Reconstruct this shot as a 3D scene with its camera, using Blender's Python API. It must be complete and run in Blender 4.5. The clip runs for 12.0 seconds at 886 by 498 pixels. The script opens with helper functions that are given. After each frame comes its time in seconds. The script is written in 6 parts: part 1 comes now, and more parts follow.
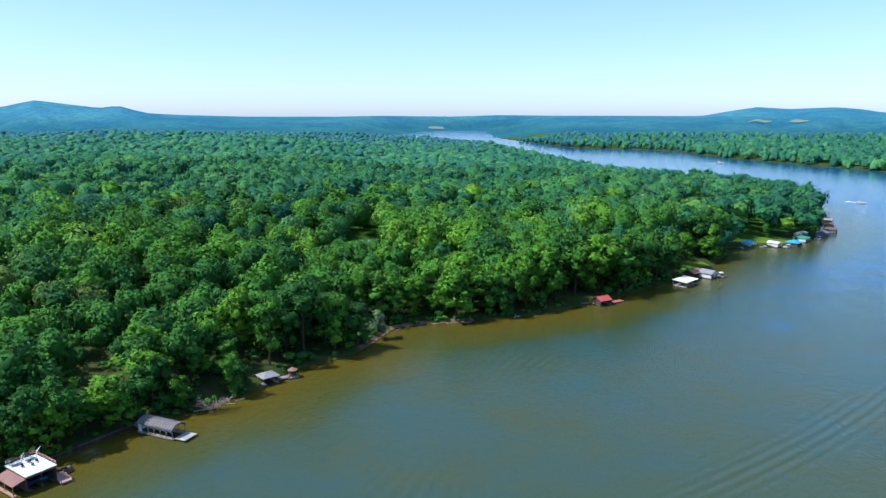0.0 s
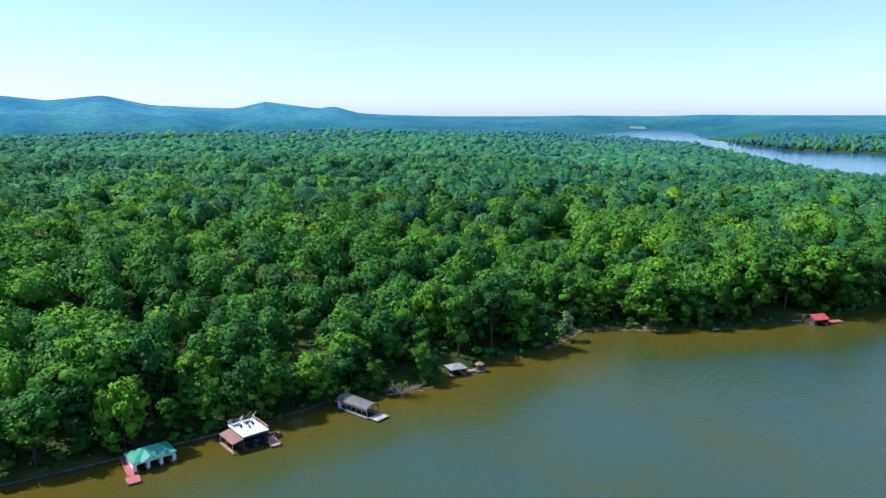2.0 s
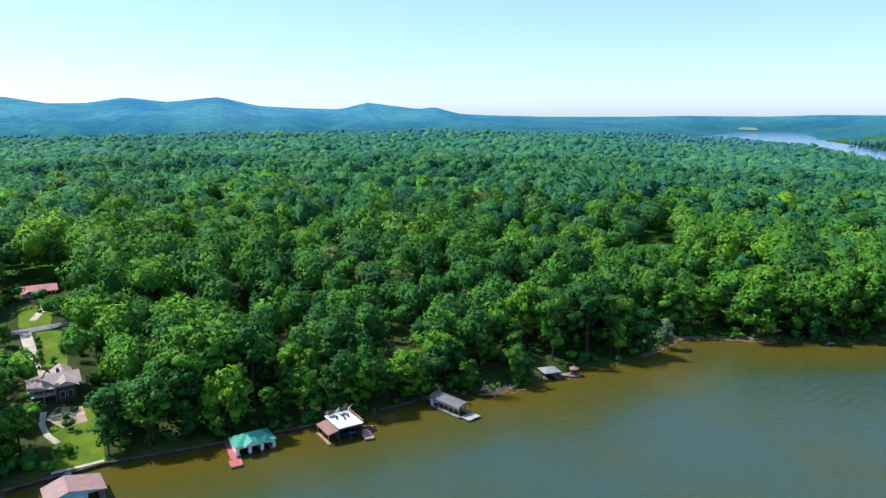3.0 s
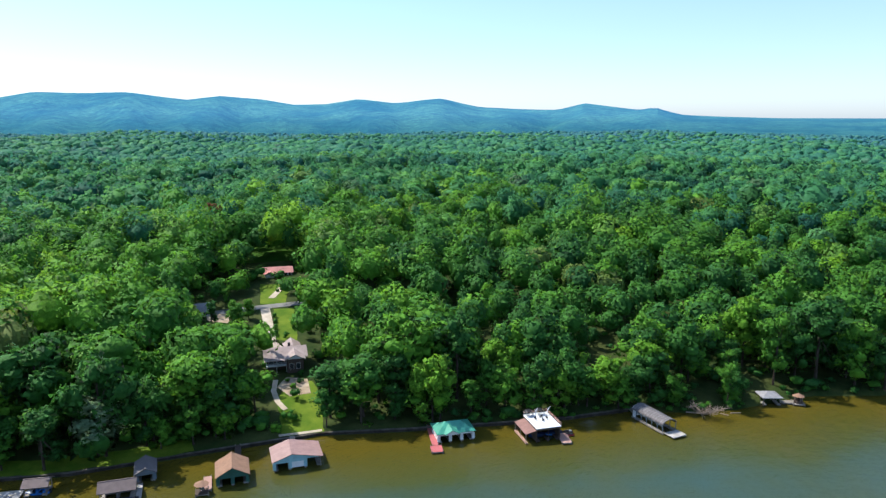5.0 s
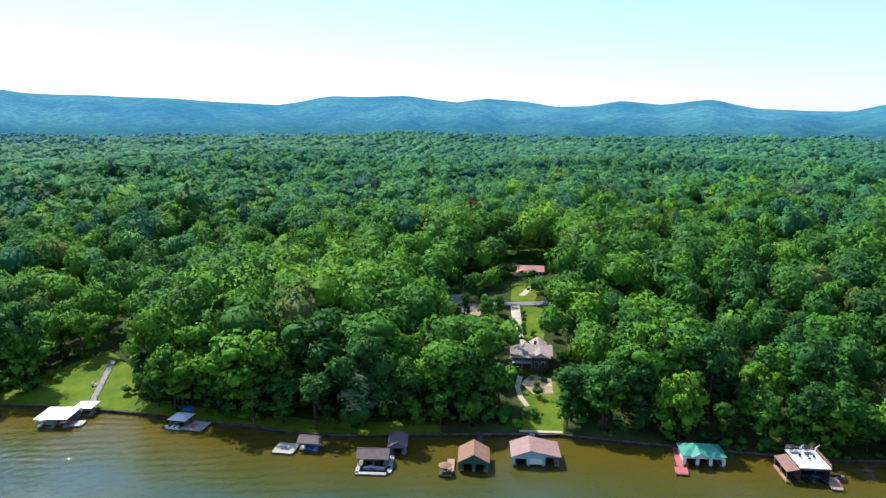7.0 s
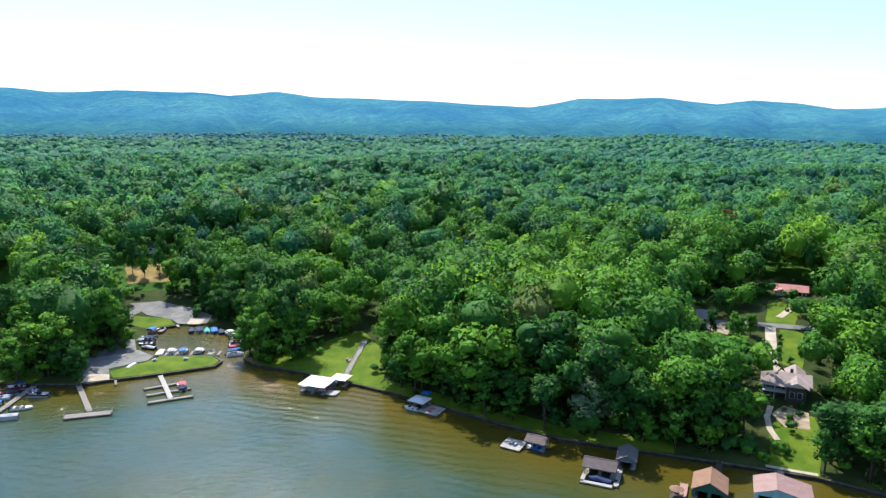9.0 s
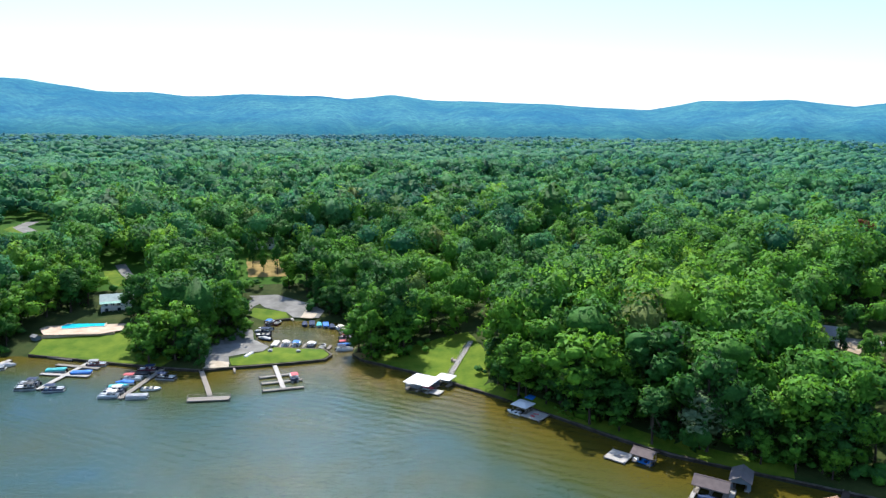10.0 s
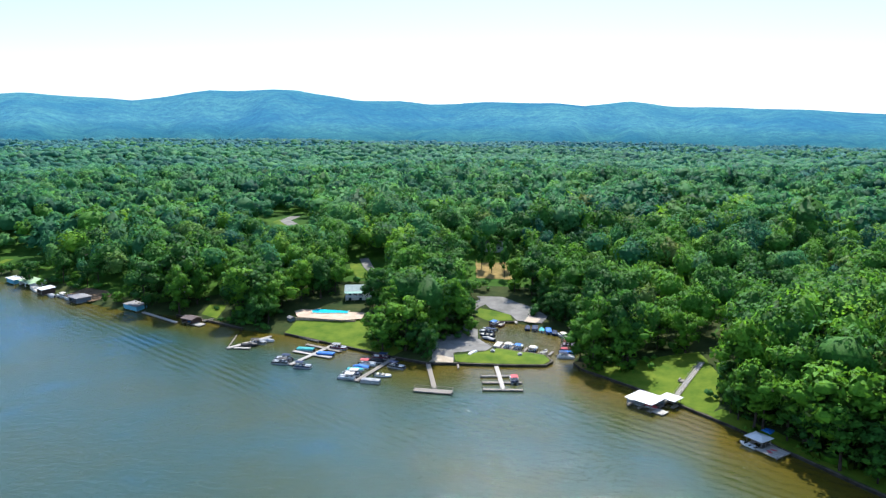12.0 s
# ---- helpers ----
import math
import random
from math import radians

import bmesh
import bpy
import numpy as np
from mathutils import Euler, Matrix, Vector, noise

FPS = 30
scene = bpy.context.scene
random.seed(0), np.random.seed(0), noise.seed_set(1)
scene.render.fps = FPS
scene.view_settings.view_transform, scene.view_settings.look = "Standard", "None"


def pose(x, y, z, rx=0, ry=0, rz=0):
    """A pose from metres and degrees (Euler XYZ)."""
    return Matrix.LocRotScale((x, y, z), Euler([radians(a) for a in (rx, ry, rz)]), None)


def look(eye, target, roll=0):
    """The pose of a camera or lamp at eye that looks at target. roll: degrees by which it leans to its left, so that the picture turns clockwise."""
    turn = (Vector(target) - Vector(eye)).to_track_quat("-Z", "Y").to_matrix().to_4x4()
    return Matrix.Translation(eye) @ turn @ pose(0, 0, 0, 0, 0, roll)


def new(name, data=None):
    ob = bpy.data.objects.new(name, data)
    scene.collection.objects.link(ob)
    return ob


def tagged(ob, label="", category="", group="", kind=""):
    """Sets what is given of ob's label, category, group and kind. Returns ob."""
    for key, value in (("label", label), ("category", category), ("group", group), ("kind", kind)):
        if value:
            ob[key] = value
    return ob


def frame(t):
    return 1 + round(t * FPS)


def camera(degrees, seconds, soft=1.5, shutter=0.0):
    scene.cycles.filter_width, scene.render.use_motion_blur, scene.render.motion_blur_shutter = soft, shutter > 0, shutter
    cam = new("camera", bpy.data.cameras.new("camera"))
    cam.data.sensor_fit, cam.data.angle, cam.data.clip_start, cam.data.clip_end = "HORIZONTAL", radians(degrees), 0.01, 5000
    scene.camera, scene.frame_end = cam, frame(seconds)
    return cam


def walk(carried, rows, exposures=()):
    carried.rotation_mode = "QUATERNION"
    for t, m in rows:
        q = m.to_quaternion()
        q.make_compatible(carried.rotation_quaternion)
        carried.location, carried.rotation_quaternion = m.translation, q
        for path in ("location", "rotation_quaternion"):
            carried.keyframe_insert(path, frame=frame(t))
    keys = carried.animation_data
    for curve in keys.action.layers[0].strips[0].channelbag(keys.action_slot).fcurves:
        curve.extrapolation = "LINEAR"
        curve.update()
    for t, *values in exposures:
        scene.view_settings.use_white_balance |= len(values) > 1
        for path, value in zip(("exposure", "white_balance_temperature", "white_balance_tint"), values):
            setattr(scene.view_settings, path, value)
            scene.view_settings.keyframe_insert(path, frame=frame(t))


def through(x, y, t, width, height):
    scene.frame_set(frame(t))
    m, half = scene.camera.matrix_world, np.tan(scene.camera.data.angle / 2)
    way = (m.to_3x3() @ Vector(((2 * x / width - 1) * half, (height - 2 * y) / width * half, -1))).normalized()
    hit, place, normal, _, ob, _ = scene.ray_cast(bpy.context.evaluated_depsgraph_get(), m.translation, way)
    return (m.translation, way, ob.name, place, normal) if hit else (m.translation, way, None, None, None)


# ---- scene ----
cam = camera(63.95, 12.0, soft=1.35)
PATH = [
    (0, (0.001, 0.001, 85.135), (0.002, 98.255, 66.529), -0.005),
    (0.5, (0.022, -0.198, 85.173), (-6.634, 97.821, 66.523), -0.029),
    (1, (0.042, -0.362, 85.204), (-13.161, 96.992, 66.549), -0.041),
    (1.5, (0.052, -0.471, 85.213), (-19.944, 95.721, 66.578), -0.047),
    (2, (0.053, -0.498, 85.228), (-26.458, 94.106, 66.594), -0.069),
    (2.5, (0.025, -0.454, 85.230), (-33.109, 92.048, 66.646), -0.094),
    (3, (0.031, -0.379, 85.202), (-39.189, 89.721, 66.658), -0.111),
    (3.5, (0.012, -0.357, 85.207), (-46.041, 86.454, 66.688), -0.111),
    (5.5, (0.176, -0.324, 85.253), (-69.917, 68.594, 66.887), 0.058),
    (6, (0.146, -0.329, 85.247), (-76.223, 61.580, 66.946), 0.076),
    (6.5, (0.128, -0.283, 85.223), (-81.096, 55.118, 66.965), 0.104),
    (7, (0.036, -0.219, 85.181), (-85.996, 47.395, 66.978), 0.138),
    (9, (-0.532, 0.324, 85.010), (-97.588, 16.270, 66.957), 0.429),
    (9.5, (-0.704, 0.475, 84.889), (-98.761, 8.425, 66.957), 0.472),
    (10, (-0.936, 0.621, 84.781), (-99.335, 1.390, 66.976), 0.521),
    (10.5, (-1.195, 0.705, 84.677), (-99.369, -6.354, 67.016), 0.548),
    (11, (-1.493, 0.756, 84.554), (-98.883, -13.709, 67.059), 0.552),
    (11.5, (-1.770, 0.749, 84.397), (-97.674, -21.664, 67.077), 0.552),
    (12, (-2.043, 0.717, 84.233), (-95.701, -29.851, 67.089), 0.568),
]
walk(cam, [(t, look(e, g, r)) for t, e, g, r in PATH], exposures=[(0, 0.42, 5700, 10), (3, 0.49, 5950, 10), (6, 0.54, 6250, 10), (12, 0.67, 6200, 10)])

# ---- light ----
SUN_AZ, SUN_EL = 101.0, 53.0          # degrees left of +y, above the horizon
world = bpy.data.worlds.new("world")
scene.world = world
world.use_nodes = True
wn = world.node_tree
sky = wn.nodes.new("ShaderNodeTexSky")
sky.sky_type = "NISHITA"
sky.sun_disc = False
sky.sun_elevation = radians(SUN_EL)
sky.sun_rotation = radians(-SUN_AZ)
sky.air_density, sky.dust_density, sky.ozone_density = 1.0, 0.65, 5.0
sky.altitude = 200
wn.nodes["Background"].inputs["Strength"].default_value = 0.148
haze = wn.nodes.new("ShaderNodeMix")           # pale summer haze over the whole sky
haze.data_type = "RGBA"
haze.inputs[0].default_value, haze.inputs[7].default_value = 0.21, (3.2, 4.5, 7.1, 1)
wn.links.new(sky.outputs["Color"], haze.inputs[6])
wn.links.new(haze.outputs[2], wn.nodes["Background"].inputs["Color"])
sun_data = bpy.data.lights.new("sun", "SUN")
sun_data.energy, sun_data.angle, sun_data.color = 4.75, radians(0.53), (1.0, 0.95, 0.86)
sun = new("sun", sun_data)
sa, se = radians(SUN_AZ), radians(SUN_EL)
sun.matrix_world = look((0, 0, 0), (math.sin(sa) * math.cos(se), -math.cos(sa) * math.cos(se), -math.sin(se)))


# ---- plan ----
# The near shore, from the far end of the lake past the marina to the wooded point.
SHORE_MARINA = [(-800, -4900), (-620, -2000), (-420, -900), (-330, -560), (-292, -400), (-275, -318), (-262, -272), (-255, -238),
                (-254, -205), (-251, -184), (-246, -166), (-246, -146), (-238, -113), (-233, -92), (-231, -79), (-234, -70),
                (-238.5, -52), (-243, -39), (-248, -37.5), (-254, -41), (-256, -60), (-264, -69), (-276, -72.5), (-291, -72.5),
                (-295, -62), (-294, -52), (-291, -40), (-276, -33), (-262, -30), (-249, -30), (-243, -26), (-232, -9)]
SHORE_HOUSES = [(-222, 4.5), (-206, 24), (-194, 36), (-182, 48), (-171, 61), (-162, 78), (-155, 91), (-142, 115), (-126, 132),
                (-108, 153), (-96, 168), (-86, 184), (-74, 193), (-62, 206), (-50, 230), (-31, 247), (-22, 275), (-4, 284),
                (14, 287), (36, 294), (62, 311), (90, 333), (121, 360), (150, 386), (162, 412), (188, 448), (222, 456), (262, 492),
                (300, 556), (332, 630), (345, 700), (330, 800), (228, 1030), (115, 1880), (-125, 2500), (-200, 3050), (-110, 3420),
                (-160, 3700), (40, 4050), (190, 4230)]
SHORE_ACROSS = [(330, 4210), (300, 3950), (215, 3580), (190, 2770), (250, 2300), (335, 1880), (400, 1850), (556, 1692), (560, 1425),
                (615, 1255), (668, 1070), (800, 860), (930, 500), (950, 0), (800, -600), (700, -1500), (600, -4900)]
LAKE = np.array(SHORE_MARINA + SHORE_HOUSES + SHORE_ACROSS, float)
# Skyline of the far hills: degrees left of +y, degrees above the eye's level.
SKYLINE = [(-45, 0.1), (-31.5, 0.12), (-29.9, 0.39), (-28.5, 0.51), (-25.7, 0.40), (-23.5, 0.57), (-21.6, 0.25), (-19.6, -0.12),
           (-7.8, -0.08), (-4.3, -0.04), (-0.7, -0.17), (5.1, -0.1), (8.2, -0.17), (15.5, -0.16), (19.6, -0.03), (22.1, 0.09),
           (23.2, 0.33), (24.2, 0.61), (25.4, 0.45), (28.1, 0.82), (29.5, 0.98), (31.5, 0.5), (34.7, 0.56), (37.6, 0.7), (40.6, 1.31),
           (44.3, 0.97), (47.2, 1.28), (49.7, 0.95), (52.3, 0.88), (54.8, 1.33), (57.5, 1.46), (59.9, 1.15), (64.0, 1.6), (70.0, 1.64),
           (73.9, 0.95), (77.0, 1.05), (84.2, 1.4), (91.0, 1.66), (93.8, 1.98), (97.3, 1.54), (99.6, 1.72), (105.8, 1.83), (109.3, 1.65),
           (111.8, 1.94), (115.0, 1.8), (119.4, 2.45), (126.0, 2.46), (131.4, 1.6), (138.3, 1.83), (150, 1.0)]


def shore_distance(x, y):
    """Metres from the waterline, positive on land, for arrays of places."""
    x, y = np.atleast_1d(np.asarray(x, float)), np.atleast_1d(np.asarray(y, float))
    best, inside = np.full(x.shape, 1e9), np.zeros(x.shape, bool)
    for (ax, ay), (bx, by) in zip(LAKE, np.roll(LAKE, -1, 0)):
        dx, dy = bx - ax, by - ay
        s = np.clip(((x - ax) * dx + (y - ay) * dy) / (dx * dx + dy * dy), 0, 1)
        best = np.minimum(best, (x - ax - s * dx) ** 2 + (y - ay - s * dy) ** 2)
        if dy != 0:
            inside ^= ((ay > y) != (by > y)) & (x < ax + (y - ay) * dx / dy)
    d = np.sqrt(best)
    return np.where(inside, -d, d)


def smooth(a, b, v):
    s = np.clip((v - a) / (b - a), 0, 1)
    return s * s * (3 - 2 * s)


def ground(x, y):
    """Height of the land (below zero under the lake)."""
    x, y = np.atleast_1d(np.asarray(x, float)), np.atleast_1d(np.asarray(y, float))
    d = shore_distance(x, y)
    r, az = np.hypot(x, y), np.degrees(np.arctan2(-x, y))
    flat = np.exp(-(((x + 262) / 48) ** 2 + ((y + 75) / 62) ** 2))           # low ground round the marina
    spit = smooth(14, 3, az) * smooth(430, 760, r) * (x < 330)                # low wooded spit beside the channel
    rise = 15 * (1 - np.exp(-np.maximum(d - 3, 0) / 105)) + 0.011 * np.minimum(np.maximum(d, 0), 900)
    wave = np.sin(x / 95 + 1.3) * np.cos(y / 80) + 0.7 * np.sin((x + y) / 143 + 0.5)
    z = 0.95 + rise * (1 - 0.72 * flat) * (1 - 0.72 * spit) + wave * 5.0 * smooth(60, 300, d) * (1 - flat) * (1 - 0.75 * spit)
    z = z + 6 * smooth(400, 1200, d) * (1 - spit) * (np.sin(x / 310 + 0.4) * np.sin(y / 270 - 0.8))
    z = z - 7 * smooth(1550, 2000, r) * smooth(20, 40, az)                    # dip before the hills
    el = np.interp(az, *np.array(SKYLINE).T)
    crest = 85 + 4300 * np.tan(np.radians(el))
    base = 16 + 26 * smooth(2300, 4200, r)
    spur = np.sin(az * 0.5 + 1.1) * np.sin(r / 300 + az * 0.3) * 20 + np.sin(az * 1.3 + r / 260) * 10 + np.sin(az * 3.1 - r / 170) * 5
    lift = smooth(2500, 4300, r + 160 * np.sin(az * 0.33) + 70 * np.sin(az * 1.1))
    hills = base + np.maximum(crest - base, 0) * lift ** 1.25 + spur * smooth(2100, 2900, r) * (1 - lift) * smooth(0, 0.7, el + 0.25)
    far = smooth(1900, 2700, r) * smooth(30, 400, d)
    z = z * (1 - far) + hills * far
    return np.where(d > 0, np.where(d < 1.2, 0.95 * d / 1.2, z), np.maximum(-2.5, 0.4 * d) - 0.05)
# ---- end of plan ----


# ---- materials ----
def nodes_of(name):
    m = bpy.data.materials.new(name)
    m.use_nodes = True
    nt = m.node_tree
    return m, nt, nt.nodes["Principled BSDF"], nt.nodes["Material Output"]


def rgb(nt, factor, stops):
    ramp = nt.nodes.new("ShaderNodeValToRGB")
    while len(ramp.color_ramp.elements) < len(stops):
        ramp.color_ramp.elements.new(0.5)
    for e, (p, c) in zip(ramp.color_ramp.elements, stops):
        e.position, e.color = p, (*c, 1)
    nt.links.new(factor, ramp.inputs["Fac"])
    return ramp.outputs["Color"]


def noise_of(nt, scale, detail=4, rough=0.55, space="Object", stretch=(1, 1, 1)):
    tc = nt.nodes.new("ShaderNodeTexCoord")
    mp = nt.nodes.new("ShaderNodeMapping")
    mp.inputs["Scale"].default_value = stretch
    n = nt.nodes.new("ShaderNodeTexNoise")
    n.inputs["Scale"].default_value, n.inputs["Detail"].default_value, n.inputs["Roughness"].default_value = scale, detail, rough
    nt.links.new(tc.outputs[space], mp.inputs["Vector"])
    nt.links.new(mp.outputs["Vector"], n.inputs["Vector"])
    return n.outputs["Fac"]


def mixed(nt, a, b, fac, blend="MIX"):
    mx = nt.nodes.new("ShaderNodeMix")
    mx.data_type, mx.blend_type = "RGBA", blend
    for sock, v in ((mx.inputs[0], fac), (mx.inputs[6], a), (mx.inputs[7], b)):
        if hasattr(v, "node"):
            nt.links.new(v, sock)
        else:
            sock.default_value = (*v, 1) if isinstance(v, tuple) else v
    return mx.outputs[2]


def bumped(nt, bsdf, height, strength, distance):
    b = nt.nodes.new("ShaderNodeBump")
    b.inputs["Strength"].default_value, b.inputs["Distance"].default_value = strength, distance
    nt.links.new(height, b.inputs["Height"])
    nt.links.new(b.outputs["Normal"], bsdf.inputs["Normal"])
    return b


def plain(name, dark, light, scale=1.2, rough=0.7, metal=0.0, bump=0.15, fine=14.0, stretch=(1, 1, 1)):
    """A weathered surface: two shades in blotches, fine grain over them, and a little relief."""
    m, nt, bsdf, out = nodes_of(name)
    big = noise_of(nt, scale, 5, 0.6, "Object", stretch)
    grain = noise_of(nt, fine, 3, 0.6, "Object", stretch)
    col = rgb(nt, big, [(0.35, dark), (0.68, light)])
    col = mixed(nt, col, rgb(nt, grain, [(0.3, (0.72, 0.72, 0.72)), (0.7, (1.0, 1.0, 1.0))]), 0.6, "MULTIPLY")
    nt.links.new(col, bsdf.inputs["Base Color"])
    bsdf.inputs["Roughness"].default_value, bsdf.inputs["Metallic"].default_value = rough, metal
    bsdf.inputs["Specular IOR Level"].default_value = 0.12 if rough > 0.88 else 0.4
    bumped(nt, bsdf, grain, bump, 0.04)
    return m


def foliage(name, stops, grain=1.6, depth=0.5, through=0.28, relief=0.5, mottle=0.55, spread=0.2):
    """Leaves: each tree has its own tint, each spray its own shade; sprays turn to the light with the crown that they grow on."""
    m, nt, bsdf, out = nodes_of(name)
    at = nt.nodes.new("ShaderNodeAttribute")
    at.attribute_name = "tint"
    geo = nt.nodes.new("ShaderNodeNewGeometry")
    base = rgb(nt, at.outputs["Fac"], stops)
    shade = rgb(nt, geo.outputs["Random Per Island"], [(0.0, (1 - spread,) * 3), (1.0, (1 + spread, 1 + spread * 0.9, 1 + spread * 0.6))])
    col = mixed(nt, base, shade, 0.9, "MULTIPLY")
    n = noise_of(nt, grain, 4, 0.65)
    col = mixed(nt, col, rgb(nt, n, [(0.36, (0.62, 0.68, 0.66)), (0.64, (1.4, 1.34, 1.2))]), mottle, "MULTIPLY")
    nt.links.new(col, bsdf.inputs["Base Color"])
    bsdf.inputs["Roughness"].default_value = 0.7
    bsdf.inputs["Specular IOR Level"].default_value = 0.12
    bump = bumped(nt, bsdf, n, relief, depth)
    rd, turn = nt.nodes.new("ShaderNodeAttribute"), nt.nodes.new("ShaderNodeVectorTransform")
    rd.attribute_name = "round"
    turn.vector_type, turn.convert_from, turn.convert_to = "NORMAL", "OBJECT", "WORLD"
    nt.links.new(rd.outputs["Vector"], turn.inputs["Vector"])
    nt.links.new(turn.outputs["Vector"], bump.inputs["Normal"])
    tr = nt.nodes.new("ShaderNodeBsdfTranslucent")
    nt.links.new(col, tr.inputs["Color"])
    ms = nt.nodes.new("ShaderNodeMixShader")
    ms.inputs[0].default_value = through
    nt.links.new(bsdf.outputs[0], ms.inputs[1])
    nt.links.new(tr.outputs[0], ms.inputs[2])
    nt.links.new(ms.outputs[0], out.inputs["Surface"])
    return m


LEAF_STOPS = [(0.0, (0.02, 0.082, 0.022)), (0.3, (0.041, 0.138, 0.02)), (0.65, (0.075, 0.208, 0.019)),
              (0.85, (0.125, 0.27, 0.018)), (0.95, (0.085, 0.195, 0.045)), (1.0, (0.09, 0.13, 0.032))]
LEAF = foliage("leaves", [(p, (r * 1.14, g * 1.12, b)) for p, (r, g, b) in LEAF_STOPS], 1.4, 0.35, 0.1)
# Aerial haze put into the leaf colours: paler and bluer with distance.
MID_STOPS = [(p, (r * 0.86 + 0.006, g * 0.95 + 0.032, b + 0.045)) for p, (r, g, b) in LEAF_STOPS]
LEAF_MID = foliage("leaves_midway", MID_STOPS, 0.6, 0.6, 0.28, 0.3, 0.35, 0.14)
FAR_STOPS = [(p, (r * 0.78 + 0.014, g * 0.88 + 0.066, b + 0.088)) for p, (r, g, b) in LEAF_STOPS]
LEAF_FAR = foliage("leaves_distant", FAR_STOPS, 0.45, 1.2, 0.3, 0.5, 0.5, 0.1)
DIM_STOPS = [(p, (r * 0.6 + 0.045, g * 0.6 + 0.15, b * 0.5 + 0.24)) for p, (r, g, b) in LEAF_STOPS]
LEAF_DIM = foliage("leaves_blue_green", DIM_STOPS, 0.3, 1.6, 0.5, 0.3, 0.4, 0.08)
BARK = plain("bark", (0.035, 0.025, 0.018), (0.1, 0.08, 0.06), 2.0, 0.9, 0, 0.6, 9.0, (1, 1, 0.25))
SOIL = plain("forest_floor", (0.02, 0.042, 0.008), (0.062, 0.075, 0.02), 0.12, 0.95, 0, 0.5, 1.4)
GRASS = plain("lawn_grass", (0.066, 0.13, 0.007), (0.145, 0.2, 0.016), 0.16, 0.9, 0, 0.5, 3.0)
GRASS_DRY = plain("dry_grass", (0.2, 0.15, 0.045), (0.36, 0.25, 0.09), 0.2, 0.9, 0, 0.5, 3.0)
UNDERSTORY = plain("leafy_understory", (0.022, 0.075, 0.006), (0.06, 0.14, 0.01), 0.02, 0.95, 0, 0.9, 0.25)
ASPHALT = plain("grey_asphalt", (0.17, 0.165, 0.15), (0.27, 0.26, 0.24), 0.2, 0.9, 0, 0.3, 6.0)
CONCRETE = plain("pale_concrete", (0.38, 0.31, 0.22), (0.56, 0.47, 0.36), 0.3, 0.85, 0, 0.3, 5.0)
GRAVEL = plain("tan_gravel", (0.3, 0.22, 0.14), (0.5, 0.4, 0.28), 0.4, 0.95, 0, 0.5, 4.0)
TERRACE = plain("pinkish_terrace_concrete", (0.46, 0.32, 0.22), (0.62, 0.48, 0.36), 0.25, 0.85, 0, 0.3, 4.0)


def far_woods():
    """Wooded hills kilometres away: crowns as cells, stands of lighter and darker kinds, ravines; shaded gaps and
    hollows are coloured darker, blue haze glows.
    """
    m, nt, bsdf, out = nodes_of("distant_wooded_hills")
    a, b = noise_of(nt, 0.0028, 5, 0.6), noise_of(nt, 0.02, 5, 0.7)
    tc, cell = nt.nodes.new("ShaderNodeTexCoord"), nt.nodes.new("ShaderNodeTexVoronoi")
    cell.inputs["Scale"].default_value = 0.055
    nt.links.new(tc.outputs["Object"], cell.inputs["Vector"])
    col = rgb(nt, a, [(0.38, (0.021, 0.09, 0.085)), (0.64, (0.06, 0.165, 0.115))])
    col = mixed(nt, col, rgb(nt, b, [(0.34, (0.45, 0.5, 0.56)), (0.66, (1.35, 1.3, 1.15))]), 0.9, "MULTIPLY")
    col = mixed(nt, col, rgb(nt, cell.outputs["Distance"], [(0.2, (1.2, 1.2, 1.2)), (0.75, (0.55, 0.6, 0.62))]), 0.6, "MULTIPLY")
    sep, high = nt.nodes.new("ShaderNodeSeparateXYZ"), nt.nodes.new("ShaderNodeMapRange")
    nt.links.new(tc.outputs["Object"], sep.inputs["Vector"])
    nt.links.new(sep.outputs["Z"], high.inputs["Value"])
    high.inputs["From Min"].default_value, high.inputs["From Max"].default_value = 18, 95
    col = mixed(nt, mixed(nt, col, (0.55, 0.62, 0.5), 1.0, "MULTIPLY"), col, high.outputs["Result"])      # colour darkened low in the valley, where less haze is painted
    nt.links.new(col, bsdf.inputs["Base Color"])
    bsdf.inputs["Roughness"].default_value = 1.0
    # Aerial haze put in as a blue glow, stronger on the heights.
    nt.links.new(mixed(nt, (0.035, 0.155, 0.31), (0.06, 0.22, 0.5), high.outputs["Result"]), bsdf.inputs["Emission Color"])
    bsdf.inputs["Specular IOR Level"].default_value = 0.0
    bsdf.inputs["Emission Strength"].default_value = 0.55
    bumped(nt, bsdf, b, 1.0, 22.0)
    return m


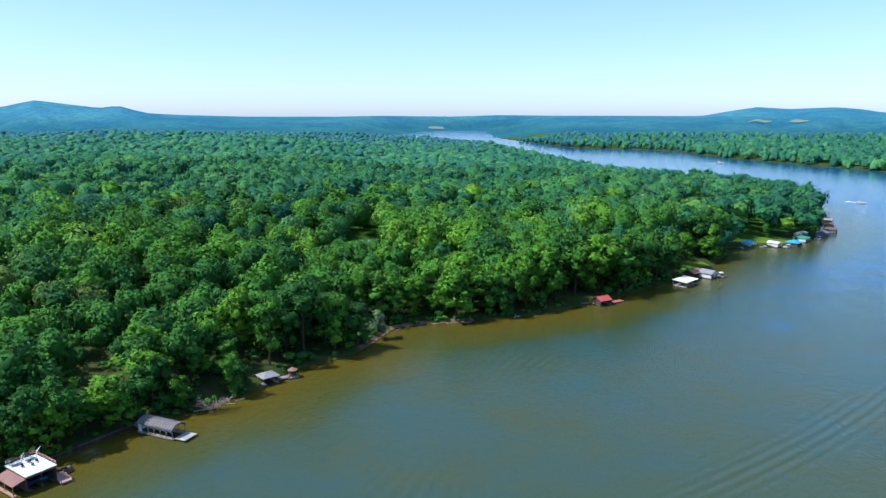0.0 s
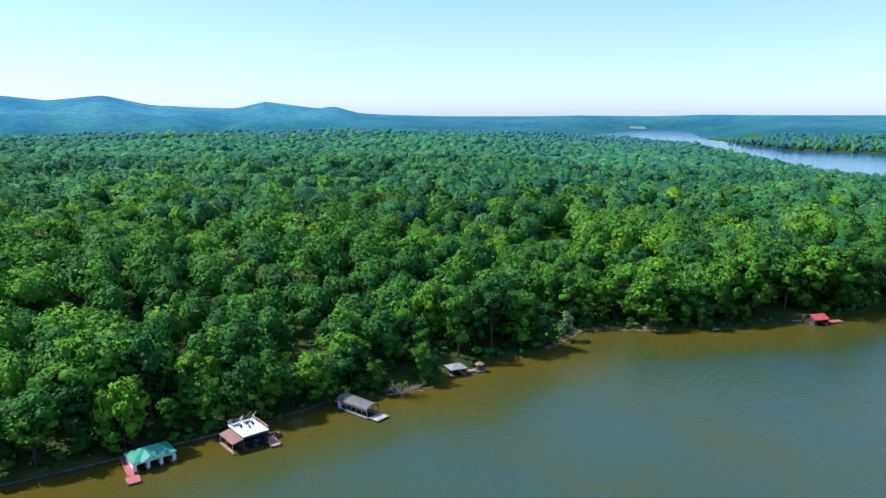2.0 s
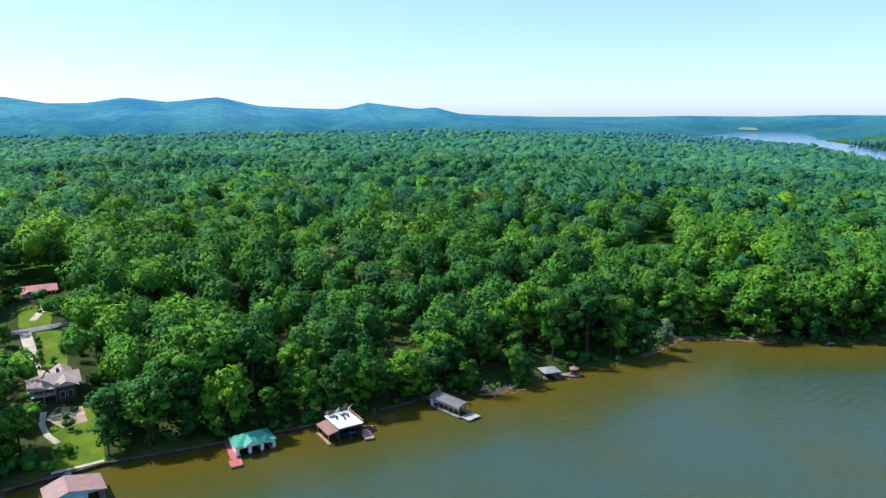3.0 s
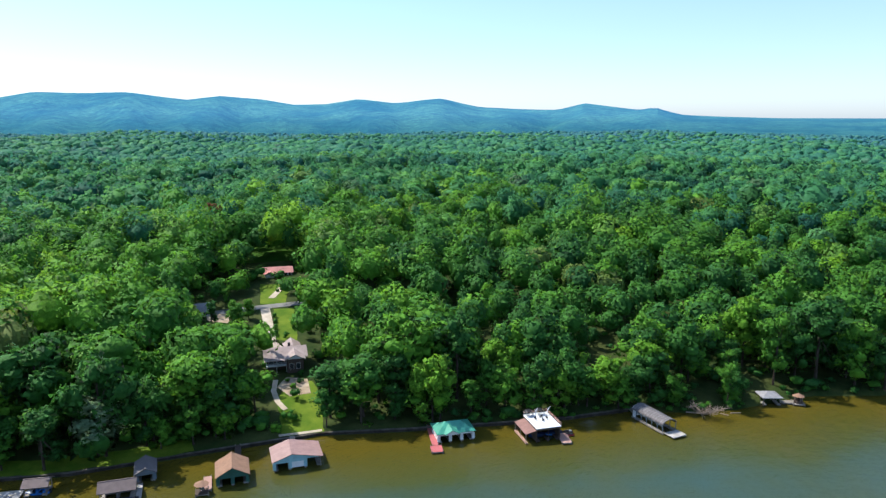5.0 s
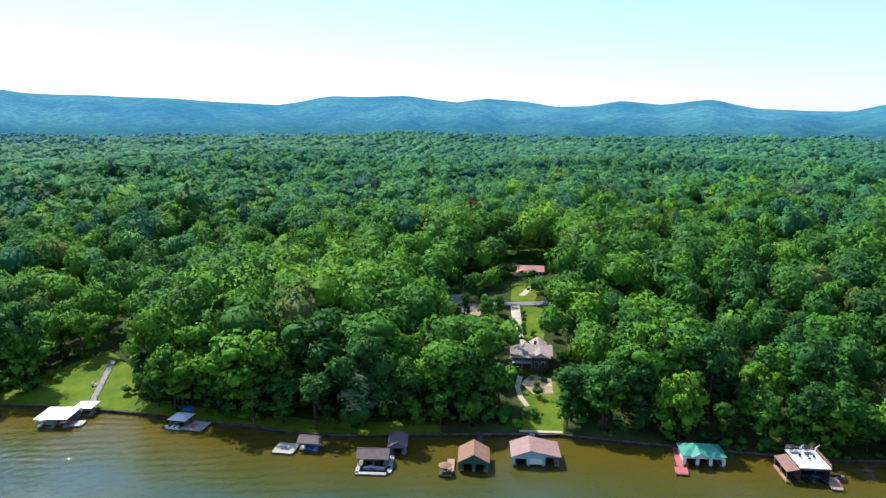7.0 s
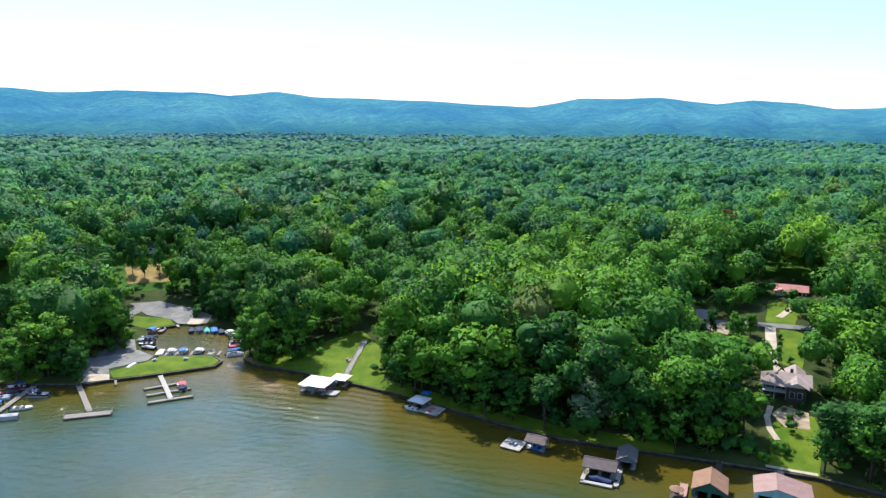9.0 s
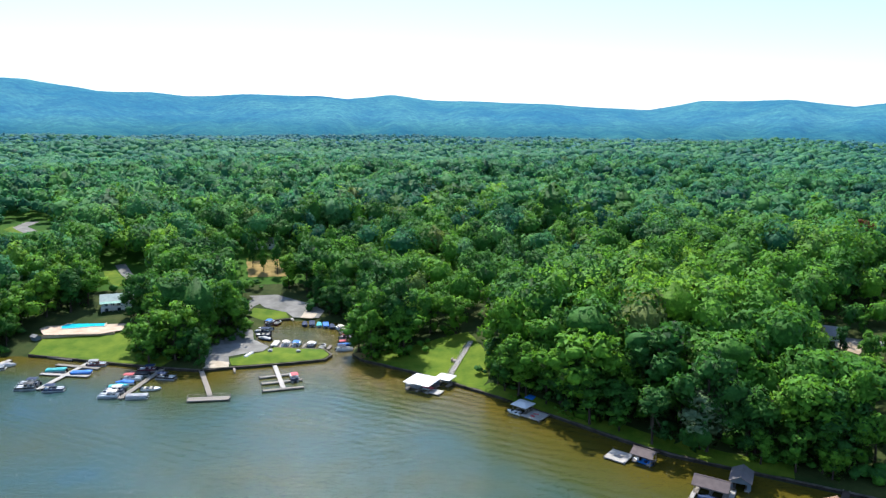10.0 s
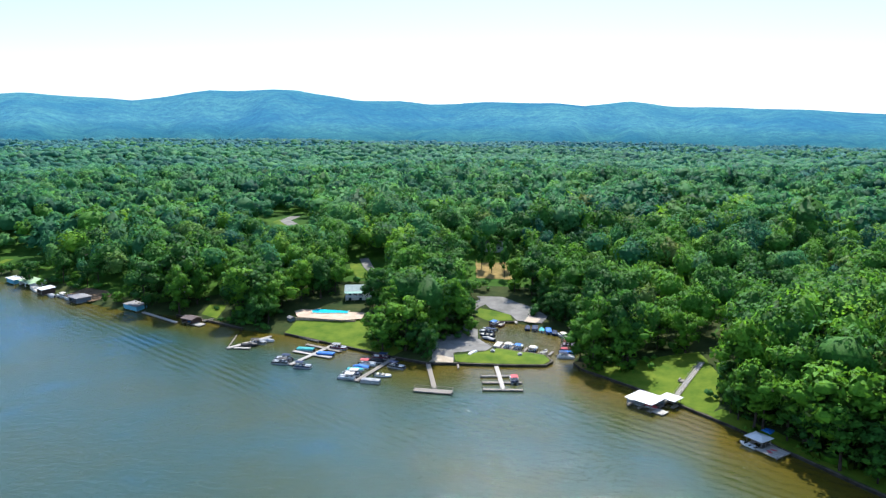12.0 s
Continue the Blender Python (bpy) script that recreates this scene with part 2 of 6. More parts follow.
def lake_water():
    m, nt, bsdf, out = nodes_of("lake_water")
    at = nt.nodes.new("ShaderNodeAttribute")
    at.attribute_name = "silt"
    cloud = noise_of(nt, 0.03, 3, 0.55)
    add = nt.nodes.new("ShaderNodeMath")
    add.operation = "MULTIPLY_ADD"
    add.inputs[1].default_value, add.inputs[2].default_value = 0.5, -0.25
    nt.links.new(cloud, add.inputs[0])
    tot = nt.nodes.new("ShaderNodeMath")
    tot.operation = "ADD"
    nt.links.new(add.outputs[0], tot.inputs[0])
    nt.links.new(at.outputs["Fac"], tot.inputs[1])
    # Brown end is silt at the shore; blue end paints in reflected sky.
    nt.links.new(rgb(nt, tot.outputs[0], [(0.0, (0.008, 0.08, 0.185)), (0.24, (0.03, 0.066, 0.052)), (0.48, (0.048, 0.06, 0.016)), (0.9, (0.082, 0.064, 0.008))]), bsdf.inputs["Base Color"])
    bsdf.inputs["Roughness"].default_value = 0.12
    bsdf.inputs["IOR"].default_value = 1.333
    rip = nt.nodes.new("ShaderNodeMath")
    rip.operation = "ADD"
    nt.links.new(noise_of(nt, 0.55, 4, 0.6, "Object", (1.0, 0.55, 1)), rip.inputs[0])
    nt.links.new(noise_of(nt, 0.09, 2, 0.5, "Object", (1.0, 0.5, 1)), rip.inputs[1])
    tc, mp, wv = nt.nodes.new("ShaderNodeTexCoord"), nt.nodes.new("ShaderNodeMapping"), nt.nodes.new("ShaderNodeTexWave")
    mp.inputs["Rotation"].default_value = (0, 0, radians(24))
    nt.links.new(tc.outputs["Object"], mp.inputs["Vector"])
    nt.links.new(mp.outputs["Vector"], wv.inputs["Vector"])
    wv.inputs["Scale"].default_value, wv.inputs["Distortion"].default_value = 0.085, 6.0
    wv.inputs["Detail"].default_value, wv.inputs["Detail Scale"].default_value = 1.5, 0.6
    sel = rgb(nt, noise_of(nt, 0.012, 2, 0.5), [(0.5, (0, 0, 0)), (0.62, (1, 1, 1))])
    swell = nt.nodes.new("ShaderNodeMath")
    swell.operation = "MULTIPLY_ADD"
    nt.links.new(mixed(nt, (0.0, 0.0, 0.0), sel, wv.outputs["Fac"]), swell.inputs[0])
    swell.inputs[1].default_value = 0.36
    chop = nt.nodes.new("ShaderNodeMath")
    chop.operation = "MULTIPLY_ADD"
    peak = nt.nodes.new("ShaderNodeMath")
    peak.operation = "POWER"
    peak.inputs[1].default_value = 6.0
    nt.links.new(noise_of(nt, 2.6, 2, 0.6), peak.inputs[0])
    nt.links.new(peak.outputs[0], chop.inputs[0])
    chop.inputs[1].default_value = 1.35
    nt.links.new(rip.outputs[0], chop.inputs[2])
    nt.links.new(chop.outputs[0], swell.inputs[2])
    wind = nt.nodes.new("ShaderNodeAttribute")
    wind.attribute_name = "wind"
    off, fade, wave, sum_up = (nt.nodes.new("ShaderNodeAttribute"), nt.nodes.new("ShaderNodeAttribute"),
                               nt.nodes.new("ShaderNodeMath"), nt.nodes.new("ShaderNodeMath"))
    off.attribute_name, fade.attribute_name = "wake_off", "wake_fade"
    wave.operation, sum_up.operation = "SINE", "MULTIPLY_ADD"
    nt.links.new(off.outputs["Fac"], wave.inputs[0])
    nt.links.new(wave.outputs[0], sum_up.inputs[0])
    nt.links.new(fade.outputs["Fac"], sum_up.inputs[1])
    nt.links.new(swell.outputs[0], sum_up.inputs[2])
    relief = bumped(nt, bsdf, sum_up.outputs[0], 0.46, 0.5)
    nt.links.new(wind.outputs["Fac"], relief.inputs["Strength"])
    # steep wavelets here and there, each a small facet with its own tilt
    cell, rnd = nt.nodes.new("ShaderNodeTexVoronoi"), nt.nodes.new("ShaderNodeSeparateColor")
    cell.inputs["Scale"].default_value = 2.8
    nt.links.new(tc.outputs["Object"], cell.inputs["Vector"])
    nt.links.new(cell.outputs["Color"], rnd.inputs["Color"])

    def calc(op, a, b=0.0):
        n = nt.nodes.new("ShaderNodeMath")
        n.operation = op
        for sock, v in zip(n.inputs, (a, b)):
            if hasattr(v, "node"):
                nt.links.new(v, sock)
            else:
                sock.default_value = v
        return n.outputs[0]

    turn = calc("ADD", calc("MULTIPLY", rnd.outputs["Red"], radians(70)), radians(-22))      # leaning along the line from camera to sun, to fit glints to the view
    steep = calc("MULTIPLY", calc("LESS_THAN", cell.outputs["Distance"], 0.42), calc("MULTIPLY", calc("GREATER_THAN", rnd.outputs["Green"], 0.86), calc("ADD", calc("MULTIPLY", rnd.outputs["Blue"], 0.64), -0.32)))
    tilt, lean = nt.nodes.new("ShaderNodeCombineXYZ"), nt.nodes.new("ShaderNodeVectorMath")
    nt.links.new(calc("MULTIPLY", calc("COSINE", turn), steep), tilt.inputs["X"])
    nt.links.new(calc("MULTIPLY", calc("SINE", turn), steep), tilt.inputs["Y"])
    lean.operation = "ADD"
    nt.links.new(relief.outputs["Normal"], lean.inputs[0])
    nt.links.new(tilt.outputs["Vector"], lean.inputs[1])
    norm = nt.nodes.new("ShaderNodeVectorMath")
    norm.operation = "NORMALIZE"
    nt.links.new(lean.outputs["Vector"], norm.inputs[0])
    nt.links.new(norm.outputs["Vector"], bsdf.inputs["Normal"])
    return m


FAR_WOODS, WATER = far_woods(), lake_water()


# ---- building helpers ----
def mesh_of(name, verts, faces, mats, index=None, smooth_faces=False):
    me = bpy.data.meshes.new(name)
    me.from_pydata([tuple(v) for v in verts], [], [tuple(f) for f in faces])
    for m in mats:
        me.materials.append(m)
    if index is not None:
        me.polygons.foreach_set("material_index", np.asarray(index, np.int32))
    if smooth_faces:
        me.polygons.foreach_set("use_smooth", np.ones(len(me.polygons), bool))
    me.update()
    return me


def fast_mesh(name, verts, corners, mats, tint=None, turned=None):
    """A mesh of triangles or quads from arrays, quickly; corners is (n, 3) or (n, 4), or a list of both."""
    groups = corners if isinstance(corners, list) else [corners]
    me = bpy.data.meshes.new(name)
    me.vertices.add(len(verts))
    me.vertices.foreach_set("co", np.asarray(verts, np.float32).ravel())
    loops = np.concatenate([g.ravel() for g in groups]).astype(np.int32)
    sizes = np.concatenate([np.full(len(g), g.shape[1], np.int32) for g in groups])
    me.loops.add(len(loops))
    me.loops.foreach_set("vertex_index", loops)
    me.polygons.add(len(sizes))
    me.polygons.foreach_set("loop_start", np.concatenate([[0], np.cumsum(sizes)[:-1]]).astype(np.int32))
    me.polygons.foreach_set("loop_total", sizes)
    for m in mats:
        me.materials.append(m)
    if tint is not None:
        at = me.attributes.new("tint", "FLOAT", "POINT")
        at.data.foreach_set("value", np.asarray(tint, np.float32))
    if turned is not None:
        at = me.attributes.new("round", "FLOAT_VECTOR", "POINT")
        at.data.foreach_set("vector", np.asarray(turned, np.float32).ravel())
    me.update(calc_edges=True)
    me.shade_flat()
    return me


def polar_sheet(radii, angles):
    a = np.radians(angles)
    x = -np.outer(radii, np.sin(a)).ravel()
    y = np.outer(radii, np.cos(a)).ravel()
    n, k = len(radii), len(angles)
    i, j = np.meshgrid(np.arange(n - 1), np.arange(k), indexing="ij")
    jn = (j + 1) % k
    q = np.stack([i * k + j, (i + 1) * k + j, (i + 1) * k + jn, i * k + jn], -1).reshape(-1, 4)
    return x, y, q[:, ::-1]


# ---- ground and lake ----
fine = np.concatenate([np.arange(-36, 145, 0.6), np.arange(145, 323.9, 3.0)])
rings = np.concatenate([[1.0, 60, 120], np.arange(150, 440, 2.8), 440 * 1.017 ** np.arange(0, 107), 2670 * 1.035 ** np.arange(0, 18)])
rings = np.append(rings[rings < 4880], 4900)
gx, gy, gq = polar_sheet(rings, fine)
gz = ground(gx, gy)
gr = np.hypot(gx, gy)
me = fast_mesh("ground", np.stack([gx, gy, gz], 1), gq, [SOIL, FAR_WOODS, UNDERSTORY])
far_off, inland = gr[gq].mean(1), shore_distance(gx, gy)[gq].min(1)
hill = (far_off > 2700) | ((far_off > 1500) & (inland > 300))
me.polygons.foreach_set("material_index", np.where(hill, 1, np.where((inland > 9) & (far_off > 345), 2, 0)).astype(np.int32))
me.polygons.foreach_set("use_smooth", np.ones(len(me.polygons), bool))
tagged(new("ground", me), "leaf-littered woodland soil rising to wooded hills tinted with blue haze", "ground", kind="structure")
wr = np.concatenate([[0.5, 60, 100], np.arange(130, 440, 4.0), 440 * 1.06 ** np.arange(0, 42)])
wx, wy, wq = polar_sheet(np.append(wr[wr < 4800], 4895), np.concatenate([np.arange(-36, 145, 1.5), np.arange(145, 323.9, 5.0)]))
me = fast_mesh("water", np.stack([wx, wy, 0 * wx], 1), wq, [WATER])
depth = -shore_distance(wx, wy)
# Blue of reflected sky put into the colour, by distance from the camera.
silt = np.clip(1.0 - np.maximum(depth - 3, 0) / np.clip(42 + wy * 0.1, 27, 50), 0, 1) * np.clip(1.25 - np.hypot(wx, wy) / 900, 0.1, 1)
open_lake = np.clip((wy + 130) / 230, 0.85, 1)                   # less brown off the marina
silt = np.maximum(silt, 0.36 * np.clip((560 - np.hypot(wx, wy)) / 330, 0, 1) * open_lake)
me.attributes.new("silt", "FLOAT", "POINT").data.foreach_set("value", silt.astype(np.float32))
wind = 0.44 - 0.32 * np.clip((np.hypot(wx, wy) - 350) / 650, 0, 1)      # flattened with distance from the camera, so far water mirrors the low sky
wake_off, wake_fade = np.zeros(len(wx)), np.zeros(len(wx))
for (ax, ay), turn, long, bow, length, broad, side in (((61.2, 150.0), 37.3, 96, 2.1, 3.3, 6.5, wx > 0), ((-255.8, -274.5), 67.0, 176, 0.0, 3.3, 9.0, wx <= 0)):
    c, s = math.cos(radians(turn)), math.sin(radians(turn))     # wakes of passed boats: long low crests side by side
    u, v = (wx - ax) * c + (wy - ay) * s, -(wx - ax) * s + (wy - ay) * c
    v = v + bow * (1 - ((u - long / 2) / (long / 2)) ** 2)
    wake_off = np.where(side, v * 2 * math.pi / length, wake_off)
    wake_fade = np.where(side, 0.42 * np.exp(-(v / broad) ** 2) * np.clip(1.35 - np.abs(u / long - 0.5) * 1.3, 0, 1), wake_fade)
me.attributes.new("wake_off", "FLOAT", "POINT").data.foreach_set("value", wake_off.astype(np.float32))
me.attributes.new("wake_fade", "FLOAT", "POINT").data.foreach_set("value", wake_fade.astype(np.float32))
me.attributes.new("wind", "FLOAT", "POINT").data.foreach_set("value", wind.astype(np.float32))
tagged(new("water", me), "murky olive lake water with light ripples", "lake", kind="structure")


# ---- woods ----
# Sight lines from the camera, where trees are cut low to fit its view: degrees left of +y from, to; distance and height
# of what shows at their end.
VISTAS = [(51.0, 54.1, 184, 1.0), (51.8, 55.0, 218, 8.0), (53.2, 55.2, 280, 11), (52.9, 55.3, 318, 14), (58.0, 59.2, 264, 10.5), (66.5, 69.8, 181, 4.5),
          (115.6, 121.0, 268, 0.5), (113.8, 120.0, 300, 4.0), (113.9, 116.2, 322, 6.0), (104.4, 107.8, 250, 1.0),
          (97.0, 104.4, 310, 1.0), (99.8, 104.2, 328, 4.0), (102.3, 105.2, 352, 8.0), (113.0, 115.2, 372, 10.0),
          (118.9, 121.8, 500, 15.5), (125.8, 127.6, 318, 1.2), (138.5, 141.5, 475, 3.5), (132.6, 135.8, 380, 1.5), (130.2, 132.8, 340, 1.0), (85.6, 95.0, 222, 1.0),
          (86.8, 90.5, 258, 4.0), (87.2, 88.6, 264, 4.5), (-20.4, -19.2, 690, 11),
          (5.6, 7.0, 398, 16), (26.3, 27.6, 228, 3.0), (-22.5, -19.3, 408, 1.0), (-26.5, -24.0, 500, 1.5)]
# Open ground: centre, half sizes along its own axes and the turn of the first axis (degrees).
CLEARINGS = [(-163, 123, 24, 6, 144), (-202, 144, 24, 4, 144), (-240, 168, 24, 6, 144), (-262, 188, 11, 7, 144), (-275, 186, 5, 5, 0), (-232, 141, 6, 4, 140),
             (-258, -131, 21, 17, 60), (-277, -140, 18, 9, 66), (-296, -139, 9, 8, 60), (-248, -75, 9, 13, 20), (-246, -56, 8, 18, 0),
             (-310, -70, 18, 10, 10), (-362, -88, 22, 10, 15), (-334, -149, 20, 8, 40), (-447, -258, 26, 9, 30),
             (-262, -190, 9, 6, 30), (-267, -266, 7, 11, 10), (-309, -368, 7, 5, 30), (-228, -4, 9, 21, 40), (-243, 8, 18, 7, 165), (-275, -52, 19, 19, 0),
             (-103.5, 204.5, 4, 4, 60), (-45, 402, 5, 3, 0), (240, 670, 6, 18, -10), (150, 392, 12, 9, 40), (215, 462, 22, 9, 20),
             (-202, 30, 3, 12, 40), (76, 317, 9, 4, 32), (64, 315, 8, 5, 10), (-58, 220, 4.5, 3.5, 40)]

# Spots that lie in full sun: place, height and half width.
SUNNY = [(-170.4, 47.5, 1, 3), (-173, 69, 7, 5), (72, 313, 3, 5), (-262, 188, 17, 6), (-202, 144, 10, 5), (-240, 166, 12, 5), (-163, 123, 4, 6),
         (-293, -136, 8, 6), (-362, -88, 11, 14), (-45, 400, 13, 3), (-310, -70, 6, 8), (-447, -258, 12, 12), (-296, -150, 9, 3), (-332, -150, 10, 9),
         (-280.5, -326.5, 3, 5), (-277.5, -312.5, 3, 5), (-267, -292.5, 3, 4), (-264.5, -280, 1, 4), (-260, -264.4, 3, 4), (-257.5, -230, 2, 5), (-69, 196.6, 1, 5), (-56.6, 217.4, 3, 4), (-26, 266, 1, 9), (-262, -192, 2, 6), (150, 394, 5, 10), (215, 465, 5, 14), (240, 668, 11, 12)]


def clear_of(x, y, margin):
    free = np.ones(len(x), bool)
    for cx, cy, a, b, turn in CLEARINGS:
        c, s = math.cos(radians(turn)), math.sin(radians(turn))
        u, v = (x - cx) * c + (y - cy) * s, -(x - cx) * s + (y - cy) * c
        free &= ~((np.abs(u) < a + margin) & (np.abs(v) < b + margin))
    return free


def stand(rng, r0, r1, spacing, a0=-36.0, a1=145.0):
    """Places for trees between two distances: x, y, ground height, tree height, crown radius."""
    xs, ys = [], []
    r = r0
    while r < r1:
        s = spacing(r)
        n = int(radians(a1 - a0) * r / s)
        a = np.radians(a0 + (a1 - a0) * (np.arange(n) + rng.uniform(-0.45, 0.45, n) + 0.5) / n)
        rr = r + rng.uniform(-0.45, 0.45, n) * s
        xs.append(-np.sin(a) * rr)
        ys.append(np.cos(a) * rr)
        r += s
    x, y = np.concatenate(xs), np.concatenate(ys)
    d = shore_distance(x, y)
    keep = (d > 1.2) & clear_of(x, y, 2.2)
    x, y, d = x[keep], y[keep], d[keep]
    z = ground(x, y)
    r, az = np.hypot(x, y), np.degrees(np.arctan2(-x, y))
    h = rng.uniform(11.5, 27.0, len(x)) * np.where(rng.random(len(x)) < 0.12, 0.7, 1.0)
    h = h * (1 + 0.3 * np.sin(x / 37 + 1.7 * np.sin(y / 52)) * np.sin(y / 41 + 0.6 * np.sin(x / 66)))
    h = h + (18.5 - h) * 0.62 * smooth(420, 1000, np.hypot(x, y))              # heights evened with distance from the camera, to soften dark gaps in its view
    h = h * np.where(d < 6, rng.uniform(0.88, 1.1, len(x)), 1.0)
    w = h * rng.uniform(0.22, 0.36, len(x))
    for a0v, a1v, dist, top in VISTAS:
        wide = np.degrees(w / r) * 1.2
        hit = (az > a0v - wide) & (az < a1v + wide) & (r < dist + 2)
        line = 85 - (85 - top) * r / dist - z
        h = np.where(hit, np.minimum(h, line), h)
    for sx, sy, sz, half in SUNNY:
        ahead, beside = (sx - x) * 0.982 + (sy - y) * 0.191, np.abs((sx - x) * 0.191 - (sy - y) * 0.982)
        hit = (ahead > 0) & (ahead < 30) & (beside < half + w * 0.8)
        h = np.where(hit, np.minimum(h, sz + np.maximum(ahead - w * 0.8, 0) * 1.36 - z), h)
    ok = h > 4.0
    w = np.minimum(w, h * 0.42)
    return x[ok], y[ok], z[ok], h[ok], w[ok], d[ok]


ICO = bmesh.new()
bmesh.ops.create_icosphere(ICO, subdivisions=1, radius=1.0)
ICO_V = np.array([v.co[:] for v in ICO.verts])
ICO_F = np.array([[v.index for v in f.verts] for f in ICO.faces])
ICO.free()
DOME_F = ICO_F[ICO_V[ICO_F].mean(1)[:, 2] > -0.45]
ICO = bmesh.new()
bmesh.ops.create_icosphere(ICO, subdivisions=2, radius=1.0)
ICO2_V = np.array([v.co[:] for v in ICO.verts])
ICO2_F = np.array([[v.index for v in f.verts] for f in ICO.faces])
ICO.free()


def unit(v):
    return v / np.linalg.norm(v, axis=-1, keepdims=True)


def lumps_for(rng, x, y, z, h, w, n, low=0.0):
    """Centres and radii (along each axis) of the n foliage lumps of each tree."""
    t = len(x)
    u = rng.normal(size=(t, n, 3))
    u /= np.linalg.norm(u, axis=2, keepdims=True)
    u[:, :, 2] = np.abs(u[:, :, 2]) * rng.choice([1, 1, 1, -0.55 - low] if low < 0.4 else [1, 1, 1, -0.4 - low, -0.7 - low], size=(t, n))
    k = rng.uniform(0.45, 0.86, (t, n, 1))
    c = u * k * np.stack([w, w, h * (0.33 + 0.12 * low)], 1)[:, None, :]
    c[:, 0, :] *= 0.2
    c += np.stack([x, y, z + h * (0.62 - 0.08 * low)], 1)[:, None, :]
    size = 0.62 if n < 3 else 1.22 / math.sqrt(n) ** 0.75
    rad = w[:, None, None] * rng.uniform(0.62, 1.12, (t, n, 1)) * size * rng.uniform(0.75, 1.25, (t, n, 3))
    rad[:, 0] = w[:, None] * (0.52 if n > 3 else 0.6 if n > 1 else 0.85)
    rad[:, :, 2] *= 0.85
    return c, rad


def canopy(name, rng, place, n_lumps, n_leaves, leaf, mat, rough=0.22, ico=None, low=0.0, core=0.86):
    """Many crowns in one mesh: rough lumps, with tufts of leaves standing out of them."""
    V, F = ico or (ICO_V, ICO_F)
    x, y, z, h, w = place[:5]
    t = len(x)
    c, rad = lumps_for(rng, x, y, z, h, w, n_lumps, low)
    jitter = core * (1 + rng.normal(0, rough, (t, n_lumps, len(V), 1)))
    lv = c[:, :, None, :] + V[None, None] * jitter * rad[:, :, None, :]
    lf = (np.arange(t * n_lumps)[:, None, None] * len(V) + F[None]).reshape(-1, 3)
    patch = 0.5 + 0.4 * np.sin(x / 61 + 2 * np.sin(y / 83)) * np.cos(y / 47 + 1.1)     # stands of one kind grow together
    tint = np.clip(0.62 * rng.random(t) ** 1.5 + 0.32 * patch + rng.normal(0, 0.08, t), 0, 0.88)
    tint = np.where(rng.random(t) < 0.05, rng.uniform(0.88, 1.0, t), tint)
    vt = np.repeat(tint, n_lumps * len(V))
    middle = np.stack([x, y, z + h * 0.5], 1)
    head = c - middle[:, None, :]
    head = head / np.stack([w, w, h * 0.4], 1)[:, None, :]
    turned = unit(V[None, None] + 0.7 * head[:, :, None, :])
    verts, groups, normals = [lv.reshape(-1, 3)], [lf], [turned.reshape(-1, 3)]
    if n_leaves:
        pick = rng.integers(0, n_lumps, (t, n_leaves))
        rows = np.arange(t)[:, None]
        u = rng.normal(size=(t, n_leaves, 3))
        u[:, :, 2] += 0.5
        u /= np.linalg.norm(u, axis=2, keepdims=True)
        centre = c[rows, pick] + u * rad[rows, pick] * rng.uniform(0.78, 1.22, (t, n_leaves, 1))
        nrm = u + rng.normal(0, 0.7, u.shape)
        nrm /= np.linalg.norm(nrm, axis=2, keepdims=True)
        side = np.cross(nrm, rng.normal(size=u.shape))
        side /= np.linalg.norm(side, axis=2, keepdims=True)
        other = np.cross(nrm, side)
        s = leaf * rng.uniform(0.55, 1.4, (t, n_leaves, 1)) * np.clip(w / 5, 0.5, 1.3)[:, None, None]
        turn = np.array((0, 2.1, 4.2)) + rng.uniform(-0.45, 0.45, (t, n_leaves, 3))
        spray = centre[:, :, None] + s[..., None] * (np.cos(turn)[..., None] * side[:, :, None] * 1.25 + np.sin(turn)[..., None] * other[:, :, None])
        verts.append(spray.reshape(-1, 3))
        groups.append(np.arange(t * n_leaves * 3).reshape(-1, 3) + len(vt))
        vt = np.concatenate([vt, np.repeat(tint, n_leaves * 3)])
        normals.append(np.repeat(unit(u + 0.7 * head[rows, pick] + rng.normal(0, 0.28, u.shape)).reshape(-1, 3), 3, 0))
    return fast_mesh(name, np.concatenate(verts), groups, [mat], vt, np.concatenate(normals))


def upper(V, F, cut):
    """The faces of a ball above a cut, with the corners that they use."""
    F = F[V[F].mean(1)[:, 2] > cut]
    used = np.unique(F)
    return V[used], np.searchsorted(used, F)


